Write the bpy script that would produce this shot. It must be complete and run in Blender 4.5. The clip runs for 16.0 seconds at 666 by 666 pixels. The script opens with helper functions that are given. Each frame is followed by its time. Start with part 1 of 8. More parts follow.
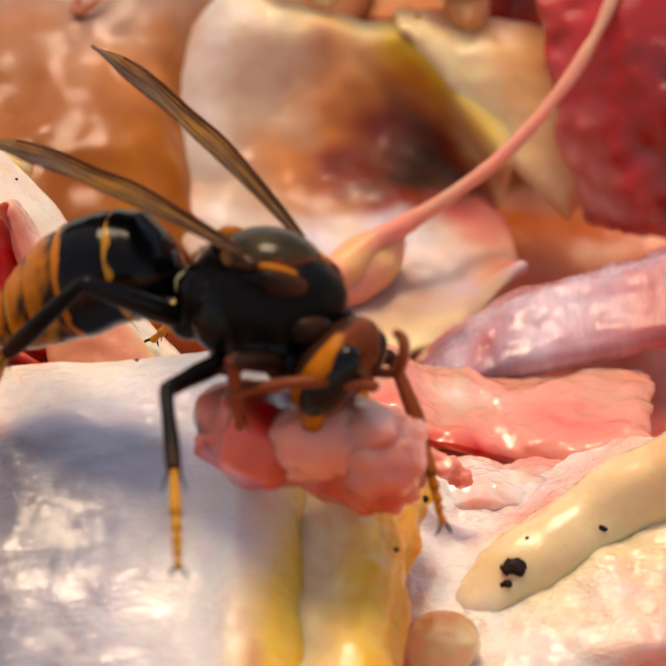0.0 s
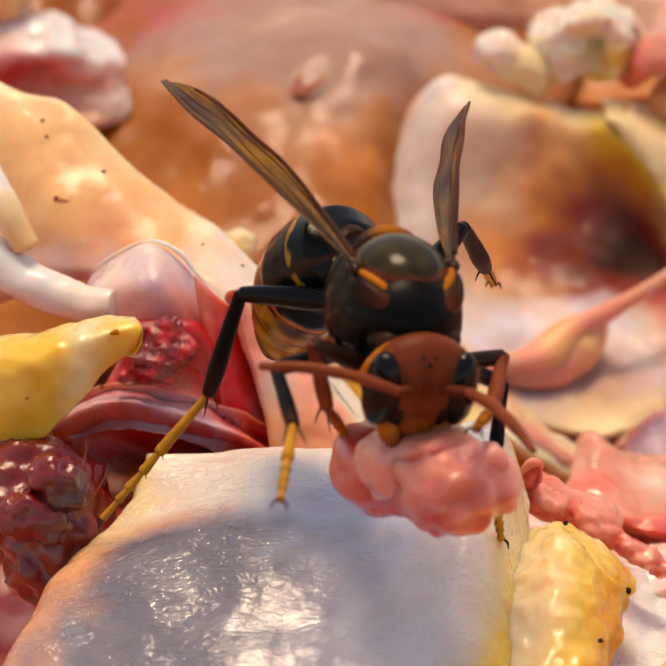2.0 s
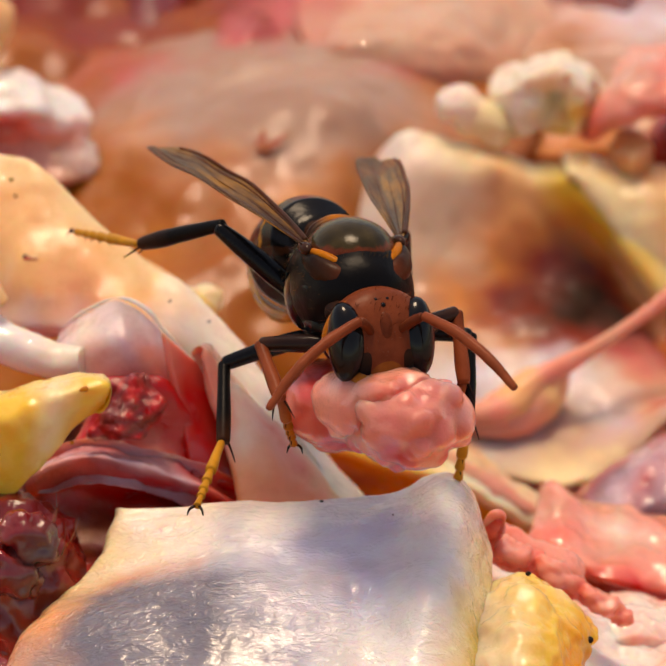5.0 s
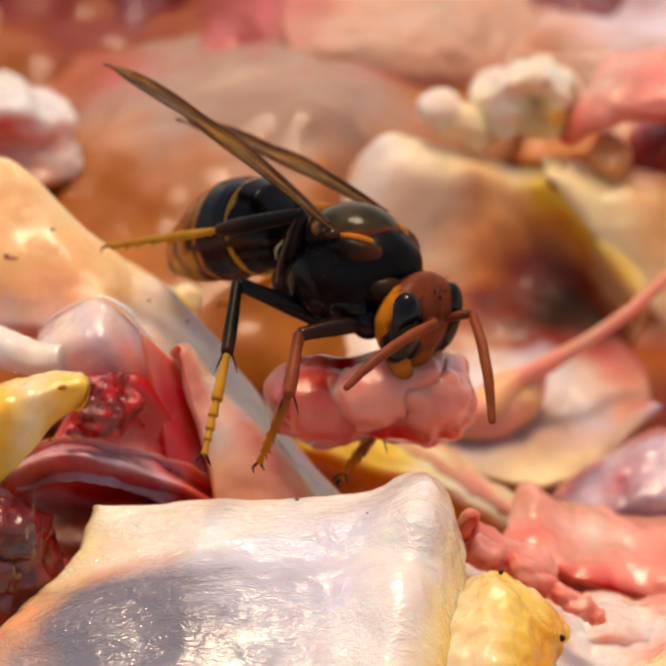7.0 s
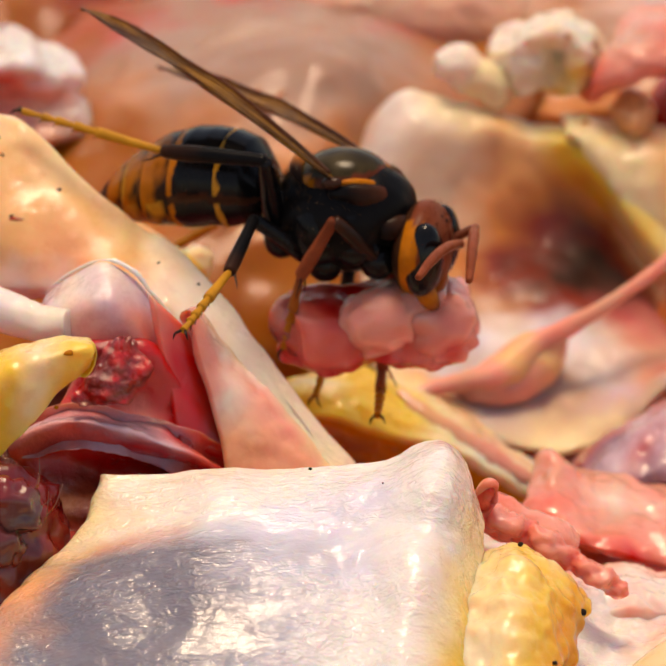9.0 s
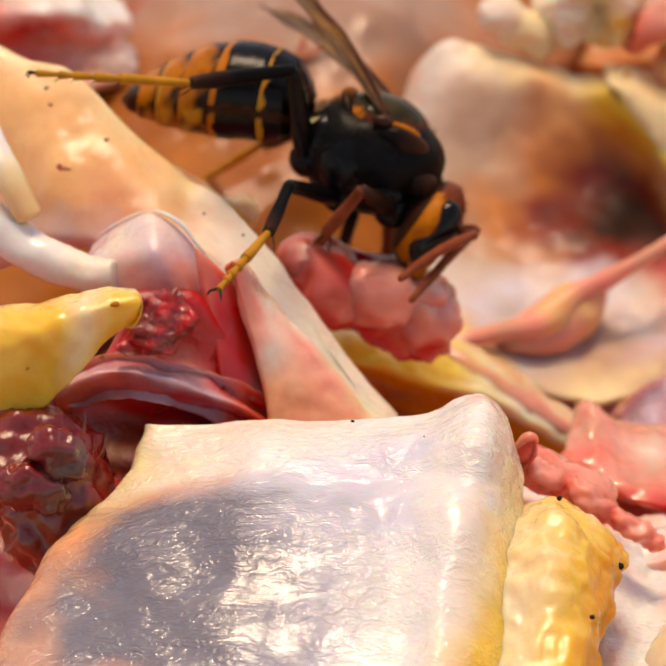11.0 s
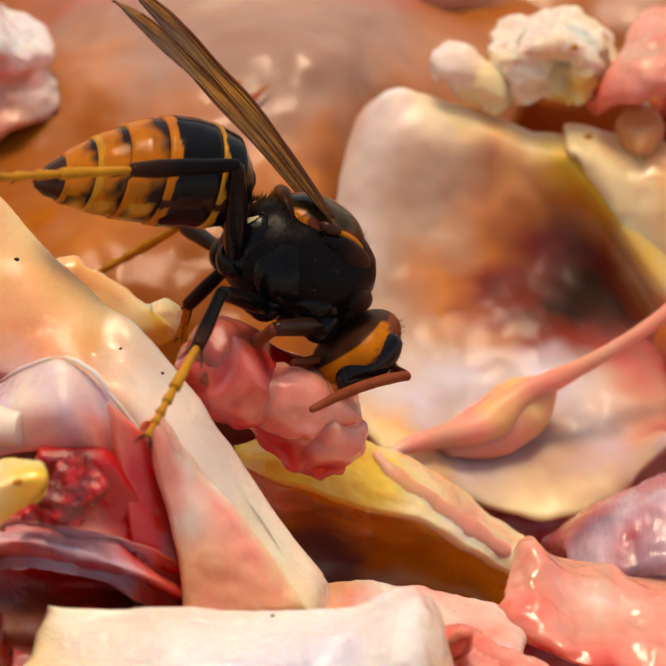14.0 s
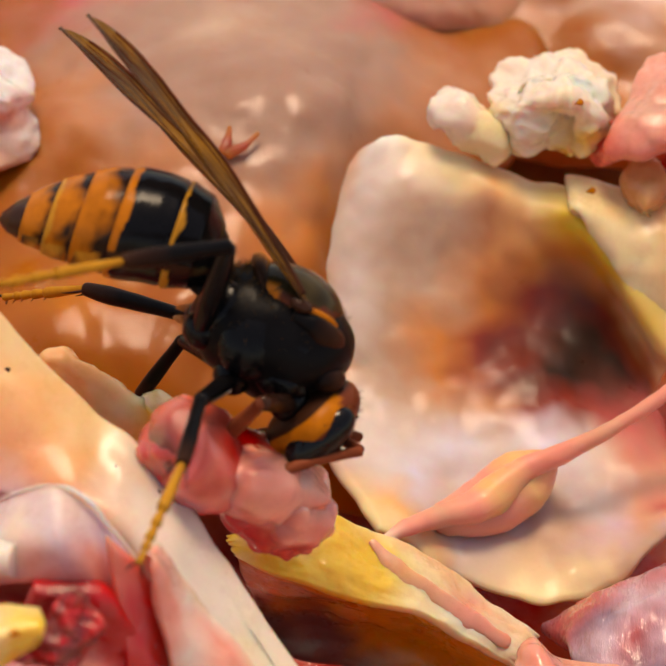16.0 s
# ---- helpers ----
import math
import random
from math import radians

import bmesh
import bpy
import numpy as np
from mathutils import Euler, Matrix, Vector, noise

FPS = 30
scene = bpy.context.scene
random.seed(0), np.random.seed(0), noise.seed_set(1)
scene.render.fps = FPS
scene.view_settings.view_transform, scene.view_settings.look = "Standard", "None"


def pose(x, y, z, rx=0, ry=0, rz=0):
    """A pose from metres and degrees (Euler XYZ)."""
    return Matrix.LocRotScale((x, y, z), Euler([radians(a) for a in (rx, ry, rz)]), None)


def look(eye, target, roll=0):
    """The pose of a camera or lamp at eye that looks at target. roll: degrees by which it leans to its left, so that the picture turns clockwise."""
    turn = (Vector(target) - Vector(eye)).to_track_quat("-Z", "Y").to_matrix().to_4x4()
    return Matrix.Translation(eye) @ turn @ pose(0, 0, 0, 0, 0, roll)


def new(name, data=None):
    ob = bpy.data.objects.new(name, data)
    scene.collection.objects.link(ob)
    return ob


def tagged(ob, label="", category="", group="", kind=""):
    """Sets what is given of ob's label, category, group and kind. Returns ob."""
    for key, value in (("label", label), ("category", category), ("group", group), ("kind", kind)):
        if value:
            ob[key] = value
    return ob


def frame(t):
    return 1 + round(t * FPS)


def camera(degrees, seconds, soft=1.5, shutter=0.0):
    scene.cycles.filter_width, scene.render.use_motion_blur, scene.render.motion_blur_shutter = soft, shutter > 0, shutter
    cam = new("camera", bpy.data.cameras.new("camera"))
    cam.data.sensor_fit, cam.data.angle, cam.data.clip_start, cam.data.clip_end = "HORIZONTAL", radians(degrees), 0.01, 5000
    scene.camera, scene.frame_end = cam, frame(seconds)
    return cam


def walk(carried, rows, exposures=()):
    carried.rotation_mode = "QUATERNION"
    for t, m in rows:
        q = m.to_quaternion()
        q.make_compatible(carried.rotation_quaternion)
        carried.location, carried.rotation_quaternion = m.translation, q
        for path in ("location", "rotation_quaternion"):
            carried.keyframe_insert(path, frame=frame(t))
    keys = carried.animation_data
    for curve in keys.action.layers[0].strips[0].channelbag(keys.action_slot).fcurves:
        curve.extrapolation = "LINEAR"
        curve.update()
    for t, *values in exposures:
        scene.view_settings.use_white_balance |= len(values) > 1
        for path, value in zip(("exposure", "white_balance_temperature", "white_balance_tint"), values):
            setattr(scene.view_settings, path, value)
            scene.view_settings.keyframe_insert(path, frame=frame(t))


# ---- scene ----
cam = camera(8, 16.0, soft=1.8)
cam.data.dof.use_dof = True
cam.data.dof.focus_distance = 0.243
cam.data.dof.aperture_fstop = 80.0
PATH = [
    (0, pose(0.002287, -0.240552, 0.119562, 61.9059, 0.8752, -1.9912)),
    (0.5, pose(-0.000510, -0.253068, 0.132320, 61.3654, -0.0736, -2.0136)),
    (1, pose(-0.001406, -0.255406, 0.135250, 61.2021, 0.0492, -1.6572)),
    (1.5, pose(-0.001216, -0.248038, 0.130562, 61.4862, 0.2133, -0.3029)),
    (2, pose(-0.001627, -0.246985, 0.130295, 61.5361, 0.0898, 0.3386)),
    (2.5, pose(-0.000797, -0.249379, 0.131404, 61.5345, 0.4039, -0.3503)),
    (3, pose(-0.000584, -0.250589, 0.131487, 61.6619, 0.2342, -1.1237)),
    (3.5, pose(-0.000535, -0.250768, 0.132093, 61.7434, 0.1027, -0.8922)),
    (4, pose(-0.001409, -0.250452, 0.132208, 61.8183, -0.1333, -0.5451)),
    (4.2, pose(-0.001963, -0.249919, 0.132525, 61.8869, 0.2874, -0.4565)),
    (6.5, pose(-0.000329, -0.251667, 0.133983, 61.8987, -0.0108, 0.2592)),
    (7, pose(-0.000002, -0.252558, 0.134279, 62.0000, 0.0000, -0.0000)),
    (7.5, pose(0.000196, -0.253868, 0.135012, 62.1681, -0.0172, -0.1998)),
    (8, pose(-0.000217, -0.254486, 0.135494, 62.3760, -0.0307, -0.2740)),
    (8.5, pose(-0.000124, -0.252141, 0.134597, 62.2496, -0.0941, -0.0081)),
    (9, pose(0.000179, -0.245362, 0.131592, 61.3342, 0.0566, 0.2168)),
    (9.5, pose(0.000348, -0.244224, 0.130813, 60.8113, 0.1767, 0.3489)),
    (9.7, pose(0.000589, -0.244152, 0.131368, 60.6420, 0.3895, 0.3736)),
    (11.8, pose(-0.003687, -0.254834, 0.144453, 59.3904, -1.4559, 0.6056)),
    (12, pose(-0.009054, -0.259184, 0.154304, 58.8532, -1.8909, -0.0928)),
    (12.5, pose(-0.000872, -0.252901, 0.162666, 57.6718, -0.9361, 0.5886)),
    (13, pose(0.001595, -0.228561, 0.161324, 55.6242, -0.8410, 1.3312)),
    (13.5, pose(0.000562, -0.216205, 0.158681, 54.1323, -1.4326, 1.3617)),
    (14, pose(-0.000224, -0.208776, 0.155378, 53.2518, -2.1803, 1.4437)),
    (14.5, pose(-0.004258, -0.199854, 0.150393, 52.4468, -2.6378, 1.2096)),
    (15, pose(-0.004246, -0.196305, 0.151395, 51.5592, -2.8714, 0.9316)),
    (15.5, pose(-0.002990, -0.193538, 0.162090, 50.4209, -2.8341, 0.9617)),
    (16, pose(-0.007461, -0.184408, 0.170437, 47.9672, -3.5018, 0.6844)),
]

walk(cam, PATH, [(0, 0.18, 9500, 18), (16, 0.18, 9500, 18)])

# ---- light: open shade with a wide soft sun high over the heap ----
SUN_EL, SUN_AZ = 77, -20
world = bpy.data.worlds.new("sky")
scene.world = world
world.use_nodes = True
wn = world.node_tree.nodes
sky = wn.new("ShaderNodeTexSky")
sky.sky_type = "NISHITA"
sky.sun_disc = False
sky.sun_elevation, sky.sun_rotation = radians(SUN_EL), radians(SUN_AZ)
wn["Background"].inputs["Strength"].default_value = 0.16
world.node_tree.links.new(sky.outputs["Color"], wn["Background"].inputs["Color"])
sun = new("sun", bpy.data.lights.new("sun", "SUN"))
sun.data.energy, sun.data.angle, sun.data.color = 2.2, radians(20), (1.0, 0.92, 0.80)
sun_to = Vector((math.sin(radians(SUN_AZ)) * math.cos(radians(SUN_EL)), math.cos(radians(SUN_AZ)) * math.cos(radians(SUN_EL)), math.sin(radians(SUN_EL))))
sun.matrix_world = look(sun_to, (0, 0, 0))

MM = 0.001


# ---- materials ----
def nodes_of(name):
    m = bpy.data.materials.new(name)
    m.use_nodes = True
    return m, m.node_tree.nodes, m.node_tree.links, m.node_tree.nodes["Principled BSDF"]


def noise_node(n, l, coord, scale, detail=4, rough=0.6):
    t = n.new("ShaderNodeTexNoise")
    t.inputs["Scale"].default_value, t.inputs["Detail"].default_value, t.inputs["Roughness"].default_value = scale, detail, rough
    l.new(coord, t.inputs["Vector"])
    return t


def ramp(n, l, fac, stops):
    r = n.new("ShaderNodeValToRGB")
    e = r.color_ramp.elements
    while len(e) < len(stops):
        e.new(0.5)
    for k, (p, c) in enumerate(stops):
        e[k].position, e[k].color = p, (*c, 1) if len(c) == 3 else c
    l.new(fac, r.inputs["Fac"])
    return r.outputs["Color"]


def blend(n, l, kind, fac, a, b):
    m = n.new("ShaderNodeMix")
    m.data_type, m.blend_type = "RGBA", kind
    for sock, v in ((0, fac), (6, a), (7, b)):
        if hasattr(v, "is_output"):
            l.new(v, m.inputs[sock])
        else:
            m.inputs[sock].default_value = v if sock == 0 else (*v, 1)
    return m.outputs[2]


def flesh(name, rough=0.3, coat=0.5, sss=0.35, mottle=0.35, vein=(0.45, 0.08, 0.06), vein_amount=0.35, bump=0.35, fine=1600.0, stretch=(1, 1, 1), warp=260.0, wrinkle=0.0005, floor=0.15, crease=0.0):
    """Wet raw meat, fat or skin: colour from the mesh's own tint, mottled at two scales, with wet relief."""
    m, n, l, b = nodes_of(name)
    tc = n.new("ShaderNodeTexCoord")
    mp = n.new("ShaderNodeMapping")
    mp.inputs["Scale"].default_value = stretch
    l.new(tc.outputs["Object"], mp.inputs["Vector"])
    co = mp.outputs["Vector"]
    tint = n.new("ShaderNodeVertexColor")
    tint.layer_name = "tint"
    big = noise_node(n, l, co, warp, 5, 0.65)
    small = noise_node(n, l, co, fine, 4, 0.7)
    mid = noise_node(n, l, co, 620.0, 6, 0.7)
    c = blend(n, l, "MULTIPLY", mottle, tint.outputs["Color"], ramp(n, l, big.outputs["Fac"], [(0.3, (0.80, 0.62, 0.55)), (0.5, (1, 1, 1)), (0.72, (1.0, 1.0, 0.98))]))
    c = blend(n, l, "MULTIPLY", mottle * 0.8, c, ramp(n, l, mid.outputs["Fac"], [(0.36, (0.85, 0.68, 0.60)), (0.55, (1, 1, 1))]))
    streak = ramp(n, l, mid.outputs["Fac"], [(0.60, (0, 0, 0)), (0.78, (1, 1, 1))])
    sm = n.new("ShaderNodeMath")
    sm.operation = "MULTIPLY"
    l.new(streak, sm.inputs[0])
    sm.inputs[1].default_value = vein_amount
    c = blend(n, l, "MIX", sm.outputs[0], c, vein)
    l.new(c, b.inputs["Base Color"])
    l.new(ramp(n, l, mid.outputs["Fac"], [(0.3, (rough * 0.6,) * 3), (0.7, (min(1, rough * 1.5),) * 3)]), b.inputs["Roughness"])
    b.inputs["Subsurface Weight"].default_value = sss
    b.inputs["Subsurface Radius"].default_value = (1.0, 0.38, 0.2)
    b.inputs["Subsurface Scale"].default_value = 0.0016
    b.inputs["Coat Weight"].default_value = coat
    b.inputs["Coat Roughness"].default_value = 0.045
    b.inputs["Coat IOR"].default_value = 1.5
    b.inputs["Specular IOR Level"].default_value = 0.2
    b1, b2 = n.new("ShaderNodeBump"), n.new("ShaderNodeBump")
    b1.inputs["Strength"].default_value, b1.inputs["Distance"].default_value = bump * 0.6, 0.0006
    b2.inputs["Strength"].default_value, b2.inputs["Distance"].default_value = bump * 0.4, 0.00015
    l.new(mid.outputs["Fac"], b1.inputs["Height"])
    l.new(small.outputs["Fac"], b2.inputs["Height"])
    l.new(b1.outputs["Normal"], b2.inputs["Normal"])
    l.new(b2.outputs["Normal"], b.inputs["Normal"])
    # wet film: patches of tiny wrinkles that catch the sky
    film_noise = noise_node(n, l, co, fine * 1.1, 2, 0.5)
    patch = ramp(n, l, big.outputs["Fac"], [(0.44, (floor,) * 3), (0.60, (1, 1, 1))])
    wet = n.new("ShaderNodeMath")
    wet.operation = "MULTIPLY"
    l.new(film_noise.outputs["Fac"], wet.inputs[0])
    l.new(patch, wet.inputs[1])
    b3 = n.new("ShaderNodeBump")
    b3.inputs["Strength"].default_value, b3.inputs["Distance"].default_value = 1.0, wrinkle * 0.24
    l.new(wet.outputs[0], b3.inputs["Height"])
    base = b1.outputs["Normal"]
    if crease:
        cm = n.new("ShaderNodeMapping")
        cm.inputs["Scale"].default_value, cm.inputs["Rotation"].default_value = (1.0, 1.7, 1.7), (0, radians(24), radians(14))
        l.new(tc.outputs["Object"], cm.inputs["Vector"])
        cn = noise_node(n, l, cm.outputs["Vector"], 1250.0, 2, 0.5)
        cn.inputs["Distortion"].default_value = 1.6
        cr = n.new("ShaderNodeMath")
        cr.operation = "MULTIPLY"
        l.new(cn.outputs["Fac"], cr.inputs[0])
        l.new(ramp(n, l, big.outputs["Fac"], [(0.44, (0.25,) * 3), (0.62, (1, 1, 1))]), cr.inputs[1])
        b4 = n.new("ShaderNodeBump")
        b4.inputs["Strength"].default_value, b4.inputs["Distance"].default_value = 1.0, crease
        l.new(cr.outputs[0], b4.inputs["Height"])
        l.new(base, b4.inputs["Normal"])
        base = b4.outputs["Normal"]
        l.new(base, b2.inputs["Normal"])
    l.new(base, b3.inputs["Normal"])
    l.new(b3.outputs["Normal"], b.inputs["Coat Normal"])
    return m


def chitin(name, rough=0.32, coat=0.03, hair=0.01, bump=0.35, gloss=0.10):
    m, n, l, b = nodes_of(name)
    tc = n.new("ShaderNodeTexCoord")
    tint = n.new("ShaderNodeVertexColor")
    tint.layer_name = "tint"
    big = noise_node(n, l, tc.outputs["Object"], 900.0, 4)
    small = noise_node(n, l, tc.outputs["Object"], 5200.0, 3)
    c = blend(n, l, "MULTIPLY", 0.5, tint.outputs["Color"], ramp(n, l, big.outputs["Fac"], [(0.35, (0.5, 0.45, 0.4)), (0.6, (1, 1, 1))]))
    l.new(c, b.inputs["Base Color"])
    b.inputs["Roughness"].default_value, b.inputs["Coat Weight"].default_value, b.inputs["Coat Roughness"].default_value = rough, coat, 0.15
    b.inputs["Specular IOR Level"].default_value = gloss
    b.inputs["Sheen Weight"].default_value, b.inputs["Sheen Roughness"].default_value = hair, 0.4
    b.inputs["Sheen Tint"].default_value = (0.8, 0.55, 0.3, 1)
    bp = n.new("ShaderNodeBump")
    bp.inputs["Strength"].default_value, bp.inputs["Distance"].default_value = bump, 0.00004
    l.new(small.outputs["Fac"], bp.inputs["Height"])
    plates = n.new("ShaderNodeBump")
    plates.inputs["Strength"].default_value, plates.inputs["Distance"].default_value = bump, 0.00012
    l.new(big.outputs["Fac"], plates.inputs["Height"])
    l.new(plates.outputs["Normal"], bp.inputs["Normal"])
    l.new(bp.outputs["Normal"], b.inputs["Normal"])
    return m


M_SKIN = flesh("chicken_skin", 0.28, 0.65, 0.6, 0.12, vein_amount=0.05, bump=0.16, fine=1300.0, wrinkle=0.0008)
M_SLAB = flesh("wet_skin", 0.26, 0.7, 0.6, 0.12, vein_amount=0.04, bump=0.05, fine=3000.0, stretch=(0.5, 1.2, 1.2), wrinkle=0.0006, floor=0.2, crease=0.00017)
M_SLAB.node_tree.nodes["Principled BSDF"].inputs["Coat Roughness"].default_value = 0.11
M_STREAK = flesh("wet_muscle", 0.25, 1.0, 0.5, 0.3, vein_amount=0.1, bump=0.5, fine=1300.0, stretch=(1.6, 0.35, 0.35), wrinkle=0.0011)
M_FAT = flesh("yellow_fat", 0.29, 0.75, 0.7, 0.2, vein=(0.5, 0.2, 0.05), vein_amount=0.12, bump=0.2, fine=1100.0)
M_MEAT = flesh("raw_meat", 0.28, 1.0, 0.6, 0.35, vein=(0.40, 0.04, 0.03), vein_amount=0.22, bump=0.2, fine=1500.0, wrinkle=0.0012, floor=0.3)
M_BLOOD = flesh("bloody_meat", 0.2, 1.0, 0.25, 0.5, vein=(0.10, 0.004, 0.008), vein_amount=0.5, bump=0.8, fine=2000.0)
M_CLOT = flesh("clotted_blood", 0.14, 1.0, 0.0, 0.5, vein=(0.03, 0.004, 0.004), vein_amount=0.5, bump=0.3, fine=1500.0, stretch=(1.6, 1.0, 0.8), wrinkle=0.0005, floor=0.4)
M_BONE = flesh("cartilage", 0.35, 0.8, 0.6, 0.1, vein_amount=0.0, bump=0.12)
M_MORSEL = flesh("fresh_morsel", 0.16, 1.0, 0.9, 0.3, vein=(0.6, 0.06, 0.05), vein_amount=0.3, bump=0.4, fine=1300.0, wrinkle=0.001)
M_MORSEL.node_tree.nodes["Principled BSDF"].inputs["Subsurface Scale"].default_value = 0.0013
M_MORSEL.node_tree.nodes["Principled BSDF"].inputs["Transmission Weight"].default_value = 0.08
M_FOLD = flesh("glossy_muscle", 0.2, 1.0, 0.6, 0.2, vein=(0.60, 0.10, 0.08), vein_amount=0.1, bump=0.12, fine=1200.0, wrinkle=0.0006, floor=0.2)
M_FAR = flesh("smooth_meat", 0.42, 0.25, 0.6, 0.2, vein=(0.42, 0.10, 0.06), vein_amount=0.12, bump=0.12, fine=700.0, wrinkle=0.0004, floor=0.0)
M_FLAP = flesh("smooth_skin", 0.42, 0.16, 0.6, 0.14, vein=(0.50, 0.14, 0.09), vein_amount=0.10, bump=0.12, fine=700.0, wrinkle=0.0004, floor=0.0)
M_BODY = chitin("hornet_cuticle", 0.36, 0.02, 0.01, 0.35, 0.06)
M_SHINE = chitin("hornet_gloss", 0.15, 0.04, 0.0, 0.3, 0.13)
M_EYE = chitin("hornet_eye", 0.12, 0.08, 0.0, 0.0, 0.2)
M_SPECK = chitin("dark_grit", 0.5, 0.0, 0.0, 0.5)


def wing_material():
    m, n, l, b = nodes_of("wing_membrane")
    tc = n.new("ShaderNodeTexCoord")
    mp = n.new("ShaderNodeMapping")
    mp.inputs["Scale"].default_value = (0.18, 1.6, 1.0)
    l.new(tc.outputs["Object"], mp.inputs["Vector"])
    t = noise_node(n, l, mp.outputs["Vector"], 900.0, 4)
    l.new(ramp(n, l, t.outputs["Fac"], [(0.38, (0.030, 0.008, 0.004)), (0.54, (0.085, 0.034, 0.004)), (0.68, (0.30, 0.125, 0.008))]), b.inputs["Base Color"])
    b.inputs["Roughness"].default_value = 0.3
    b.inputs["Alpha"].default_value = 0.86
    b.inputs["Specular IOR Level"].default_value = 0.2
    bp = n.new("ShaderNodeBump")
    bp.inputs["Strength"].default_value, bp.inputs["Distance"].default_value = 0.6, 0.0003
    l.new(t.outputs["Fac"], bp.inputs["Height"])
    l.new(bp.outputs["Normal"], b.inputs["Normal"])
    return m


M_WING = wing_material()

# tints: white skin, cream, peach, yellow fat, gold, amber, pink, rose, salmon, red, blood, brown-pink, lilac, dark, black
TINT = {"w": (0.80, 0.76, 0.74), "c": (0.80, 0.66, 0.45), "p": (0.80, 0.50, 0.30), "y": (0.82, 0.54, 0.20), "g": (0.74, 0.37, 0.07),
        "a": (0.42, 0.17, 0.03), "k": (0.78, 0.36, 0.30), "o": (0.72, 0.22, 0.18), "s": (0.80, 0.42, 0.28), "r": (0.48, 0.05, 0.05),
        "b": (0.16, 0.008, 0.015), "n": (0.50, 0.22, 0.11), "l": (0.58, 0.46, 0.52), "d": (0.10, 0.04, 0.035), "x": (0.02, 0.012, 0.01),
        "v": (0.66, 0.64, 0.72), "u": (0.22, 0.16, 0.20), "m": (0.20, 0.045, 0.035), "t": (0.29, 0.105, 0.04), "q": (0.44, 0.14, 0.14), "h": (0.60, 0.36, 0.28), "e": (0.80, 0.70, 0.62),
        "1": (0.005, 0.0045, 0.005), "2": (0.045, 0.016, 0.008), "3": (0.14, 0.030, 0.012), "8": (0.25, 0.055, 0.022), "4": (0.50, 0.145, 0.010), "5": (0.55, 0.24, 0.025), "6": (0.70, 0.60, 0.30), "7": (0.055, 0.038, 0.014), "9": (0.13, 0.065, 0.02), "i": (0.48, 0.35, 0.28), "j": (0.60, 0.53, 0.50), "z": (0.34, 0.22, 0.175), "U": (0.19, 0.18, 0.21), "L": (0.48, 0.47, 0.52), "f": (0.43, 0.22, 0.14)}

for key, c in TINT.items():
    if key.isalpha():
        g = 0.3 * c[0] + 0.6 * c[1] + 0.1 * c[2]
        TINT[key] = tuple(max(0.004, min(0.86, g + 1.36 * (v - g))) for v in c)


# ---- mesh builders (all in millimetres) ----
def catmull(pts, s):
    k = len(pts) - 1
    i = min(int(s * k), k - 1)
    f = s * k - i
    p0, p1, p2, p3 = pts[max(i - 1, 0)], pts[i], pts[i + 1], pts[min(i + 2, k)]
    return 0.5 * ((2 * p1) + (p2 - p0) * f + (2 * p0 - 5 * p1 + 4 * p2 - p3) * f * f + (3 * p1 - p0 - 3 * p2 + p3) * f ** 3)


def finish(name, verts, faces, cols, material, parent=None, label="", smooth=True):
    me = bpy.data.meshes.new(name)
    me.from_pydata([tuple(v) for v in verts], [], faces)
    if smooth:
        me.polygons.foreach_set("use_smooth", [True] * len(me.polygons))
    at = me.color_attributes.new("tint", "FLOAT_COLOR", "POINT")
    flat = np.ones((len(verts), 4))
    flat[:, :3] = cols
    at.data.foreach_set("color", flat.ravel())
    me.materials.append(material)
    me.update()
    ob = new(name, me)
    if parent:
        ob.parent = parent
    if label:
        tagged(ob, label)
    return ob


def rough(v, amp, size, seed):
    """Lumpy offset at two scales for a point in mm."""
    q = Vector((v[0] / size + seed, v[1] / size - seed * 2, v[2] / size + seed * 3))
    return amp * (noise.noise(q) + 0.40 * noise.noise(q * 2.7) + 0.12 * noise.noise(q * 6.1))


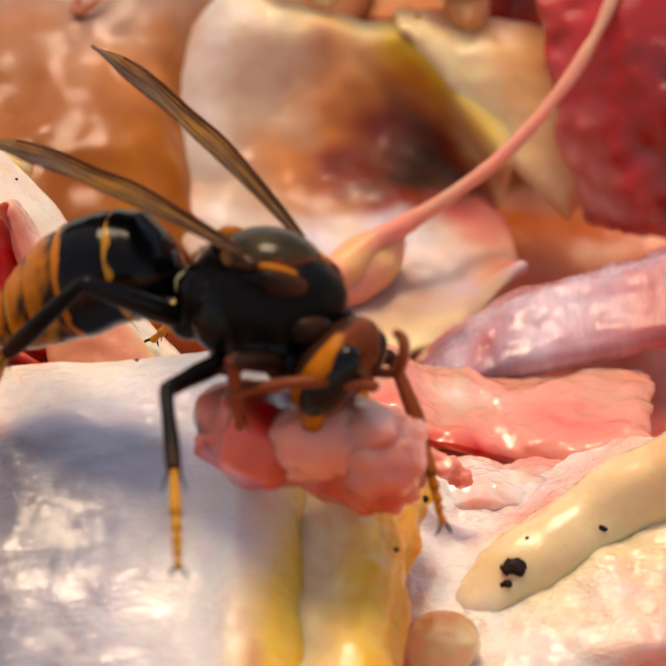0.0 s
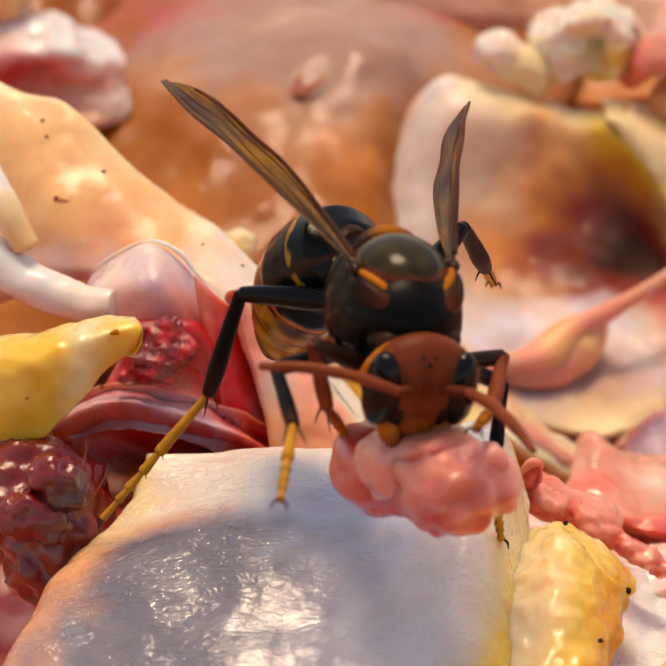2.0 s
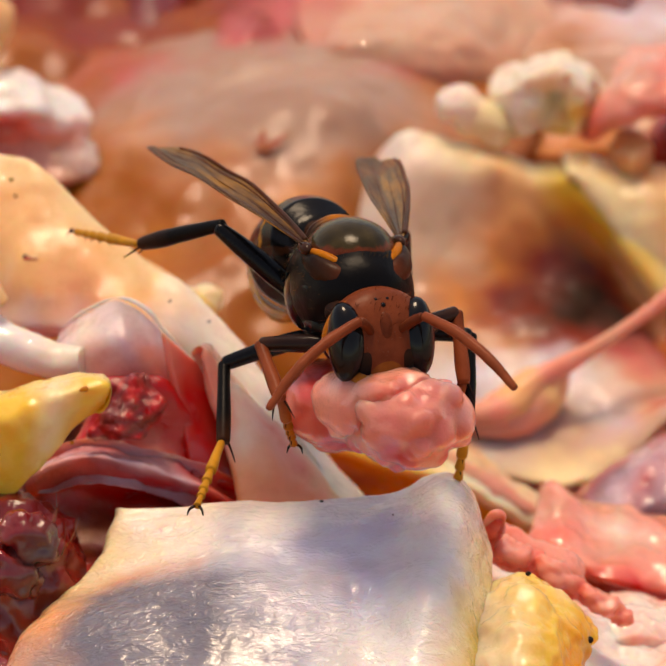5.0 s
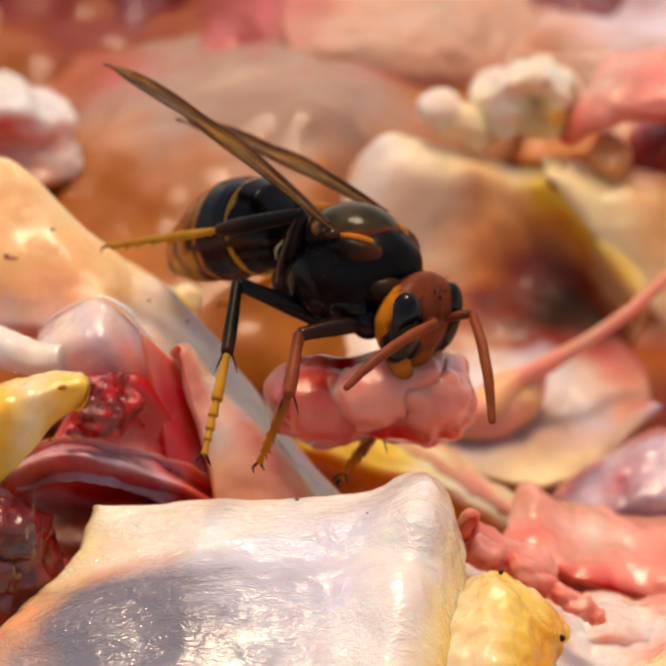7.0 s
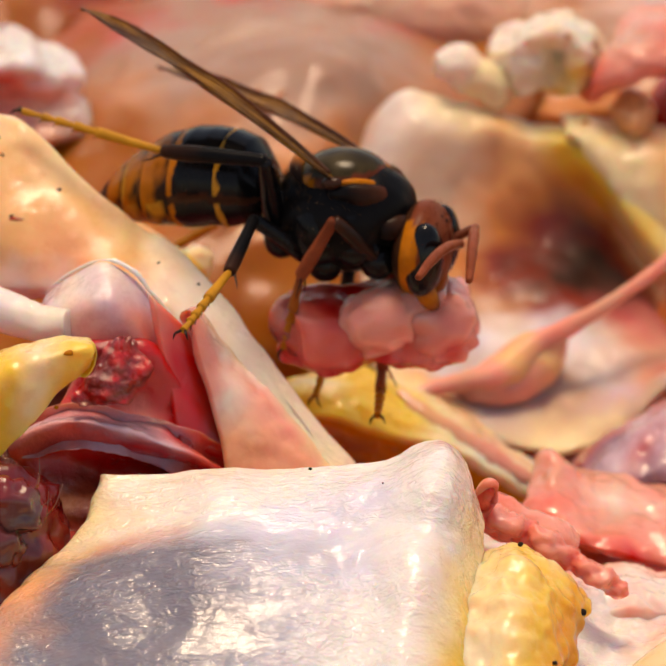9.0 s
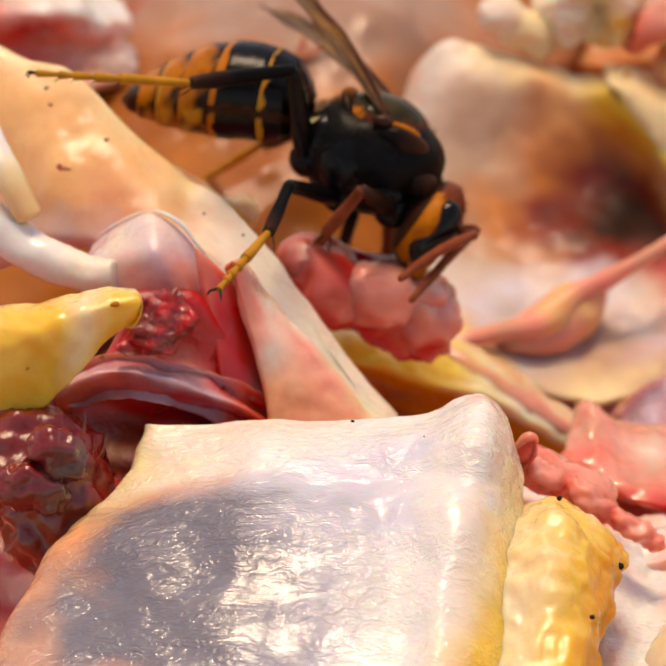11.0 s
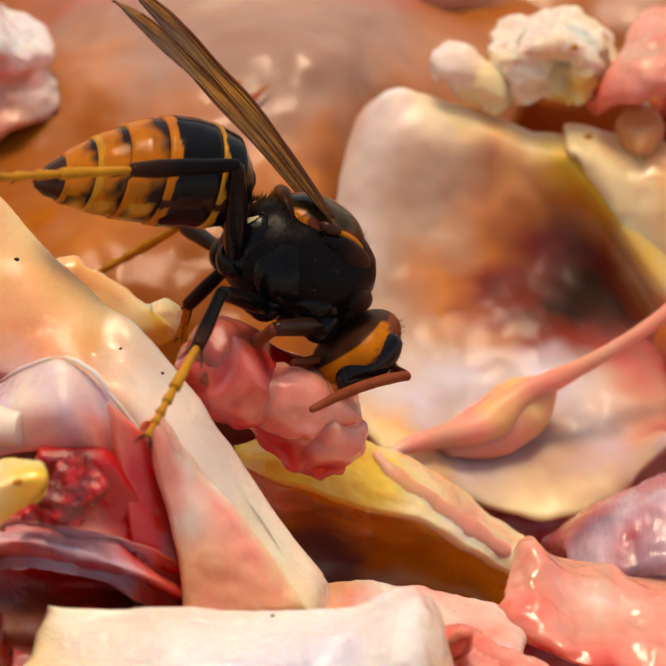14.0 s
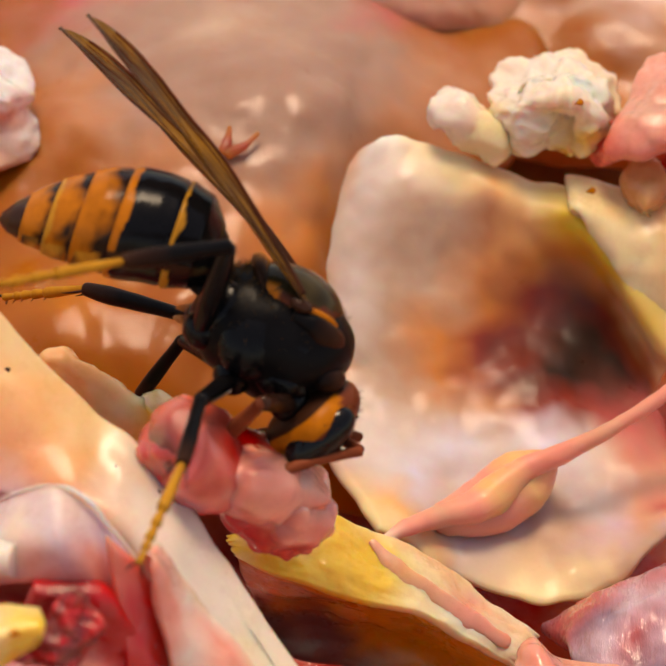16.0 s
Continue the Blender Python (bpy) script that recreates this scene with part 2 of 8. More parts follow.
def sheet(name, grid, tints, material, thick=2.0, amp=0.35, size=4.0, nu=56, nv=56, seed=1.0, parent=None, ragged=0.0):
    """A thick organic flap through a small grid of points (rows of (x, y, z) in mm), tints a row of letters for each row."""
    G = [[np.array(p, float) for p in row] for row in grid]
    C = [[np.array(TINT[ch]) for ch in row] for row in tints]
    P = np.zeros((nu, nv, 3))
    K = np.zeros((nu, nv, 3))
    for i in range(nu):
        s = i / (nu - 1)
        for j in range(nv):
            t = j / (nv - 1)
            su, tv = s, t
            if ragged:
                ru = [ragged * 0.05 * (1 + noise.noise(Vector((t * 6, e + seed, 0))) + 0.5 * noise.noise(Vector((t * 14, e + seed, 4)))) for e in (0, 7)]
                rv = [ragged * 0.05 * (1 + noise.noise(Vector((s * 6, e + seed, 1))) + 0.5 * noise.noise(Vector((s * 14, e + seed, 5)))) for e in (3, 11)]
                su, tv = ru[0] + s * (1 - ru[0] - ru[1]), rv[0] + t * (1 - rv[0] - rv[1])
            su, tv = min(max(su, 0), 1), min(max(tv, 0), 1)
            P[i, j] = catmull([catmull(r, tv) for r in G], su)
            q = Vector(P[i, j])
            w1, w2 = noise.noise(q / 3.2 + Vector((seed, 0, 0))), noise.noise(q / 1.1 + Vector((0, seed, 0)))
            w3 = noise.noise(q / 2.9 + Vector((0, 9, seed)))
            a = min(max(s * (len(C) - 1) + 0.5 * w1 + 0.22 * w2, 0), len(C) - 1)
            b = min(max(t * (len(C[0]) - 1) + 0.5 * w3 - 0.22 * w2, 0), len(C[0]) - 1)
            ia, ib = min(int(a), len(C) - 2), min(int(b), len(C[0]) - 2)
            fa, fb = a - ia, b - ib
            K[i, j] = (C[ia][ib] * (1 - fb) + C[ia][ib + 1] * fb) * (1 - fa) + (C[ia + 1][ib] * (1 - fb) + C[ia + 1][ib + 1] * fb) * fa
    du, dv = np.gradient(P, axis=0), np.gradient(P, axis=1)
    Nn = np.cross(du, dv)
    Nn /= np.linalg.norm(Nn, axis=2, keepdims=True) + 1e-9
    if (Nn.mean(axis=(0, 1)) @ np.array([0, -0.8, 0.6])) < 0:
        Nn = -Nn
    for i in range(nu):
        for j in range(nv):
            P[i, j] += Nn[i, j] * rough(P[i, j], amp, size, seed)
    edge = np.minimum.outer(np.minimum(np.arange(nu), np.arange(nu)[::-1]), np.full(nv, 999))
    edge = np.minimum(edge, np.minimum(np.arange(nv), np.arange(nv)[::-1])[None, :])
    drop = np.clip(1 - edge / 4.0, 0, 1) ** 2
    top = P - Nn * (drop * thick * 0.35)[..., None]
    low = P - Nn * (thick * (1 - 0.35 * drop))[..., None]
    verts = list(top.reshape(-1, 3)) + list(low.reshape(-1, 3))
    # the under face gets the same tint at nine tenths
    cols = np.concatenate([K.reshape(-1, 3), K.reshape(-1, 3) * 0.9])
    at = lambda i, j: i * nv + j
    off = nu * nv
    faces = []
    for i in range(nu - 1):
        for j in range(nv - 1):
            q = (at(i, j), at(i + 1, j), at(i + 1, j + 1), at(i, j + 1))
            faces += [q, tuple(off + k for k in q[::-1])]
    rim = [at(i, 0) for i in range(nu)] + [at(nu - 1, j) for j in range(1, nv)] + [at(i, nv - 1) for i in range(nu - 2, -1, -1)] + [at(0, j) for j in range(nv - 2, 0, -1)]
    for a, b in zip(rim, rim[1:] + rim[:1]):
        faces.append((b, a, off + a, off + b))
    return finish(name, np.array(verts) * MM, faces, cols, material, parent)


def tube(name, spine, tints, material, amp=0.25, size=3.0, nu=48, nv=28, seed=1.0, parent=None, up=(0, -0.5, 0.86), flat=1.0, origin=(0, 0, 0), ends=True, round_end=0.5, label=""):
    """A swept organic form: spine rows (x, y, z, radius) in mm, flat squeezes it along up."""
    S = [np.array(p, float) for p in spine]
    C = [np.array(TINT[ch]) for ch in tints]
    up = np.array(up, float)
    verts, cols = [], []
    ss = [0.5 - 0.5 * math.cos(math.pi * i / (nu - 1)) for i in range(nu)] if ends else [i / (nu - 1) for i in range(nu)]
    length = sum(np.linalg.norm(b[:3] - a[:3]) for a, b in zip(S, S[1:]))
    for i, s in enumerate(ss):
        p = catmull(S, s)
        d = catmull(S, min(1, s + 0.01))[:3] - catmull(S, max(0, s - 0.01))[:3]
        d /= np.linalg.norm(d) + 1e-9
        side = np.cross(d, up)
        side /= np.linalg.norm(side) + 1e-9
        top = np.cross(side, d)
        r = max(p[3], 0.01)
        if ends:
            e = min(s, 1 - s) * length / (round_end * 2 * r)
            r *= math.sqrt(max(0.0, 1 - (1 - min(1, e)) ** 2))
        c = s * (len(C) - 1)
        ic = min(int(c), len(C) - 2) if len(C) > 1 else 0
        for j in range(nv):
            a = 2 * math.pi * j / nv
            out = side * math.cos(a) + top * math.sin(a) * flat
            q = p[:3] + out * r
            q = q + out * rough(q, amp, size, seed) * min(1, r / (abs(p[3]) + 1e-6) + 0.1)
            verts.append((q - np.array(origin)) * MM)
            if len(C) > 1:
                f = np.clip(c - ic + 0.3 * noise.noise(Vector(q / 2.0)), 0, 1)
                cols.append(C[ic] * (1 - f) + C[ic + 1] * f)
            else:
                cols.append(C[0])
    faces = []
    for i in range(nu - 1):
        for j in range(nv):
            k = (j + 1) % nv
            faces.append((i * nv + j, i * nv + k, (i + 1) * nv + k, (i + 1) * nv + j))
    faces += [tuple(range(nv))[::-1], tuple((nu - 1) * nv + j for j in range(nv))]
    return finish(name, np.array(verts), faces, np.array(cols), material, parent, label)


# ---- the heap underneath ----
def heap():
    g = [[(x, y, -13 + 0.16 * min(max(y, -20), 160) + 4 * noise.noise(Vector((x / 30, y / 30, 2)))) for x in (-900, -160, -60, -20, 20, 60, 160, 900)] for y in (900, 160, 60, 25, -5, -40, -160, -900)]
    ob = sheet("ground", g, ["nnnnnnnn", "nnnnnnnn", "nnknnknn", "nnnknonn", "nnrbrknn", "nnnrknnn", "nnnnnnnn", "nnnnnnnn"], M_MEAT, 4.0, 1.6, 9.0, 190, 190, 3.0)
    tagged(ob, "heap of raw brown-pink chicken meat under the pieces", "raw meat", kind="structure")


heap()

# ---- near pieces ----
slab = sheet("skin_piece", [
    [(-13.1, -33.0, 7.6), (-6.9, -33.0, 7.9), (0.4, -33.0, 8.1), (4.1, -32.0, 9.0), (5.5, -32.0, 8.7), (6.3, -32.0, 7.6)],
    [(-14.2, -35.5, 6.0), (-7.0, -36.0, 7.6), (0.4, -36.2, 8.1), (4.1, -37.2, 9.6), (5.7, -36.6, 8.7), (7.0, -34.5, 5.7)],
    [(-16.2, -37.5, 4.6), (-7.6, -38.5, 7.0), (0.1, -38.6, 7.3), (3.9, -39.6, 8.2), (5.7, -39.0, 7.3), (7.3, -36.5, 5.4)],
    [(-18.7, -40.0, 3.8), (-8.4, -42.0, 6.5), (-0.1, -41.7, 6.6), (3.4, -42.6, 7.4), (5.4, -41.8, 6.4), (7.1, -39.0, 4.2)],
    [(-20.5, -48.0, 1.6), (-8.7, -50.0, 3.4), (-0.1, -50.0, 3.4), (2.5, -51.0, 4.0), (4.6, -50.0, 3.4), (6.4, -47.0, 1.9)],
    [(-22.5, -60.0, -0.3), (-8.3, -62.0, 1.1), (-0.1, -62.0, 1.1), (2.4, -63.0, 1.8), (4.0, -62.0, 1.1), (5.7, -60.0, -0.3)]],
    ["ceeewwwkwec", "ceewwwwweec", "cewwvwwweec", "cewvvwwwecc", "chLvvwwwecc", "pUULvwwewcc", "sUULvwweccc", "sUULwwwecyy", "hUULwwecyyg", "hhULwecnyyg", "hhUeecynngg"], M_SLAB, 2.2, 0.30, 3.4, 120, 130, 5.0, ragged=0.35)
lobe = sheet("fat_lobe", [
    [(6.3, -34.0, 3.6), (8.0, -35.0, 4.3), (9.6, -35.0, 3.6), (10.7, -34.5, 2.5)],
    [(5.8, -37.0, 4.2), (7.9, -38.4, 5.7), (10.0, -37.8, 4.9), (11.9, -36.0, 2.3)],
    [(5.5, -40.0, 4.4), (7.9, -41.5, 6.0), (10.6, -40.6, 4.9), (12.5, -37.6, 2.1)],
    [(5.2, -43.0, 3.6), (7.8, -44.5, 5.2), (10.3, -43.0, 4.2), (12.0, -39.6, 1.7)],
    [(4.5, -48.0, 1.9), (7.6, -49.0, 3.3), (9.9, -47.5, 2.9), (11.3, -43.5, 1.2)],
    [(3.7, -57.0, 0.2), (7.4, -58.0, 0.9), (9.3, -56.0, 0.7), (10.4, -52.0, -0.7)]],
    ["ccyyc", "ecycy", "ecyyg", "ecygy", "ecyga", "ccygg", "cyygg"], M_FAT, 1.8, 0.55, 2.2, 80, 80, 5.7, parent=slab, ragged=0.3)
tagged(lobe, "golden knobbly lump of fat on the skin")
tagged(slab, "pale bluish-white chicken skin with a dark bruise, lying on the heap", "chicken skin")

ridge = sheet("wing_skin", [
    [(-27.6, -6.0, 19.5), (-20.9, -9.0, 17.1), (-17.7, -11.0, 16.9), (-14.3, -13.0, 14.4), (-11.3, -15.0, 12.5), (-8.4, -17.0, 11.7), (-4.3, -20.0, 7.4), (1.3, -25.0, 2.0)],
    [(-27.6, -8.0, 15.1), (-20.7, -12.0, 15.3), (-17.8, -14.0, 14.8), (-14.7, -16.0, 13.5), (-11.6, -18.0, 12.1), (-8.8, -20.0, 11.1), (-4.8, -23.0, 7.3), (0.6, -28.0, 2.8)],
    [(-27.6, -10.0, 9.1), (-20.5, -15.0, 12.4), (-17.9, -17.0, 12.8), (-15.1, -18.0, 12.1), (-12.3, -20.0, 11.6), (-9.2, -22.0, 10.1), (-5.4, -25.0, 6.8), (-0.2, -30.0, 2.7)],
    [(-27.5, -13.0, 3.7), (-20.5, -17.0, 8.0), (-17.6, -19.0, 10.0), (-14.8, -20.0, 10.4), (-12.3, -21.0, 9.9), (-9.5, -22.0, 7.7), (-5.9, -24.0, 4.3), (-1.1, -30.0, 0.8)]],
    ["pcccceee", "pppppeec", "pppsseec", "plllkkes"], M_SKIN, 2.6, 0.35, 4.5, 44, 96, 9.0)
tagged(ridge, "peach chicken wing skin drawn into a long taut ridge", "chicken skin")

strip = sheet("fat_strip", [
    [(-4.8, -10.5, -0.1), (-2.7, -10.0, 0.3), (0.3, -9.0, 0.5), (3.0, -8.5, -1.0), (5.8, -8.8, -2.1), (8.6, -9.5, -4.0), (12.5, -11.0, -6.0)],
    [(-4.7, -11.0, -0.4), (-2.7, -11.5, 0.1), (0.4, -11.5, -0.3), (3.1, -11.3, -1.5), (5.8, -11.2, -2.4), (8.8, -11.5, -4.3), (12.1, -12.0, -6.2)],
    [(-4.4, -11.4, -0.7), (-2.8, -12.4, -0.8), (-0.2, -13.0, -1.1), (2.7, -13.0, -2.1), (5.8, -12.8, -3.0), (8.3, -13.0, -4.5), (11.1, -13.0, -6.5)]],
    ["yyycsce", "ycyyckc", "yyyycec", "cyyyccc"], M_FAT, 0.7, 0.28, 1.6, 56, 84, 4.0, ragged=0.5)
tagged(strip, "cream-yellow fat strip with a torn edge and amber hollow below", "chicken fat")
tube("strand", [(2.9, -9.4, -1.1, 0.14), (4.3, -10.7, -1.85, 0.5), (6.2, -11.4, -2.8, 0.45), (8.2, -11.9, -3.95, 0.55), (10.4, -12.3, -5.3, 0.3)], "kskk", M_SKIN, 0.12, 0.9, 50, 20, 3.6, parent=strip, flat=0.35, label="thin pink strand along the fat")
# brown to black tints put the shade under the strip into the colour
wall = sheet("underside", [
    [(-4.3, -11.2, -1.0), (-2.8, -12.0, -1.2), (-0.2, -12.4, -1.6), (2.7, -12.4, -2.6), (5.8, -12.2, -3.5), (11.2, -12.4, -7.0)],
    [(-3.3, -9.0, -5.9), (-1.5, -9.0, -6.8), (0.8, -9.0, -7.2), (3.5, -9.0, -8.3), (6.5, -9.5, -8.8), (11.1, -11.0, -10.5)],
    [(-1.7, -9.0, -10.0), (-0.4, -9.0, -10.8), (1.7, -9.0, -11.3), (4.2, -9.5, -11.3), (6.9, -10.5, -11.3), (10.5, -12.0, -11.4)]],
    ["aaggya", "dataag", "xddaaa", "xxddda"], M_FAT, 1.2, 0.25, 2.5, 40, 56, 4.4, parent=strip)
tagged(wall, "amber hollow under the strip, shade tinted into it")

# d and x tints darken the hollow: part blood stain, part painted shade
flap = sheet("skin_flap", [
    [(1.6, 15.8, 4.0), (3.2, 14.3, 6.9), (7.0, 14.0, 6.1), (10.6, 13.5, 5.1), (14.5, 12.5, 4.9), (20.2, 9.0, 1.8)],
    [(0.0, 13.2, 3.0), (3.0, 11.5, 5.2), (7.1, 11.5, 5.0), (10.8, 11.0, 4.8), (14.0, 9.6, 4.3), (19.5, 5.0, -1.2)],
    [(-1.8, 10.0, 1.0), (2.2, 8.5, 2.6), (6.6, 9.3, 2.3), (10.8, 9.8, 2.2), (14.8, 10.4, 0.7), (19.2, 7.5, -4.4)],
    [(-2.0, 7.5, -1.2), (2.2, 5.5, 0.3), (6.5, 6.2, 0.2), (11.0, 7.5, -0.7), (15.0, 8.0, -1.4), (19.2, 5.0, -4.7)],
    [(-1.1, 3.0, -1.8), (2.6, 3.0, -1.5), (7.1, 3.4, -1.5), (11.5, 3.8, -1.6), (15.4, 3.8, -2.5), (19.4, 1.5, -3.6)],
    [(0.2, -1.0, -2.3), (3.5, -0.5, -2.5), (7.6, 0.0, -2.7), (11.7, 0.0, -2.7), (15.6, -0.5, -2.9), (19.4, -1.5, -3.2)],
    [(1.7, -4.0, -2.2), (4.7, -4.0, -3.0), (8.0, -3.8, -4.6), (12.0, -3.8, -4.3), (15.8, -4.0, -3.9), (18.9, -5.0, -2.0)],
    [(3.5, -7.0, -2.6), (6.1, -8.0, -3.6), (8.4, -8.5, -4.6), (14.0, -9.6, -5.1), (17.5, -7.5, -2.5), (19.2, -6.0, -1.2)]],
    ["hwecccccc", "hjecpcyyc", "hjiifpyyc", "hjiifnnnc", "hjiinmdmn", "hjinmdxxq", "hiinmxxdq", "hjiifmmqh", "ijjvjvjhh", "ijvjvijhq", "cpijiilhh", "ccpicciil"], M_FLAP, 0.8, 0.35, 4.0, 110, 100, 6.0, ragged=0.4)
tagged(flap, "cream and white chicken skin flap, its hollow dark with blood and painted shade", "chicken skin")

tendon = tube("tendon", [(26.5, 8.0, 11.0, 0.36), (23.5, 3.5, 7.0, 0.38), (20.8, 1.0, 4.3, 0.38), (17.9, -0.8, 2.1, 0.38), (15.2, -2.0, 0.6, 0.4), (13.0, -2.6, -0.6, 0.5), (11.2, -3.0, -1.5, 0.7), (9.6, -4.0, -2.4, 1.0), (8.3, -5.0, -2.7, 0.9), (6.4, -6.0, -2.5, 0.6), (4.8, -7.2, -2.2, 0.45), (3.3, -8.6, -2.2, 0.25)], "hhkkhkkpkhke", M_FAR, 0.12, 2.0, 110, 24, 5.5)
knot = tube("knot", [(12.6, -2.3, -1.0, 0.5), (11.2, -2.6, -2.5, 1.6), (9.8, -3.5, -3.4, 1.8), (8.2, -4.4, -3.5, 1.4), (6.2, -5.6, -3.0, 0.7)], "kpkkh", M_FAR, 0.25, 2.4, 48, 32, 5.9, parent=tendon, flat=0.8)
tagged(knot, "swollen salmon knot")
tagged(tendon, "salmon-pink tendon with a swollen knot stretched over skin", "tendon")

clump = sheet("fat_clump", [
    [(8.5, 20.0, 6.4), (10.2, 19.0, 8.8), (12.3, 19.0, 9.6), (14.3, 19.0, 8.9), (16.1, 20.0, 6.4)],
    [(8.2, 16.0, 7.8), (10.0, 13.5, 10.3), (12.1, 13.0, 11.0), (14.1, 13.6, 10.4), (16.1, 16.0, 7.3)],
    [(8.5, 15.0, 6.9), (10.0, 12.4, 9.2), (12.5, 13.4, 8.6), (13.8, 12.4, 9.2), (15.8, 15.0, 6.4)],
    [(9.6, 14.0, 5.8), (10.9, 13.0, 6.5), (12.6, 13.0, 6.3), (14.0, 13.0, 6.4), (15.2, 15.0, 5.0)]],
    ["ceece", "eeeec", "cecec", "cecyc", "ccycc"], M_FAT, 2.0, 0.75, 1.5, 56, 60, 8.0, ragged=0.7)
tube("nub", [(*(5.5, 15.0, 7.4), 1.0), (*(6.6, 14.5, 7.9), 1.4), (*(7.9, 14.0, 7.3), 1.3), (*(9.8, 13.0, 6.5), 1.3)], "wecc", M_FAT, 0.5, 1.3, 32, 28, 8.4, parent=clump, label="small pale nub of fat")
tagged(clump, "curdled cream-yellow clump of fat on the skin flap", "chicken fat")

# upper rows greyed for wet sheen, lower rows browned for shade, in the tints
back = sheet("breast_meat", [
    [(-26.0, 40.0, -3.0), (-19.0, 40.0, 0.0), (-11.5, 40.0, 1.4), (-5.3, 40.0, 1.9), (0.5, 40.0, 1.6), (6.0, 40.0, 0.8), (14.0, 38.0, 0.4)],
    [(-26.0, 28.0, -0.6), (-17.3, 28.0, 2.4), (-11.5, 28.0, 4.2), (-5.3, 28.0, 5.0), (0.5, 28.0, 4.8), (5.0, 28.0, 3.6), (13.0, 28.0, 2.6)],
    [(-26.0, 22.0, 0.0), (-16.6, 22.0, 3.0), (-11.7, 21.5, 5.0), (-6.1, 21.5, 6.4), (-0.5, 21.5, 6.4), (4.0, 21.5, 4.4), (12.0, 22.0, 2.4)],
    [(-26.0, 17.0, 0.5), (-16.1, 17.0, 3.5), (-11.5, 16.5, 5.2), (-6.0, 16.2, 7.0), (-0.4, 16.5, 7.1), (3.4, 17.5, 4.2), (11.0, 19.0, 1.0)],
    [(-26.0, 13.0, 0.1), (-15.4, 13.0, 3.1), (-11.2, 12.6, 4.3), (-5.3, 12.3, 6.0), (-0.3, 12.5, 5.6), (2.8, 14.5, 2.6), (9.0, 17.0, -1.0)],
    [(-26.0, 8.0, -1.1), (-15.1, 8.0, 1.9), (-11.0, 7.5, 2.8), (-5.6, 7.5, 3.9), (-1.0, 8.0, 3.2), (2.2, 10.5, 0.4), (8.0, 13.0, -3.0)],
    [(-26.0, 2.0, -2.2), (-14.7, 2.0, 0.8), (-10.7, 2.0, 1.2), (-5.8, 2.0, 1.5), (-1.3, 3.0, 1.0), (2.1, 5.0, -2.0), (7.0, 7.0, -5.0)],
    [(-26.0, -3.0, -6.0), (-14.7, -3.0, -3.0), (-10.7, -3.0, -3.0), (-5.8, -3.0, -3.0), (-1.3, -3.0, -3.5), (2.1, -2.0, -5.5), (6.0, -1.0, -7.0)]],
    ["tttzqzqtt", "ttqzzzqtt", "ttzzizzft", "ttfzzzzft", "ttfzzzzft", "tttfzzfft", "ttttfntnt", "ttatttttt", "attttatta", "atatttata"], M_FAR, 3.0, 0.8, 6.0, 80, 84, 2.0)
tagged(back, "rounded brown-pink chicken breast meat with a red nick", "raw meat")
for ends in (((-5.7, 12.0, 6.2), (-5.5, 12.8, 6.6), (-5.4, 13.8, 6.8)), ((-5.6, 12.0, 6.2), (-4.6, 12.5, 6.5), (-3.8, 13.4, 6.8))):
    tube("nick", [(*ends[0], 0.30), (*ends[1], 0.26), (*ends[2], 0.10)], "tmt", M_FAR, 0.10, 0.8, 20, 14, parent=back, label="small red cut in the meat", flat=0.35)
left = sheet("meat_scrap", [
    [(-27.0, 20.0, 7.9), (-22.8, 20.0, 8.3), (-20.5, 20.0, 8.3), (-18.5, 20.5, 6.6), (-16.9, 21.0, 5.0)],
    [(-26.6, 15.0, 7.4), (-22.1, 14.0, 8.2), (-19.6, 14.0, 8.3), (-17.5, 15.0, 7.3), (-15.5, 17.5, 5.5)],
    [(-26.6, 14.0, 5.1), (-22.7, 14.5, 5.4), (-20.3, 15.0, 5.1), (-18.0, 14.0, 5.5), (-15.1, 16.0, 3.9)],
    [(-26.6, 13.0, 2.5), (-22.6, 12.0, 3.5), (-20.1, 11.5, 3.8), (-17.9, 12.0, 3.6), (-15.7, 14.5, 2.7)]],
    ["owwww", "kwwww", "orokw", "ookhw", "kwkhh"], M_MEAT, 2.0, 0.7, 2.4, 60, 60, 2.5, ragged=0.9)
tagged(left, "pale pink ragged chicken scrap with white edges", "raw meat")
scrap = tube("meat_scrap", [(*(-26.4, 20.0, 8.1), 4), (*(-23.0, 20.0, 10.4), 3.0), (*(-21.3, 20.0, 10.1), 1.8)], "spp", M_MEAT, 0.4, 3.0, 40, 32, 2.9)
tagged(scrap, "peach-coloured chicken scrap on the heap", "raw meat")
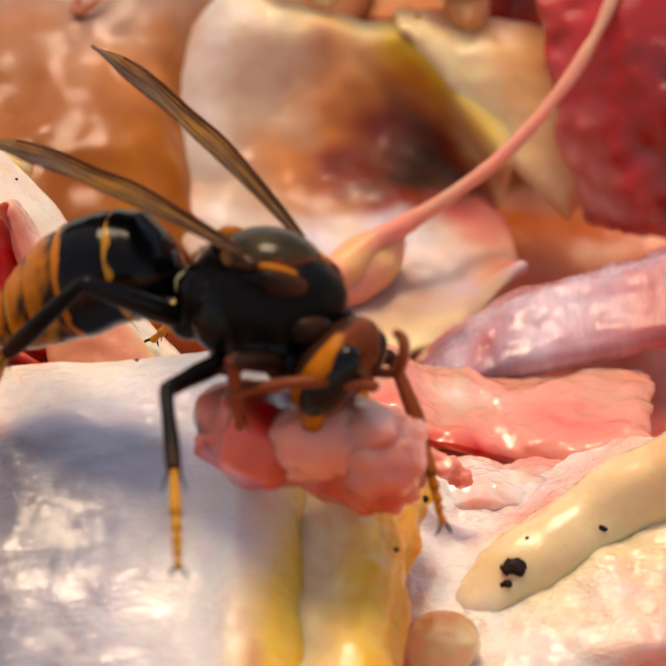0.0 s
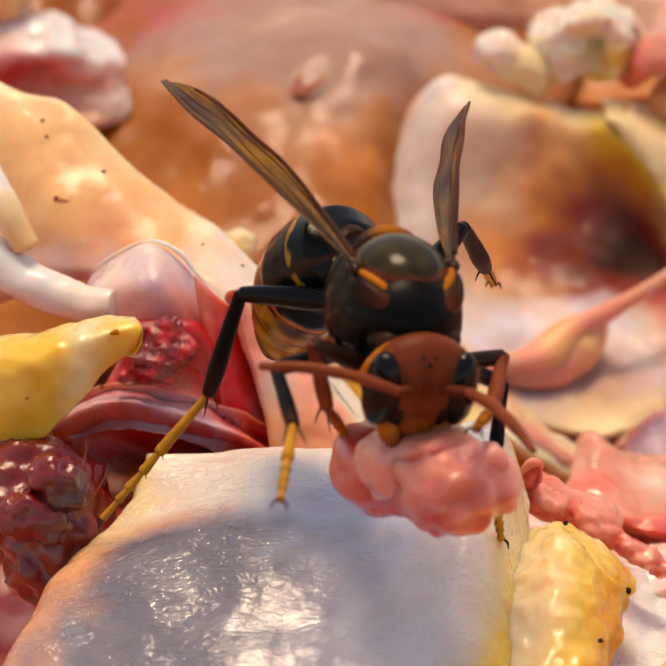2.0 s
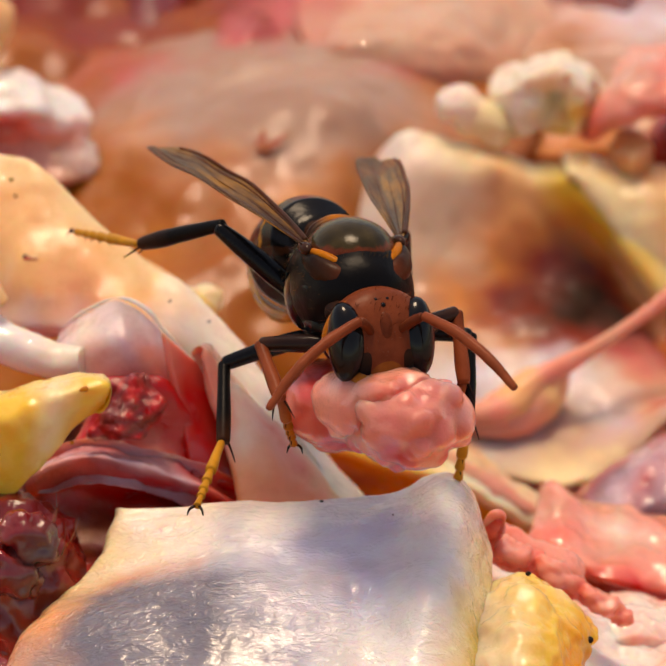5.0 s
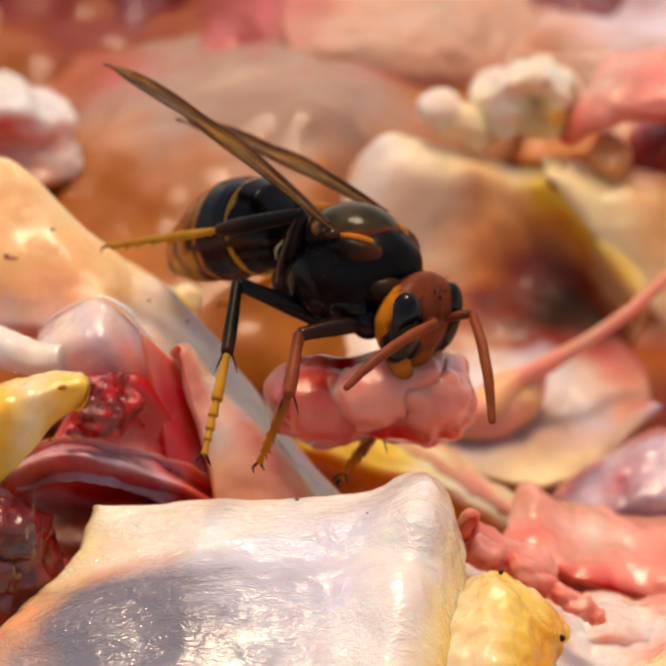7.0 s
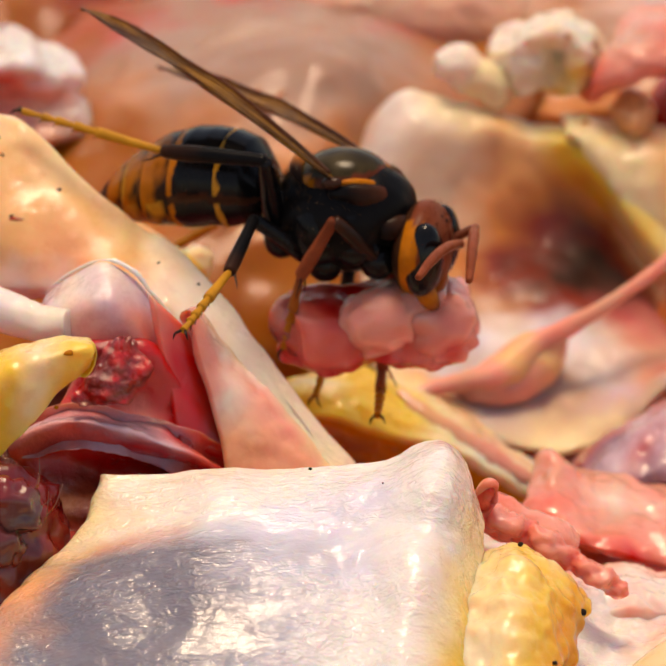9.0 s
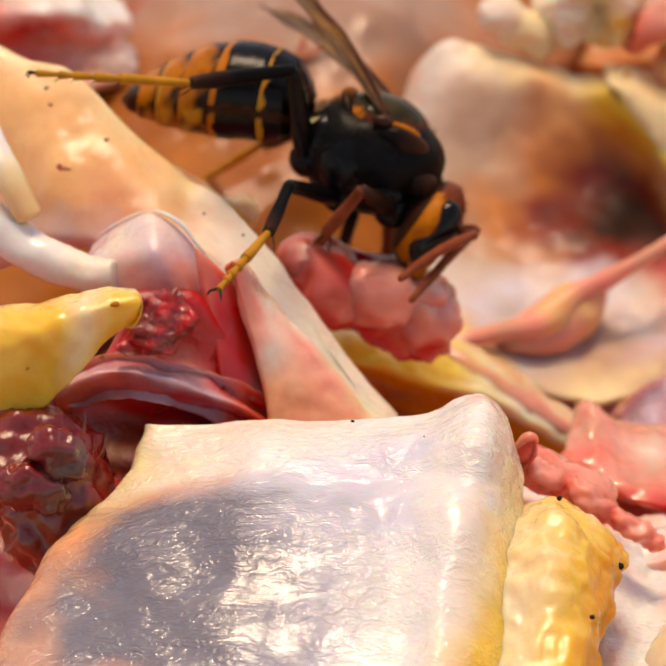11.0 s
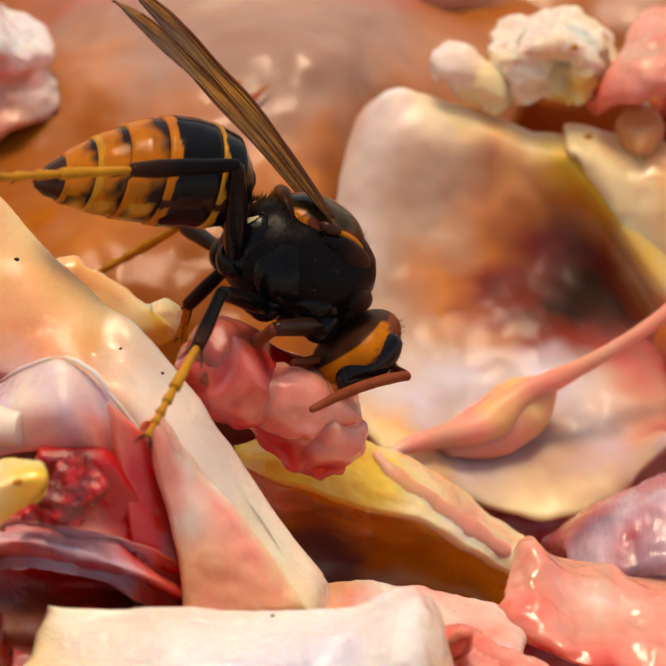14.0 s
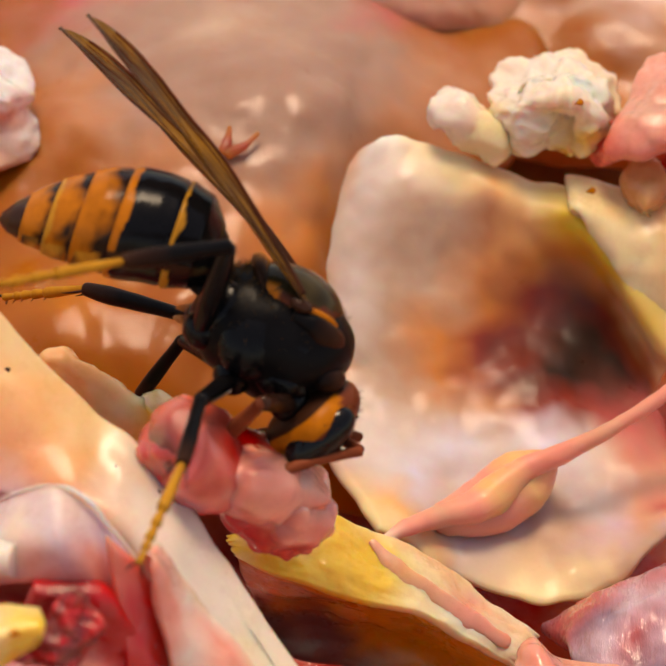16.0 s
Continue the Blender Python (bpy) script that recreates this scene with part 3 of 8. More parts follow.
fold = sheet("pink_fold", [
    [(10.4, -15.5, -2.6), (11.2, -15.0, -1.6), (13.2, -15.5, -2.6), (16.6, -15.5, -3.2), (20.2, -15.5, -3.5), (26.0, -14.0, -4.0)],
    [(9.9, -17.5, -1.8), (11.3, -17.0, -0.9), (13.2, -17.5, -2.0), (16.6, -17.5, -2.7), (20.2, -17.5, -3.0), (26.0, -16.0, -3.4)],
    [(9.4, -19.5, -2.1), (11.4, -19.5, -1.3), (13.5, -20.0, -2.6), (16.6, -20.0, -2.7), (20.2, -20.0, -3.1), (25.8, -19.5, -3.3)],
    [(9.2, -21.5, -2.5), (11.5, -22.5, -2.0), (13.8, -23.0, -2.4), (16.7, -23.0, -3.0), (20.2, -23.5, -3.2), (25.5, -23.0, -3.5)],
    [(9.9, -22.0, -3.2), (12.0, -23.0, -3.1), (14.0, -24.0, -3.0), (17.1, -24.0, -4.1), (19.7, -24.5, -4.6), (25.5, -24.0, -5.4)]],
    ["khhhkhl", "hkkhkhk", "khkekkh", "kokhkok", "okkokkh", "ororkko"], M_FOLD, 1.2, 0.45, 2.8, 80, 100, 4.5, ragged=0.6)
tagged(fold, "shiny folded pink muscle beside the fat strip", "raw meat")
lower = sheet("pink_fold", [
    [(10.7, -27.0, -1.3), (12.9, -25.5, -2.9), (15.1, -24.5, -3.3), (17.5, -24.5, -3.5), (21.8, -24.0, -3.8)],
    [(10.3, -30.0, -0.8), (12.7, -30.0, -1.6), (15.1, -29.0, -1.9), (17.6, -29.0, -2.2), (21.5, -28.0, -3.1)],
    [(10.7, -32.0, -1.7), (13.1, -32.0, -2.2), (15.1, -32.0, -2.0), (17.8, -31.0, -2.9), (21.3, -30.0, -3.7)]],
    ["skskk", "kewek", "kwkwk"], M_FOLD, 1.2, 0.45, 1.8, 50, 64, 4.8, ragged=0.5)
tagged(lower, "pale pink crumpled fold of wet muscle", "raw meat")

membrane = sheet("membrane", [
    [(-16.4, -21.0, 11.2), (-14.7, -21.5, 12.8), (-12.9, -22.0, 13.9), (-11.2, -22.5, 13.1), (-9.6, -23.0, 11.2), (-7.9, -24.0, 9.6)],
    [(-16.8, -24.0, 11.2), (-14.5, -24.5, 12.5), (-12.5, -25.0, 13.0), (-11.1, -25.0, 12.0), (-9.9, -25.0, 10.0), (-8.4, -25.5, 8.0)],
    [(-16.7, -25.0, 9.5), (-14.0, -25.5, 10.5), (-12.3, -25.8, 10.5), (-10.8, -26.0, 9.5), (-9.3, -26.0, 7.1), (-7.6, -26.5, 5.1)]],
    ["llellk", "lelkrr", "lkkrrr"], M_MEAT, 1.0, 0.15, 3.0, 40, 56, 11.0)
tagged(membrane, "thin lilac membrane arched over red muscle", "membrane")

tube("rim", [(*(-16.3, -21.3, 11.4), 0.02), (*(-14.7, -21.8, 13.0), 0.06), (*(-12.9, -22.2, 14.0), 0.07), (*(-11.4, -22.8, 13.7), 0.10), (*(-10.5, -23.2, 12.7), 0.12), (*(-9.4, -23.7, 11.5), 0.12), (*(-7.9, -24.5, 9.8), 0.05)], "lewel", M_SKIN, 0.08, 1.2, 44, 16, parent=membrane, label="bright white edge of the membrane")
muscle = sheet("red_muscle", [
    [(-13.7, -26.5, 11.5), (-11.8, -26.5, 11.5), (-10.1, -26.5, 11.1), (-8.8, -26.5, 9.2), (-7.4, -26.5, 6.0), (-4.6, -26.2, 3.0)],
    [(-15.1, -28.0, 8.6), (-12.9, -28.0, 8.4), (-11.2, -27.5, 7.8), (-9.5, -27.5, 7.1), (-8.1, -27.5, 5.5), (-5.0, -27.0, 3.0)],
    [(-18.2, -30.0, 7.0), (-14.8, -30.0, 8.5), (-11.6, -30.0, 7.9), (-9.5, -29.5, 6.7), (-7.5, -29.5, 5.9), (-4.9, -28.4, 3.0)],
    [(-19.2, -30.0, 4.9), (-15.8, -29.4, 5.9), (-12.5, -28.0, 4.4), (-10.0, -27.4, 3.7), (-8.1, -27.5, 3.4), (-4.9, -28.6, 2.4)],
    [(-19.6, -32.0, 2.5), (-15.9, -32.0, 3.7), (-12.8, -32.0, 4.4), (-10.3, -32.0, 4.8), (-7.9, -32.0, 4.8), (-4.4, -31.4, 3.5)]],
    ["rbrrrk", "bbrrrr", "rrkrrr", "llllor", "norrrr", "trrmrm", "tmmbmm", "nnmmmt"], M_BLOOD, 1.6, 0.25, 2.2, 72, 72, 12.0)
tagged(muscle, "wet dark red muscle with a bloody cavity", "raw meat")

wedge = sheet("red_wedge", [
    [(-10.3, -24.8, 13.3), (-9.0, -24.8, 12.0), (-7.9, -24.6, 10.9)],
    [(-9.5, -26.6, 9.4), (-8.3, -26.3, 9.0), (-6.8, -26.0, 8.3)],
    [(-8.8, -28.4, 5.8), (-7.3, -28.2, 5.5), (-5.6, -28.0, 5.1)]],
    ["koor", "orrr", "rrmr", "mrrm"], M_FOLD, 0.8, 0.15, 2.0, 40, 36, 6.2, parent=muscle)
tagged(wedge, "smooth red fold of muscle")

patch_rng = random.Random(4)
torn = sheet("torn_patch", [
    [(-12.2, -27.2, 12.1), (-11.6, -27.3, 12.5), (-11.0, -27.0, 11.9)],
    [(-13.3, -28.4, 11.0), (-11.8, -28.6, 11.2), (-10.0, -28.0, 11.0)],
    [(-14.6, -29.4, 9.8), (-12.6, -29.4, 10.1), (-10.3, -28.7, 9.8)],
    [(-13.9, -29.8, 9.2), (-12.6, -29.8, 9.3), (-11.3, -29.2, 9.1)]],
    ["".join(patch_rng.choice("rbmrbmbmr") for _ in range(9)) for _ in range(9)], M_BLOOD, 0.7, 0.5, 1.3, 70, 70, 3.1, parent=muscle, ragged=1.2)
tagged(torn, "torn crimson muscle fibres")

splinter = sheet("skin_shred", [
    [(-8.1, -23.5, 12.0), (-6.3, -24.5, 10.3), (-4.4, -25.8, 8.6), (-2.1, -27.5, 6.6), (-0.1, -29.5, 4.5)],
    [(-8.2, -25.2, 12.8), (-6.9, -26.2, 10.6), (-5.3, -27.3, 8.4), (-3.8, -28.8, 6.7), (-2.4, -30.3, 4.8)],
    [(-8.4, -25.5, 12.3), (-7.7, -26.8, 10.5), (-7.1, -27.8, 8.1), (-6.6, -29.0, 6.2), (-6.3, -30.5, 4.7)]],
    ["epecc", "kekkp", "kkesk", "okkss"], M_SKIN, 1.0, 0.25, 2.2, 48, 70, 13.0)
tagged(splinter, "pink and cream shred of skin along the ridge", "chicken skin")

cartilage = tube("cartilage", [(*(-27.0, -20.0, 22.0), 0.85), (*(-24.6, -21.0, 17.6), 0.9), (*(-23.2, -21.6, 15.7), 0.9), (*(-21.7, -22.4, 13.8), 1.05), (*(-19.9, -23.2, 12.4), 1.15), (*(-17.9, -24.0, 11.8), 1.1), (*(-16.1, -24.6, 11.4), 1.0), (*(-14.6, -25.0, 11.6), 0.85)], "wwwwwee", M_BONE, 0.14, 1.3, 70, 28, 3.3, round_end=0.15)
tagged(cartilage, "bent white stick of cartilage lying on the skin", "cartilage")
stub = tube("cartilage", [(*(-21.7, -19.2, 17.7), 0.5), (*(-21.2, -20.9, 16.8), 0.75), (*(-20.3, -22.2, 15.6), 0.8), (*(-19.3, -23.0, 13.8), 0.75)], "wwcp", M_BONE, 0.12, 1.3, 36, 22, 3.7, round_end=0.3)
tagged(stub, "short white cartilage stub with a peach tip", "cartilage")

tongue = sheet("fat_tongue", [
    [(-25.0, -28.0, 11.2), (-19.6, -29.0, 12.3), (-16.6, -29.5, 13.2), (-14.7, -29.5, 13.6), (-12.9, -29.5, 13.4)],
    [(-24.6, -32.0, 11.2), (-19.3, -32.6, 12.1), (-16.5, -32.4, 13.2), (-14.4, -31.8, 13.7), (-12.6, -31.0, 13.5)],
    [(-24.7, -33.0, 5.6), (-19.3, -33.5, 7.0), (-17.1, -33.0, 8.6), (-15.0, -32.0, 10.9), (-12.9, -31.0, 12.5)]],
    ["ccyycc", "cyycyy", "yyycyy", "gyyyga"], M_FAT, 2.0, 0.3, 2.4, 50, 60, 4.2, ragged=0.5)
tagged(tongue, "bright yellow tongue of fat with brown spots", "chicken fat")
clot = tube("blood_clot", [(*(-23.4, -32.0, 4.7), 3.2), (*(-19.9, -33.0, 4.7), 3.7), (*(-17.7, -34.0, 4.4), 3.2), (*(-17.4, -35.5, 3.0), 3.0), (*(-18.3, -37.0, 0.2), 2.6)], "bmbmb", M_CLOT, 0.6, 1.1, 80, 72, 4.9)
for ends, w, words in ((((-18.7, -36.5, 8.2), (-17.0, -37.0, 7.7), (-16.0, -36.6, 6.2)), 1.2, "silvery wrinkled clot lobe"), (((-20.1, -37.5, 6.4), (-18.1, -37.8, 6.1), (-16.8, -37.5, 4.7)), 1.3, "dark clot lobe")):
    tube("clot_lobe", [(*ends[0], w * 0.7), (*ends[1], w), (*ends[2], w * 0.6)], "mbdm", M_CLOT, 0.45, 0.8, 40, 36, 5.1 + w, parent=clot, label=words)
strand_rng = random.Random(8)
for k in range(7):
    a = np.array((-15.7, -35.5, 6.5)) + [strand_rng.uniform(-1, 1), 0, strand_rng.uniform(-1.5, 1)]
    tube("strand", [(*a, 0.035), (*(a + [0.5, -0.3, 0.9]), 0.03), (*(a + [strand_rng.uniform(0.4, 1.4), 0.2, strand_rng.uniform(1.2, 2.4)]), 0.012)], "d", M_MEAT, 0, 1, 14, 6, parent=clot)
tagged(clot, "dark wrinkled glossy blood clot beside the pale skin", "blood clot")

shred = tube("red_shred", [(6.8, -32.0, 4.4, 0.5), (8.0, -32.6, 4.0, 0.7), (9.3, -32.4, 3.2, 0.6), (10.4, -33.2, 3.1, 0.65), (11.8, -33.0, 2.1, 0.6), (13.1, -34.0, 1.5, 0.6), (14.6, -34.0, 0.5, 0.4)], "okokoko", M_MEAT, 0.5, 0.8, 80, 28, 6.1)
tagged(shred, "ragged red strand of meat beside yellow fat", "raw meat")
pale = sheet("pale_skin", [
    [(10.9, -30.0, -0.5), (15.2, -28.0, -2.2), (19.6, -27.0, -2.2), (28.0, -26.0, 0.2)],
    [(10.5, -35.0, -0.8), (14.4, -34.0, -2.2), (18.0, -34.0, -1.6), (27.2, -33.0, 2.1)],
    [(10.8, -40.5, -1.9), (14.2, -40.0, -2.1), (18.3, -38.5, -1.2), (26.8, -37.0, 1.5)],
    [(11.1, -47.0, -3.7), (14.8, -47.0, -3.4), (18.6, -46.0, -2.9), (26.0, -45.0, -1.7)]],
    ["kwwk", "wwkc", "ewcc", "cewk"], M_SLAB, 2.0, 0.6, 2.4, 70, 80, 6.6)
tagged(pale, "crumpled wet pinkish-white skin below the pink muscle", "chicken skin")
roll = tube("fat_roll", [(*(13.5, -41.0, -3.7), 1.2), (*(16.6, -39.0, -1.8), 2.0), (*(20.3, -37.0, -0.1), 2.0), (*(24.4, -36.0, 1.6), 2.3), (*(28.7, -35.0, 2.7), 2.8)], "ecccpp", M_FAT, 0.35, 3.2, 60, 40, 7.1)
tagged(roll, "cream-coloured roll of fat with a black crust spot", "chicken fat")
knuckle = tube("gristle_stub", [(*(12.3, -46.0, -3.4), 1.7), (*(12.5, -45.0, -1.7), 1.9), (*(12.6, -44.5, -0.5), 1.6)], "cca", M_FAT, 0.3, 1.0, 30, 30, 8.3)
tagged(knuckle, "small tan gristle stub with a dark pitted cap", "gristle")
edge = sheet("skin_edge", [
    [(-1.0, -19.6, -1.6), (0.9, -20.0, -1.2), (3.4, -20.0, -1.0), (6.5, -20.0, -1.5), (9.6, -20.0, -2.0), (11.5, -19.8, -2.8)],
    [(-0.6, -23.0, -1.4), (1.1, -23.4, -0.8), (3.5, -23.6, -0.6), (6.5, -23.6, -1.1), (9.4, -23.6, -1.7), (11.2, -23.4, -2.6)],
    [(0.0, -27.0, -1.0), (1.4, -27.4, 0.2), (3.8, -27.6, 0.4), (6.6, -27.6, 0.0), (9.2, -27.6, -1.0), (10.8, -27.4, -2.0)]],
    ["hpekek", "pkeeke", "keekwk", "ekkewk"], M_SKIN, 0.9, 0.35, 2.0, 48, 70, 7.7, ragged=0.5)
tagged(edge, "pale pink strip of skin below the amber hollow", "chicken skin")
stump = tube("vein_stump", [(5.6, -30.0, 3.6, 0.8), (7.0, -30.5, 3.6, 1.0), (9.0, -31.0, 2.9, 1.1), (12.0, -31.0, 1.4, 1.3)], "rokk", M_MEAT, 0.35, 1.6, 44, 32, 8.8)
tagged(stump, "pink stump with a red open core", "raw meat")
lip = []
for k in range(13):
    u, v = 0.5 * math.cos(math.pi * k / 6), 1.15 * math.sin(math.pi * k / 6)
    lip.append((7.1 + 0.94 * u + 0.34 * v, -32.9 - 0.15 * v, 5.6 + 0.94 * v - 0.34 * u, 0.2 + 0.05 * math.sin(5 * k)))
tube("lip", lip, "qokhoq", M_FOLD, 0.12, 0.8, 60, 14, 7.3, parent=stump, label="dark pink lip of the open vein")
tube("core", [(6.7, -32.4, 4.7, 0.3), (7.1, -32.7, 5.6, 0.5), (7.5, -32.8, 6.5, 0.3)], "ror", M_BLOOD, 0.15, 0.7, 28, 26, 8.3, parent=stump, label="wet crimson core")
purple = sheet("lilac_muscle", [
    [(11.8, -9.5, -6.4), (14.5, -9.6, -4.0), (16.5, -9.2, -2.9), (19.3, -9.0, -1.6), (25.7, -7.0, -0.9), (36.0, -4.0, 1.0)],
    [(12.6, -12.0, -4.9), (14.6, -11.7, -3.0), (16.6, -11.5, -1.8), (19.4, -11.0, -0.6), (25.8, -9.5, 0.2), (36.0, -6.5, 2.2)],
    [(13.2, -13.5, -4.5), (14.8, -13.5, -2.9), (16.7, -13.5, -1.6), (19.6, -13.0, -0.5), (26.0, -11.0, 0.2), (36.0, -9.0, 2.4)],
    [(13.8, -16.0, -4.3), (15.2, -16.5, -3.4), (17.0, -16.5, -2.6), (19.6, -16.5, -2.1), (26.0, -15.0, -1.6), (36.0, -13.0, 0.6)]],
    ["uqquqq", "qqlqlq", "qulllq", "ulqlql", "uqulqq"], M_STREAK, 1.6, 0.3, 2.0, 56, 64, 9.2)
tagged(purple, "wet greyish-lilac muscle below the skin flap", "raw meat")
sinew = tube("fat_sinew", [(*(-14.4, -8.0, 9.4), 0.8), (*(-11.6, -9.0, 7.8), 1.1), (*(-9.4, -9.5, 6.6), 1.1), (*(-8.5, -9.0, 6.9), 1.0), (*(-8.1, -8.8, 7.7), 0.6)], "ppcycc", M_FAT, 0.35, 1.4, 50, 32, 9.6)
tube("layer", [(-14.9, -9.2, 8.1, 0.5), (-12.3, -10.2, 6.6, 0.8), (-10.0, -10.6, 5.6, 0.8), (-8.6, -10.2, 5.6, 0.5)], "pecec", M_FAT, 0.25, 1.1, 44, 24, 9.9, parent=sinew, label="lower cream layer of the sinew", flat=0.6)
tagged(sinew, "cream sinew with a yellow tip behind the ridge", "sinew")


# ---- grit and pores on the pieces ----
def specks(owner, rows, tint="x"):
    for k, (p, r) in enumerate(rows):
        a = 1.9 * k
        d = r * np.array([math.cos(a), 0.1, 0.5 * math.sin(a)])
        tube("speck", [(*(np.array(p) - d), r * 0.25), (*p, r * 0.62), (*(np.array(p) + d * 0.8), r * 0.35)], tint, M_SPECK, 0.5 * r, 0.35, 14, 12, 20.0 + k, parent=owner, flat=0.6)


specks(ridge, [((-15.68, -14.73, 14.36), 0.16), ((-18.21, -16.17, 13.47), 0.2), ((-10.22, -18.39, 11.81), 0.13), ((-8.05, -18.97, 10.82), 0.12), ((-18.86, -12.91, 15.57), 0.2), ((-19.12, -11.91, 16.08), 0.14)])
specks(slab, [((-1.9, -34.4, 8.3), 0.12), ((1.80, -36.36, 8.62), 0.1), ((8.8, -37.7, 5.8), 0.2), ((11.97, -39.70, 3.00), 0.28), ((10.33, -45.45, 3.63), 0.3)])
specks(tongue, [((-14.32, -31.69, 13.57), 0.3), ((-15.1, -30.6, 9.8), 0.25), ((-18.84, -33.17, 10.51), 0.14), ((-16.17, -30.07, 13.32), 0.12)], "a")
specks(roll, [((16.32, -40.50, -0.55), 0.75), ((16.98, -39.31, 0.35), 0.25), ((15.83, -41.00, -1.20), 0.4), ((20.84, -38.67, 0.44), 0.3)])
tube("red_vein", [(-6.68, -25.25, 9.05, 0.12), (-6.37, -25.57, 8.06, 0.22), (-6.26, -25.86, 7.22, 0.2), (-6.51, -25.7, 6.65, 0.08)], "or", M_BLOOD, 0.1, 0.8, 24, 12, parent=splinter, label="short red vein", flat=0.5)
specks(clump, [((13.08, 12.4, 10.88), 0.3)], "a")
tube("red_streak", [(-18.3, -16.22, 13.40, 0.08), (-17.9, -16.33, 13.42, 0.13), (-17.5, -16.40, 13.40, 0.06)], "rn", M_MEAT, 0.05, 0.8, 16, 10, parent=ridge, flat=0.5)
specks(flap, [((9.19, 6.78, -4.40), 0.14), ((8.99, 7.59, -4.38), 0.12)])

# ---- far pieces ----
arch = sheet("meat_loop", [
    [(17.0, 18.0, 10.4), (19.0, 18.0, 10.9), (21.3, 18.0, 11.1), (25.8, 18.0, 10.6)],
    [(15.2, 14.0, 9.4), (17.4, 13.0, 10.5), (20.2, 13.0, 10.8), (25.5, 13.0, 10.3)],
    [(14.4, 12.0, 7.9), (16.5, 11.0, 9.1), (19.1, 11.0, 9.5), (25.4, 11.0, 9.1)],
    [(14.2, 12.5, 5.9), (16.2, 13.0, 6.6), (18.3, 14.0, 7.0), (25.7, 14.0, 6.5)]],
    ["hkkk", "khok", "okko", "orro"], M_MEAT, 2.2, 0.5, 2.6, 50, 56, 10.1, ragged=0.5)
tagged(arch, "pink loop of meat round a red hollow", "raw meat")
core = tube("red_core", [(*(18.5, 17.0, 4.6), 2.2), (*(20.4, 17.0, 3.7), 3.0), (*(22.2, 16.0, 2.7), 2.4)], "rbr", M_BLOOD, 0.3, 2.0, 40, 32, 10.6)
tagged(core, "deep red bloody meat inside a pink loop", "raw meat")
knob = tube("peach_scrap", [(*(16.1, 11.5, 5.2), 1.2), (*(17.2, 11.5, 6.0), 1.8), (*(18.1, 11.5, 5.2), 1.2)], "np", M_MEAT, 0.7, 1.3, 40, 34, 10.9, flat=0.6)
tagged(knob, "small peach-brown knob of meat", "raw meat")
tab = sheet("fat_tab", [
    [(12.9, 13.0, 5.8), (16.4, 12.0, 5.6), (20.5, 11.0, 5.4), (26.3, 10.0, 3.6)],
    [(13.2, 10.0, 5.8), (16.4, 9.0, 4.6), (20.5, 8.0, 2.7), (25.8, 7.0, 0.2)],
    [(13.8, 9.5, 4.6), (16.0, 8.0, 2.4), (18.6, 6.0, -0.7), (22.6, 4.0, -4.1)]],
    ["cppc", "ccpc", "cccp"], M_FAT, 0.9, 0.35, 3.0, 40, 50, 11.3)
tagged(tab, "cream fat tab beside the pink loop", "chicken fat")
specks(tab, [((14.22, 11.33, 5.7), 0.3)], "a")
deep = sheet("bloody_meat", [
    [(22.0, 12.0, 12.2), (25.5, 12.0, 12.7), (30.7, 12.0, 12.6), (36.7, 12.0, 12.0)],
    [(20.4, 8.0, 8.1), (24.0, 6.5, 8.7), (29.7, 6.0, 8.9), (36.1, 6.0, 8.8)],
    [(21.4, 5.0, 1.8), (24.5, 3.0, 2.7), (29.6, 2.5, 2.6), (36.1, 3.0, 2.0)],
    [(23.0, 3.0, -4.8), (26.0, 1.0, -4.4), (30.1, 0.5, -4.7), (36.2, 1.0, -5.7)]],
    ["korr", "orrr", "rrmb", "qrbr", "krmb", "kqor"], M_BLOOD, 2.4, 0.9, 3.4, 60, 60, 11.8, ragged=0.8)
tagged(deep, "dark crimson bloody chunk of meat", "raw meat")
far = sheet("far_meat", [
    [(-44.7, 62.0, 6.8), (-22.9, 62.0, 7.3), (-12.0, 62.0, 7.5), (-1.1, 62.0, 7.8), (11.4, 62.0, 8.0), (42.4, 62.0, 8.7)],
    [(-42.8, 44.0, 3.8), (-22.6, 46.0, 2.5), (-12.5, 50.0, -0.1), (-0.9, 43.0, 4.5), (11.1, 42.0, 5.0), (41.0, 44.0, 4.9)],
    [(-42.2, 38.0, 1.3), (-22.1, 38.0, 2.1), (-12.2, 42.0, 0.4), (-0.8, 36.0, 3.3), (10.9, 35.0, 4.4), (40.3, 36.0, 4.2)],
    [(-41.7, 32.0, -1.1), (-21.6, 31.0, 0.6), (-11.9, 36.0, -1.0), (-0.7, 33.0, 0.6), (10.8, 29.0, 3.1), (39.6, 28.0, 3.7)],
    [(-40.8, 24.0, -3.1), (-21.3, 24.0, -2.0), (-11.6, 28.0, -3.5), (-0.6, 26.0, -2.0), (10.8, 22.0, 1.2), (38.9, 20.0, 2.4)]],
    ["tmmtmqqhhmll", "tmbmtmqhhmvl", "tttmmtqhhhvl", "ttttttnhhtil", "tttttnnnnnnn"], M_FAR, 4.0, 1.3, 7.0, 90, 130, 12.1)
tagged(far, "purple, brown and pale pink far mass of raw chicken", "raw meat")
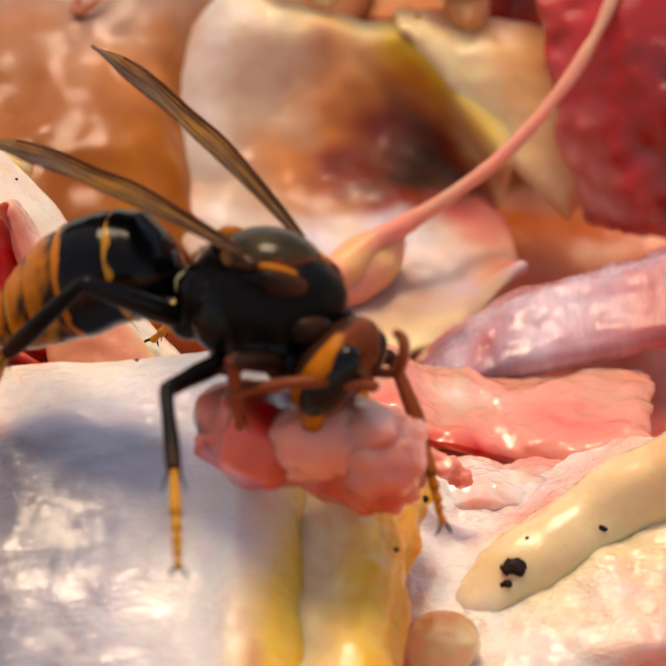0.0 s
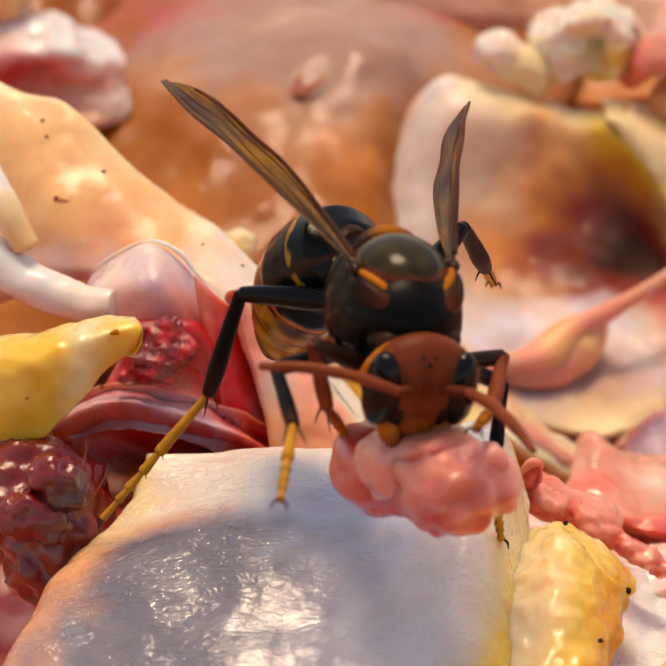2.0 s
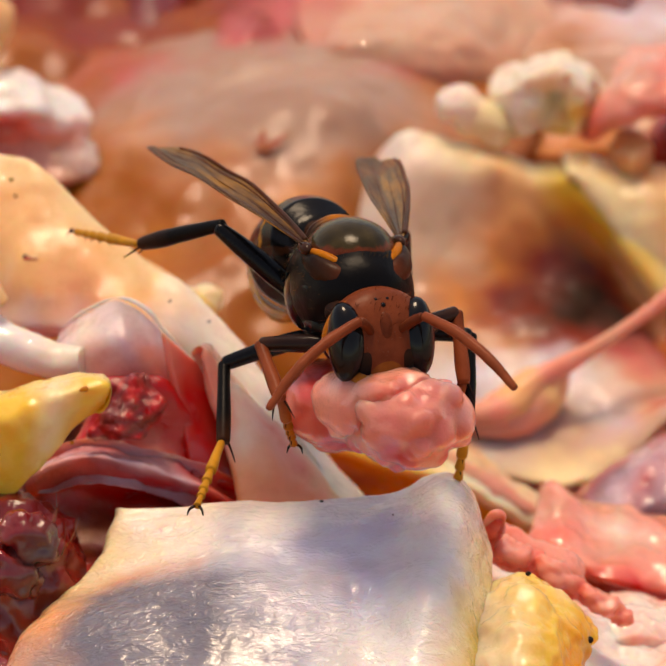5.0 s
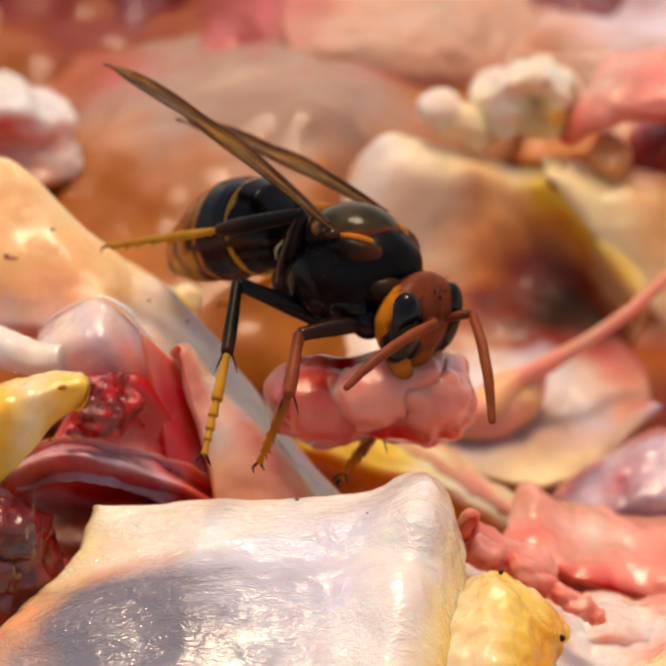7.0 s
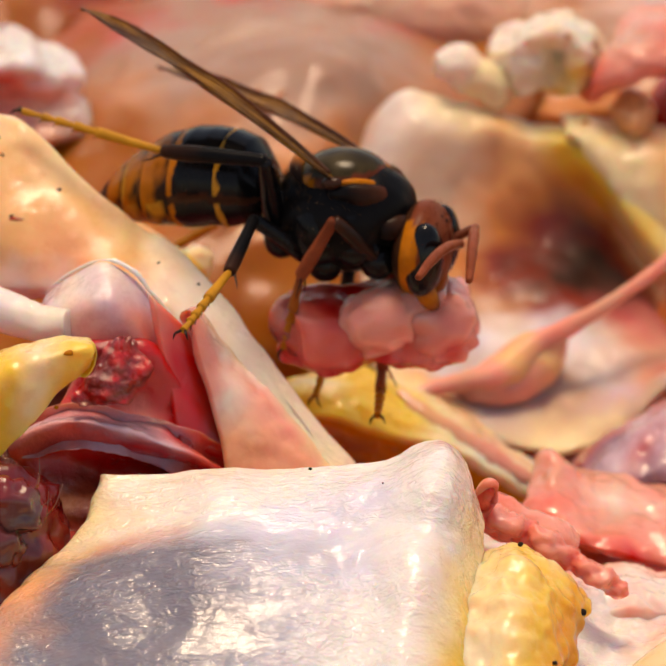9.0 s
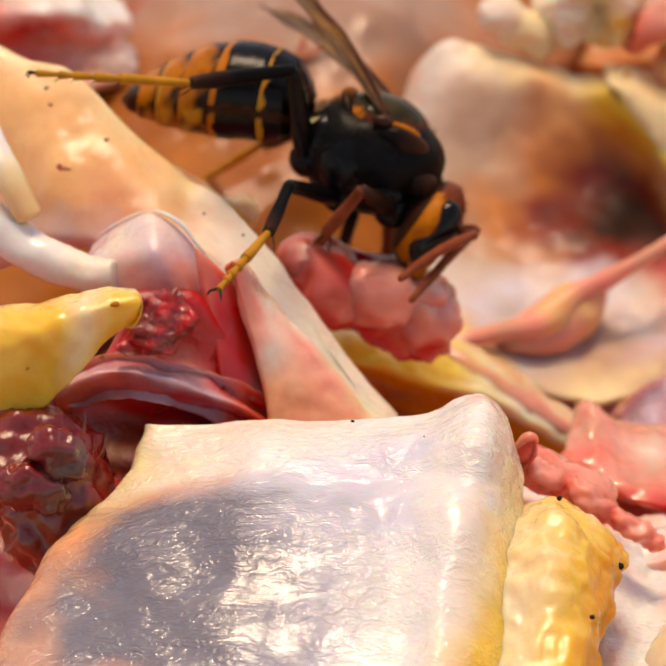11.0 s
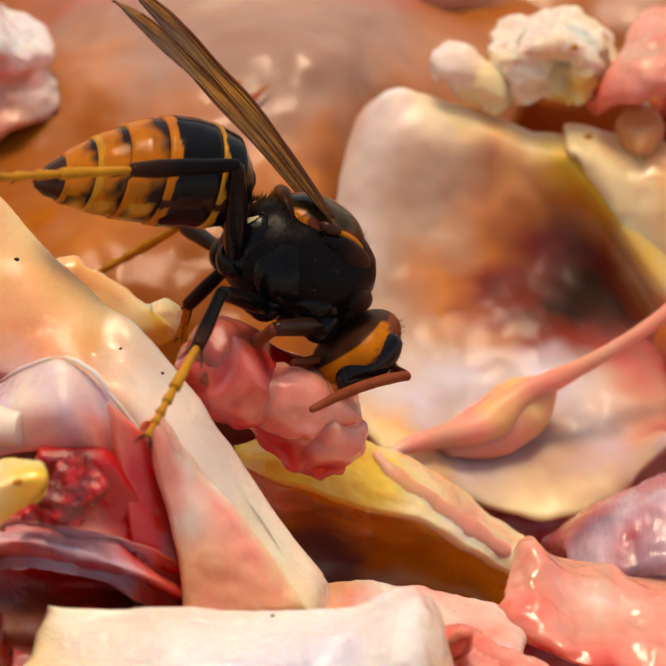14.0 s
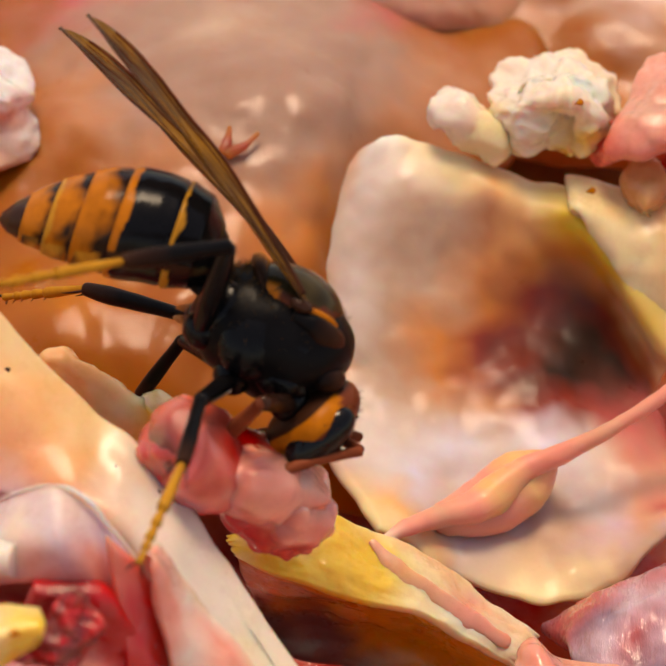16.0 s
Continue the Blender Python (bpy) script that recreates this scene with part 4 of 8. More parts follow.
for g, t, k in (([[(-17.7, 50.0, 1.1), (-13.6, 48.5, 2.4), (-9.4, 50.0, 1.3)], [(-17.1, 48.0, -0.6), (-13.5, 45.0, 1.2), (-10.3, 48.0, -0.1)], [(-16.1, 43.0, -0.9), (-13.6, 41.0, -1.1), (-11.9, 43.0, -0.8)]], ["mbb", "bbb", "mbm"], 1.0),
                ([[(12.6, 44.0, 5.3), (16.4, 42.5, 6.2), (20.6, 44.0, 5.5)], [(12.7, 40.0, 3.8), (16.2, 37.3, 5.3), (20.2, 40.0, 3.9)], [(13.1, 36.0, 2.6), (16.2, 34.0, 3.4), (19.2, 36.0, 3.1)]], ["mmt", "mmm", "tmt"], 2.0)):
    tagged(sheet("dark_patch", g, t, M_BLOOD, 0.9, 0.4, 3.0, 40, 40, 30.0 + k, parent=far, ragged=1.0), "dark maroon bloody patch")
lump = sheet("meat_lump", [
    [(-4.1, 44.0, 4.4), (0.6, 44.0, 5.4), (7.3, 44.0, 5.6), (13.7, 44.0, 4.6)],
    [(-3.7, 34.0, 4.1), (0.7, 32.0, 5.4), (7.2, 32.0, 5.8), (14.0, 34.0, 4.3)],
    [(-2.6, 31.0, 3.0), (1.6, 29.0, 4.2), (6.8, 28.6, 4.2), (12.5, 31.0, 2.6)],
    [(-1.2, 31.0, 1.0), (2.9, 28.5, 1.6), (7.0, 28.0, 1.6), (11.5, 30.0, 0.4)]],
    ["qhhh", "qhih", "hihh", "qhhn", "hnhh"], M_FAR, 1.6, 0.9, 4.5, 60, 70, 12.4, ragged=0.5)
tagged(lump, "smooth dusty-pink lump of raw chicken", "raw meat")
band = sheet("meat_lump", [
    [(-19.9, 34.0, -4.5), (-14.6, 36.0, -1.4), (-10.2, 38.0, 2.0), (-8.0, 42.0, 2.2)],
    [(-17.3, 30.0, -2.7), (-12.3, 31.0, 0.5), (-7.7, 33.0, 3.5), (-5.2, 37.0, 4.3)],
    [(-15.2, 29.0, -3.5), (-10.0, 30.0, -0.2), (-5.4, 32.0, 2.4), (-3.1, 36.0, 3.2)]],
    ["ttnqm", "tnhqm", "ttnqq"], M_FAR, 2.5, 0.7, 5.0, 44, 56, 12.7, ragged=0.8)
tagged(band, "greyish-brown fold of raw meat", "raw meat")

# ---- hornet: local x forward, y to its left, z up, in millimetres ----
hornet = tagged(new("hornet"), "dark hornet with orange banded abdomen and yellow feet gnawing meat", "hornet")
UPZ = (0, 0, 1)


def ellipsoid(name, c, r, tint, material, parent, nu=28, nv=24, shape=None, label=""):
    """A closed egg: tint is a letter or a function of the unit direction; shape may bend the unit point."""
    verts, cols = [], []
    for i in range(nu):
        th = math.pi * (i + 0.001) / (nu - 0.998)
        for j in range(nv):
            ph = 2 * math.pi * j / nv
            d = np.array([math.cos(th), math.sin(th) * math.cos(ph), math.sin(th) * math.sin(ph)])
            q = shape(d) if shape else d
            verts.append((np.array(c) + q * np.array(r)) * MM)
            cols.append(TINT[tint] if isinstance(tint, str) else tint(d))
    faces = [(i * nv + j, i * nv + (j + 1) % nv, (i + 1) * nv + (j + 1) % nv, (i + 1) * nv + j) for i in range(nu - 1) for j in range(nv)]
    return finish(name, np.array(verts), faces, np.array(cols), material, parent, label)


def bristles(name, parent, count, place, length, seed, tint="6", spread=0.5):
    """Fine hairs: place(rng) gives a root and its normal in mm."""
    rng = random.Random(seed)
    verts, faces = [], []
    for k in range(count):
        p, n = place(rng)
        n = np.array(n) + spread * np.array([rng.uniform(-1, 1) for _ in range(3)])
        n /= np.linalg.norm(n)
        s = np.cross(n, (0.3, 0.5, 0.8))
        s = s / np.linalg.norm(s) * 0.022
        tip = np.array(p) + n * length * rng.uniform(0.6, 1.2)
        b = len(verts)
        verts += [(np.array(p) - s) * MM, (np.array(p) + s) * MM, tip * MM]
        faces.append((b, b + 1, b + 2))
    ob = finish(name, np.array(verts), faces, np.tile(TINT[tint], (len(verts), 1)), M_BODY, parent, smooth=False)
    return tagged(ob, kind="stuff")


def scutum_tint(d):
    if d[2] < 0.42 + 0.05 * noise.noise(Vector(d * 6)):
        return TINT["4"] if d[0] < -0.35 else TINT["3"]
    return np.array(TINT["7"]) * (0.7 + 0.5 * noise.noise(Vector(d * 3)))


def build_thorax():
    body = tube("thorax", [(-3.8, 0, 0.7, 0.9), (-2.9, 0, 0.5, 2.2), (-1.4, 0, 0.3, 2.9), (0.8, 0, 0.1, 3.1), (2.6, 0, -0.2, 2.7), (3.8, 0, -0.9, 1.5)], "111", M_BODY, 0.10, 1.2, 56, 48, parent=hornet, up=UPZ, flat=0.98, round_end=0.35, label="black thorax with fine dark hairs")
    ellipsoid("scutum", (0.4, 0, 1.95), (2.7, 2.35, 1.9), scutum_tint, M_SHINE, hornet, 40, 40, label="olive-black shiny thorax shield with an orange rim")
    tube("scutellum", [(-1.1, -1.9, 2.2, 0.15), (-1.7, -1.2, 2.95, 0.34), (-1.85, 0, 3.25, 0.45), (-1.7, 1.2, 2.95, 0.34), (-1.1, 1.9, 2.2, 0.15)], "12421", M_BODY, 0.03, 1.0, 28, 24, parent=hornet, up=UPZ, flat=0.8, label="orange-brown rear thorax plate")
    for s in (-1, 1):
        tube("collar", [(0.5, s * 2.5, 1.9, 0.2), (1.5, s * 2.45, 1.85, 0.4), (2.5, s * 2.0, 1.5, 0.55), (3.35, s * 1.0, 1.0, 0.55), (3.75, 0, 0.65, 0.5)], "11238", M_BODY, 0.06, 0.9, 44, 26, parent=hornet, up=UPZ, flat=1.35, round_end=0.3, label="reddish-brown collar plate")
        tube("collar_rim", [(0.5, s * 2.42, 2.3, 0.10), (1.5, s * 2.25, 2.42, 0.20), (2.4, s * 1.7, 2.17, 0.27), (3.1, s * 0.95, 1.7, 0.22), (3.6, s * 0.2, 1.25, 0.10)], "3448", M_BODY, 0, 1.0, 24, 12, parent=hornet, up=UPZ)
        tube("neck_lobe", [(2.9, s * 2.2, -0.4, 0.5), (3.6, s * 1.4, -0.3, 0.7), (3.95, s * 0.4, -0.4, 0.5)], "121", M_BODY, 0.03, 1.0, 26, 20, parent=hornet, up=UPZ)
        ellipsoid("wing_hinge", (0.7, s * 2.55, 2.5), (0.6, 0.36, 0.34), "2", M_SHINE, hornet, 16, 14)
        ellipsoid("side_plate", (-0.6, s * 2.2, -0.2), (1.7, 0.95, 1.9), "1", M_SHINE, hornet, 24, 20, label="blue-black glossy side plate")
        for c, r in (((1.1, s * 2.05, 0.35), (1.45, 0.98, 1.15)), ((-2.35, s * 1.55, 0.45), (1.15, 1.0, 1.5)), ((1.3, s * 1.75, -1.35), (1.5, 1.0, 0.95))):
            ellipsoid("side_plate", c, r, "1", M_SHINE, hornet, 22, 20, lambda d: d * (1 + 0.12 * noise.noise(Vector(d * 2.6)) + 0.05 * noise.noise(Vector(d * 6))))
        tube("pale_stripe", [(-2.7, s * 1.95, 1.7, 0.10), (-3.25, s * 1.9, 1.1, 0.2), (-3.35, s * 1.75, 0.3, 0.1)], "66", M_BODY, 0.03, 0.6, 16, 12, parent=hornet, up=UPZ)
        for x, z in ((2.3, -2.2), (-0.7, -2.2), (-3.0, -0.8)):
            ellipsoid("coxa", (x, s * 1.3, z), (1.0, 0.95, 1.05), "1", M_SHINE, hornet, 18, 16)
    tube("neck", [(3.0, 0, -1.0, 1.1), (4.2, 0, -1.3, 0.9)], "12", M_BODY, 0, 1, 12, 16, parent=hornet, up=UPZ)
    tube("petiole", [(-3.2, 0, 0.8, 0.8), (-4.0, 0, 0.9, 0.5), (-4.8, 0, 1.1, 0.6)], "11", M_BODY, 0, 1, 12, 16, parent=hornet, up=UPZ)

    def top(rng):
        a, x = rng.gauss(0, 0.75), rng.uniform(-3.4, 3.2)
        r = 3.0 - 0.10 * x * x
        n = np.array([0, math.sin(a), math.cos(a)])
        return np.array([x, 0, 0.2]) + n * r, n
    bristles("fuzz", hornet, 1500, top, 0.55, 5, "9", 0.6)


def belly_line(x):
    """Height of the abdomen's axis: the waist joins low on its front face."""
    return float(np.interp(x, (-12.3, -10, -7, -4, -1.5, 0), (-1.2, -0.3, 0.6, 1.05, 1.05, 0.45)))


def build_abdomen():
    prof = [(0.0, 0.5), (-0.5, 1.6), (-1.4, 2.35), (-3.0, 2.75), (-5.2, 2.85), (-7.2, 2.6), (-9.0, 2.1), (-10.6, 1.4), (-11.7, 0.75), (-12.3, 0.12)]
    xs, rs = [p[0] for p in prof][::-1], [p[1] for p in prof][::-1]
    core = tube("abdomen", [(x * 0.9, 0, belly_line(x), r * 0.6) for x, r in prof[1:-1]], "22", M_BODY, 0, 2, 40, 32, parent=hornet, up=UPZ, ends=False)
    cuts = [(-0.0, -2.9, "1", "1", "5", "1"), (-2.8, -6.0, "1", "1", "4", "1"), (-5.9, -8.0, "4", "4", "4", "5"), (-7.9, -9.6, "4", "4", "5", "5"), (-9.5, -11.0, "4", "4", "4", "5"), (-10.9, -12.3, "2", "2", "2", "2")]
    words = ("black front ring with a pale yellow edge", "black ring with a thin orange edge", "orange ring mottled black", "bright orange ring", "brown and orange ring", "dark brown tail tip")
    for k, (x0, x1, front, mid, edge, belly) in enumerate(cuts):
        nu, nv = 34, 110
        verts, cols = [], []
        for i in range(nu):
            s = i / (nu - 1)
            x = x0 + (x1 - x0) * s
            r = np.interp(x, xs, rs) + 0.10 * s - (0.06 if k and s < 0.08 else 0) - (0.14 if s > 0.97 else 0)
            for j in range(nv):
                a = 2 * math.pi * j / nv
                up = math.sin(a)
                verts.append((0.9 * x * MM, r * math.cos(a) * MM, (belly_line(x) + r * 0.97 * up) * MM))
                w = 0.10 * noise.noise(Vector((x * 1.3, math.cos(a) * 2, up * 2 + k)))
                band = 0.88 if k == 0 else 0.84
                c = TINT[edge] if s + w > band else (TINT[mid] if s + 2 * w > (0.4 if k != 2 else 0.3 + 0.25 * math.cos(3 * a)) else TINT[front])
                if k in (2, 3, 4):
                    f = min(0.97, max(0, 2.4 * (0.44 + 0.12 * (k == 2) + 0.16 * math.cos(4 * a) + 2.4 * w - s) + 0.5 * noise.noise(Vector((x * 2.2, math.cos(a) * 4, up * 4 + 2)))))
                    c = (1 - f) * np.array(c) + f * np.array(TINT["1"])
                if up < -0.15 + w and 0.22 < s + w < 0.86 and abs(math.cos(a)) > 0.18:
                    g = min(0.95, max(0, 0.55 + 1.5 * noise.noise(Vector((x * 0.9, math.cos(a) * 1.8, up * 1.8 + 3))))) if k in (2, 3, 4) else 0
                    c = (1 - g) * np.array(TINT[belly]) + g * np.array(TINT["2"])
                elif up < 0.05 + w and up > -0.15 + w:
                    c = TINT["2"] if k < 2 else c
                cols.append(c)
        faces = [(i * nv + j, i * nv + (j + 1) % nv, (i + 1) * nv + (j + 1) % nv, (i + 1) * nv + j) for i in range(nu - 1) for j in range(nv)]
        faces += [tuple(range(nv))[::-1], tuple((nu - 1) * nv + j for j in range(nv))]
        finish("abdomen_ring", np.array(verts), faces, np.array(cols), M_SHINE, core, words[k])
    return core


def head_shape(d):
    x, y, z = d
    w = 1.0 - 0.30 * max(0, -z) - 0.10 * max(0, z)
    return np.array([x * (1 + 0.15 * max(0, -z)), y * w, z if z < 0 else z * 0.93])


def head_tint(d):
    if abs(d[1]) > 0.45 and -0.45 < d[0] < 0.20 and d[2] < 0.7:
        return TINT["4"]
    return 0.5 * (np.array(TINT["3"]) + np.array(TINT["8"])) if d[0] > -0.3 else TINT["2"]


def build_head():
    head = ellipsoid("head", (0.9, 0, -0.4), (1.55, 3.0, 2.8), head_tint, M_BODY, hornet, 44, 48, head_shape, "red-brown head with orange cheeks")
    for s in (-1, 1):
        ellipsoid("eye", (1.42, s * 1.98, -0.5), (1.1, 1.02, 2.05), "1", M_EYE, head, 26, 24, lambda d: np.array([d[0], d[1] - s * 0.18 * (1 - d[2] * d[2]), d[2]]), "black kidney-shaped eye")
        tube("scape", [(2.15, s * 0.75, -0.1, 0.22), (2.8, s * 1.25, 0.35, 0.26), (3.3, s * 1.7, 0.6, 0.24)], "33", M_BODY, 0.01, 1, 20, 16, parent=head, up=UPZ)
        tube("mandible", [(1.4, s * 1.35, -2.2, 0.6), (1.85, s * 1.1, -3.0, 0.52), (2.0, s * 0.35, -3.6, 0.26)], "8432", M_SHINE, 0.02, 1, 28, 18, parent=head, up=(1, 0, 0), round_end=0.3, label="orange jaw with a dark tip")
        ellipsoid("ocellus", (1.78, s * 0.30, 1.52), (0.16, 0.15, 0.15), "1", M_SHINE, head, 10, 10)
    ellipsoid("ocellus", (2.02, 0, 1.25), (0.16, 0.15, 0.15), "1", M_SHINE, head, 10, 10)
    ellipsoid("face_plate", (1.8, 0, -1.8), (0.6, 1.05, 1.3), lambda d: 0.3 * np.array(TINT["4"]) + 0.7 * np.array(TINT["3"]), M_BODY, head, 24, 22, label="orange-brown face plate")
    ellipsoid("brow", (1.95, 0, 0.0), (0.55, 0.6, 1.1), "3", M_BODY, head, 22, 20)
    for s in (-1, 1):
        tube("cheek_plate", [(2.05, s * 0.75, -0.5, 0.2), (2.15, s * 0.95, -1.2, 0.42), (1.95, s * 1.05, -2.0, 0.4), (1.7, s * 1.0, -2.6, 0.2)], "1211", M_BODY, 0.02, 1, 24, 16, parent=head, up=(1, 0, 0), flat=0.5, label="dark cheek plate beside the face")

    def crown(rng):
        a, b = rng.uniform(-1.4, 1.4), rng.uniform(-0.4, 1.5)
        n = np.array([math.cos(b) * math.cos(a), math.sin(a), math.sin(b) * math.cos(a)])
        return np.array([0.9, 0, -0.35]) + n * np.array([1.46, 2.9, 2.35]), n
    bristles("fuzz", head, 260, crown, 0.5, 9, "3", 0.4)
    return head


def build_feeler(head, s):
    return tube("antenna", [(0, 0, 0, 0.25), (0.7, 0, 0.12, 0.27), (2.4, 0, 0.32, 0.29), (4.6, 0, 0.18, 0.28), (6.8, 0, -0.35, 0.2)], "8888", M_BODY, 0.03, 0.7, 40, 16, parent=head, up=UPZ, round_end=0.4, label="red-brown jointed antenna")


def wing_width(s):
    w = 0.45 + 2.05 * math.sin(min(1, s / 0.6) * math.pi / 2)
    return w * math.sqrt(max(0.0004, 1 - max(0, (s - 0.8) / 0.2) ** 2))


def build_wing():
    """Forewing folded lengthwise, with its veins."""
    nu, nv = 46, 13
    verts, cols, faces = [], [], []
    for side in (1, -1):
        for i in range(nu):
            s = i / (nu - 1)
            w = wing_width(s)
            for j in range(nv):
                t = j / (nv - 1)
                y = (t - 0.42) * w
                z = 0.32 * w * abs(t - 0.55) + 0.10 * math.sin(s * 17 + t * 5) * s + 0.16 * math.sin(7 * t + s * 4) * w * 0.15 + 0.5 * math.sin(math.pi * s) * 0.6
                verts.append(np.array([17.5 * s, y, z + side * 0.03]) * MM)
                cols.append(TINT["2"])
    off = nu * nv
    for i in range(nu - 1):
        for j in range(nv - 1):
            q = (i * nv + j, (i + 1) * nv + j, (i + 1) * nv + j + 1, i * nv + j + 1)
            faces += [q, tuple(off + k for k in q[::-1])]
    rim = [i * nv for i in range(nu)] + [(nu - 1) * nv + j for j in range(1, nv)] + [i * nv + nv - 1 for i in range(nu - 2, -1, -1)] + list(range(nv - 2, 0, -1))
    for a, b in zip(rim, rim[1:] + rim[:1]):
        faces.append((b, a, off + a, off + b))
    wing = finish("wing", np.array(verts), faces, np.array(cols), M_WING, hornet, "smoky amber folded wing with brown veins")
    for t0, t1, r in ((0.03, 0.03, 0.14), (0.14, 0.16, 0.06), (0.40, 0.34, 0.035), (0.62, 0.60, 0.035), (0.85, 0.92, 0.03)):
        pts = []
        for k in range(7):
            s = 0.02 + 0.9 * k / 6
            w = wing_width(s)
            t = t0 + (t1 - t0) * s
            z = 0.32 * w * abs(t - 0.55) + 0.10 * math.sin(s * 17 + t * 5) * s + 0.16 * math.sin(7 * t + s * 4) * w * 0.15 + 0.5 * math.sin(math.pi * s) * 0.6
            pts.append((17.5 * s, (t - 0.42) * w, z + 0.02, r * (1.15 - 0.6 * s)))
        tube("vein", pts, "23", M_BODY, 0, 1, 30, 8, parent=wing, up=UPZ)
    return wing


LEG_SIZE = {"1": (4.0, 3.8, 4.6), "2": (5.0, 4.7, 6.0), "3": (5.6, 6.0, 8.6)}


def build_leg(n):
    f, t, a = LEG_SIZE[n]
    k = 1.2 if n == "3" else 1.0
    warm = n == "1"
    femur = tube("femur", [(-0.3, 0, 0, 0.4), (0.3 * f, 0, 0.08, 0.50 * k), (0.7 * f, 0, 0.05, 0.44 * k), (f + 0.1, 0, 0, 0.38)], "12" if warm else "11", M_SHINE, 0.02, 1, 26, 16, parent=hornet, up=UPZ)
    tibia = tube("tibia", [(-0.15, 0, 0, 0.34), (0.3 * t, 0, 0.02, 0.33 * k), (0.75 * t, 0, 0, 0.39 * k), (t + 0.1, 0, 0, 0.34)], "388" if warm else "112", M_BODY, 0.02, 1, 26, 16, parent=hornet, up=UPZ)
    for y in (-0.2, 0.2):
        tube("spur", [(t - 0.15, y, -0.1, 0.07), (t + 0.45, y * 2.2, -0.35, 0.05), (t + 0.95, y * 3, -0.5, 0.02)], "21", M_SHINE, 0, 1, 10, 8, parent=tibia, up=UPZ)
    cut = [0.0, 0.46, 0.62, 0.75, 0.85, 1.0]
    rows = []
    for k in range(5):
        x0, x1 = cut[k] * a, cut[k + 1] * a
        r = 0.27 - 0.02 * k
        rows += [(x0 + 0.02, 0, 0, r * 0.72), (x0 + 0.55 * (x1 - x0), 0, 0, r * 0.95), (x1 - 0.06, 0, 0, r * 1.12)]
    tarsus = tube("tarsus", rows, "8444" if warm else "5555", M_BODY, 0.01, 1, 60, 14, parent=hornet, up=UPZ, round_end=0.2, label="yellow jointed foot")
    for y in (-1, 1):
        tube("claw", [(a - 0.1, y * 0.1, 0, 0.08), (a + 0.25, y * 0.32, 0.02, 0.07), (a + 0.42, y * 0.42, -0.25, 0.02)], "21", M_SHINE, 0, 1, 10, 8, parent=tarsus, up=UPZ)
    for x in cut[1:5]:
        tube("spine", [(x * a - 0.1, 0, -0.15, 0.05), (x * a + 0.2, 0, -0.42, 0.015)], "21", M_SHINE, 0, 1, 6, 6, parent=tarsus, up=UPZ)
    return femur, tibia, tarsus


build_thorax()
abdomen = build_abdomen()
head = build_head()
feelers = {s: build_feeler(head, s) for s in ("R", "L")}
wings = {s: build_wing() for s in ("R", "L")}
legs = {s + n: build_leg(n) for s in ("R", "L") for n in ("1", "2", "3")}


# ---- the morsel that the hornet carries ----
def chunk(name, c, r, low, high, seed, parent=None, label="", bubbly=0.15, nu=72, nv=72, square=0.85, pale=0.30, folds=0.13):
    """A torn wet lump: blunt, creased and blistered, paler on its swellings and towards its top, redder in its creases.
    """
    verts, cols = [], []
    for i in range(nu):
        th = math.pi * (i + 0.001) / (nu - 0.998)
        for j in range(nv):
            ph = 2 * math.pi * j / nv
            d = np.array([math.cos(th), math.sin(th) * math.cos(ph), math.sin(th) * math.sin(ph)])
            b = np.sign(d) * np.abs(d) ** square
            q = Vector(d * np.array(r)) + Vector((seed * 3, seed, -seed))
            n1, n2, n3 = noise.noise(q / 3.1), 1 - 2.6 * abs(noise.noise(q / 1.9)), noise.noise(q / 0.75)
            near = noise.voronoi(q / 1.35)[0]
            blister = max(0, 1 - (near[0] / 0.62) ** 2) * min(1, (near[1] - near[0]) * 2.5)
            swell = 0.34 * n1 + folds * n2 + 0.05 * n3 + bubbly * blister
            verts.append((np.array(c) + b * np.array(r) * (1 + swell)) * MM)
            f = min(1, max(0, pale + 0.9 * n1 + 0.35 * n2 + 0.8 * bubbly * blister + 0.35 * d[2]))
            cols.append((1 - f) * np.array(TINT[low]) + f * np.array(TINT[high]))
    faces = [(i * nv + j, i * nv + (j + 1) % nv, (i + 1) * nv + (j + 1) % nv, (i + 1) * nv + j) for i in range(nu - 1) for j in range(nv)]
    return finish(name, np.array(verts), faces, np.array(cols), M_MORSEL, parent, label)


def build_morsel():
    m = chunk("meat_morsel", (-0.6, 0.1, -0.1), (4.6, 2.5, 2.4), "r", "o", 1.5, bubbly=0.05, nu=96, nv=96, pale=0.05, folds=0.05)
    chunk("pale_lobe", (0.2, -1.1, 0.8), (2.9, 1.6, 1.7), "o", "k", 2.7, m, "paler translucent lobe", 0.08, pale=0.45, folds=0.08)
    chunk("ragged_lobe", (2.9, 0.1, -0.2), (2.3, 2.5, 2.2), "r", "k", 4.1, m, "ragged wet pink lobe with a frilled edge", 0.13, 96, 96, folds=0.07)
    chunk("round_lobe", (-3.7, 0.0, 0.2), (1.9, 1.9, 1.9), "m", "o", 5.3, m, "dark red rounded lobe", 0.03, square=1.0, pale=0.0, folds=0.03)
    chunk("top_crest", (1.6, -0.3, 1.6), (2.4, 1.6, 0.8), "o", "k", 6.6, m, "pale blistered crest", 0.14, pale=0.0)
    return tagged(m, "glistening translucent pink morsel of meat gripped by the hornet", "raw meat")


morsel = build_morsel()

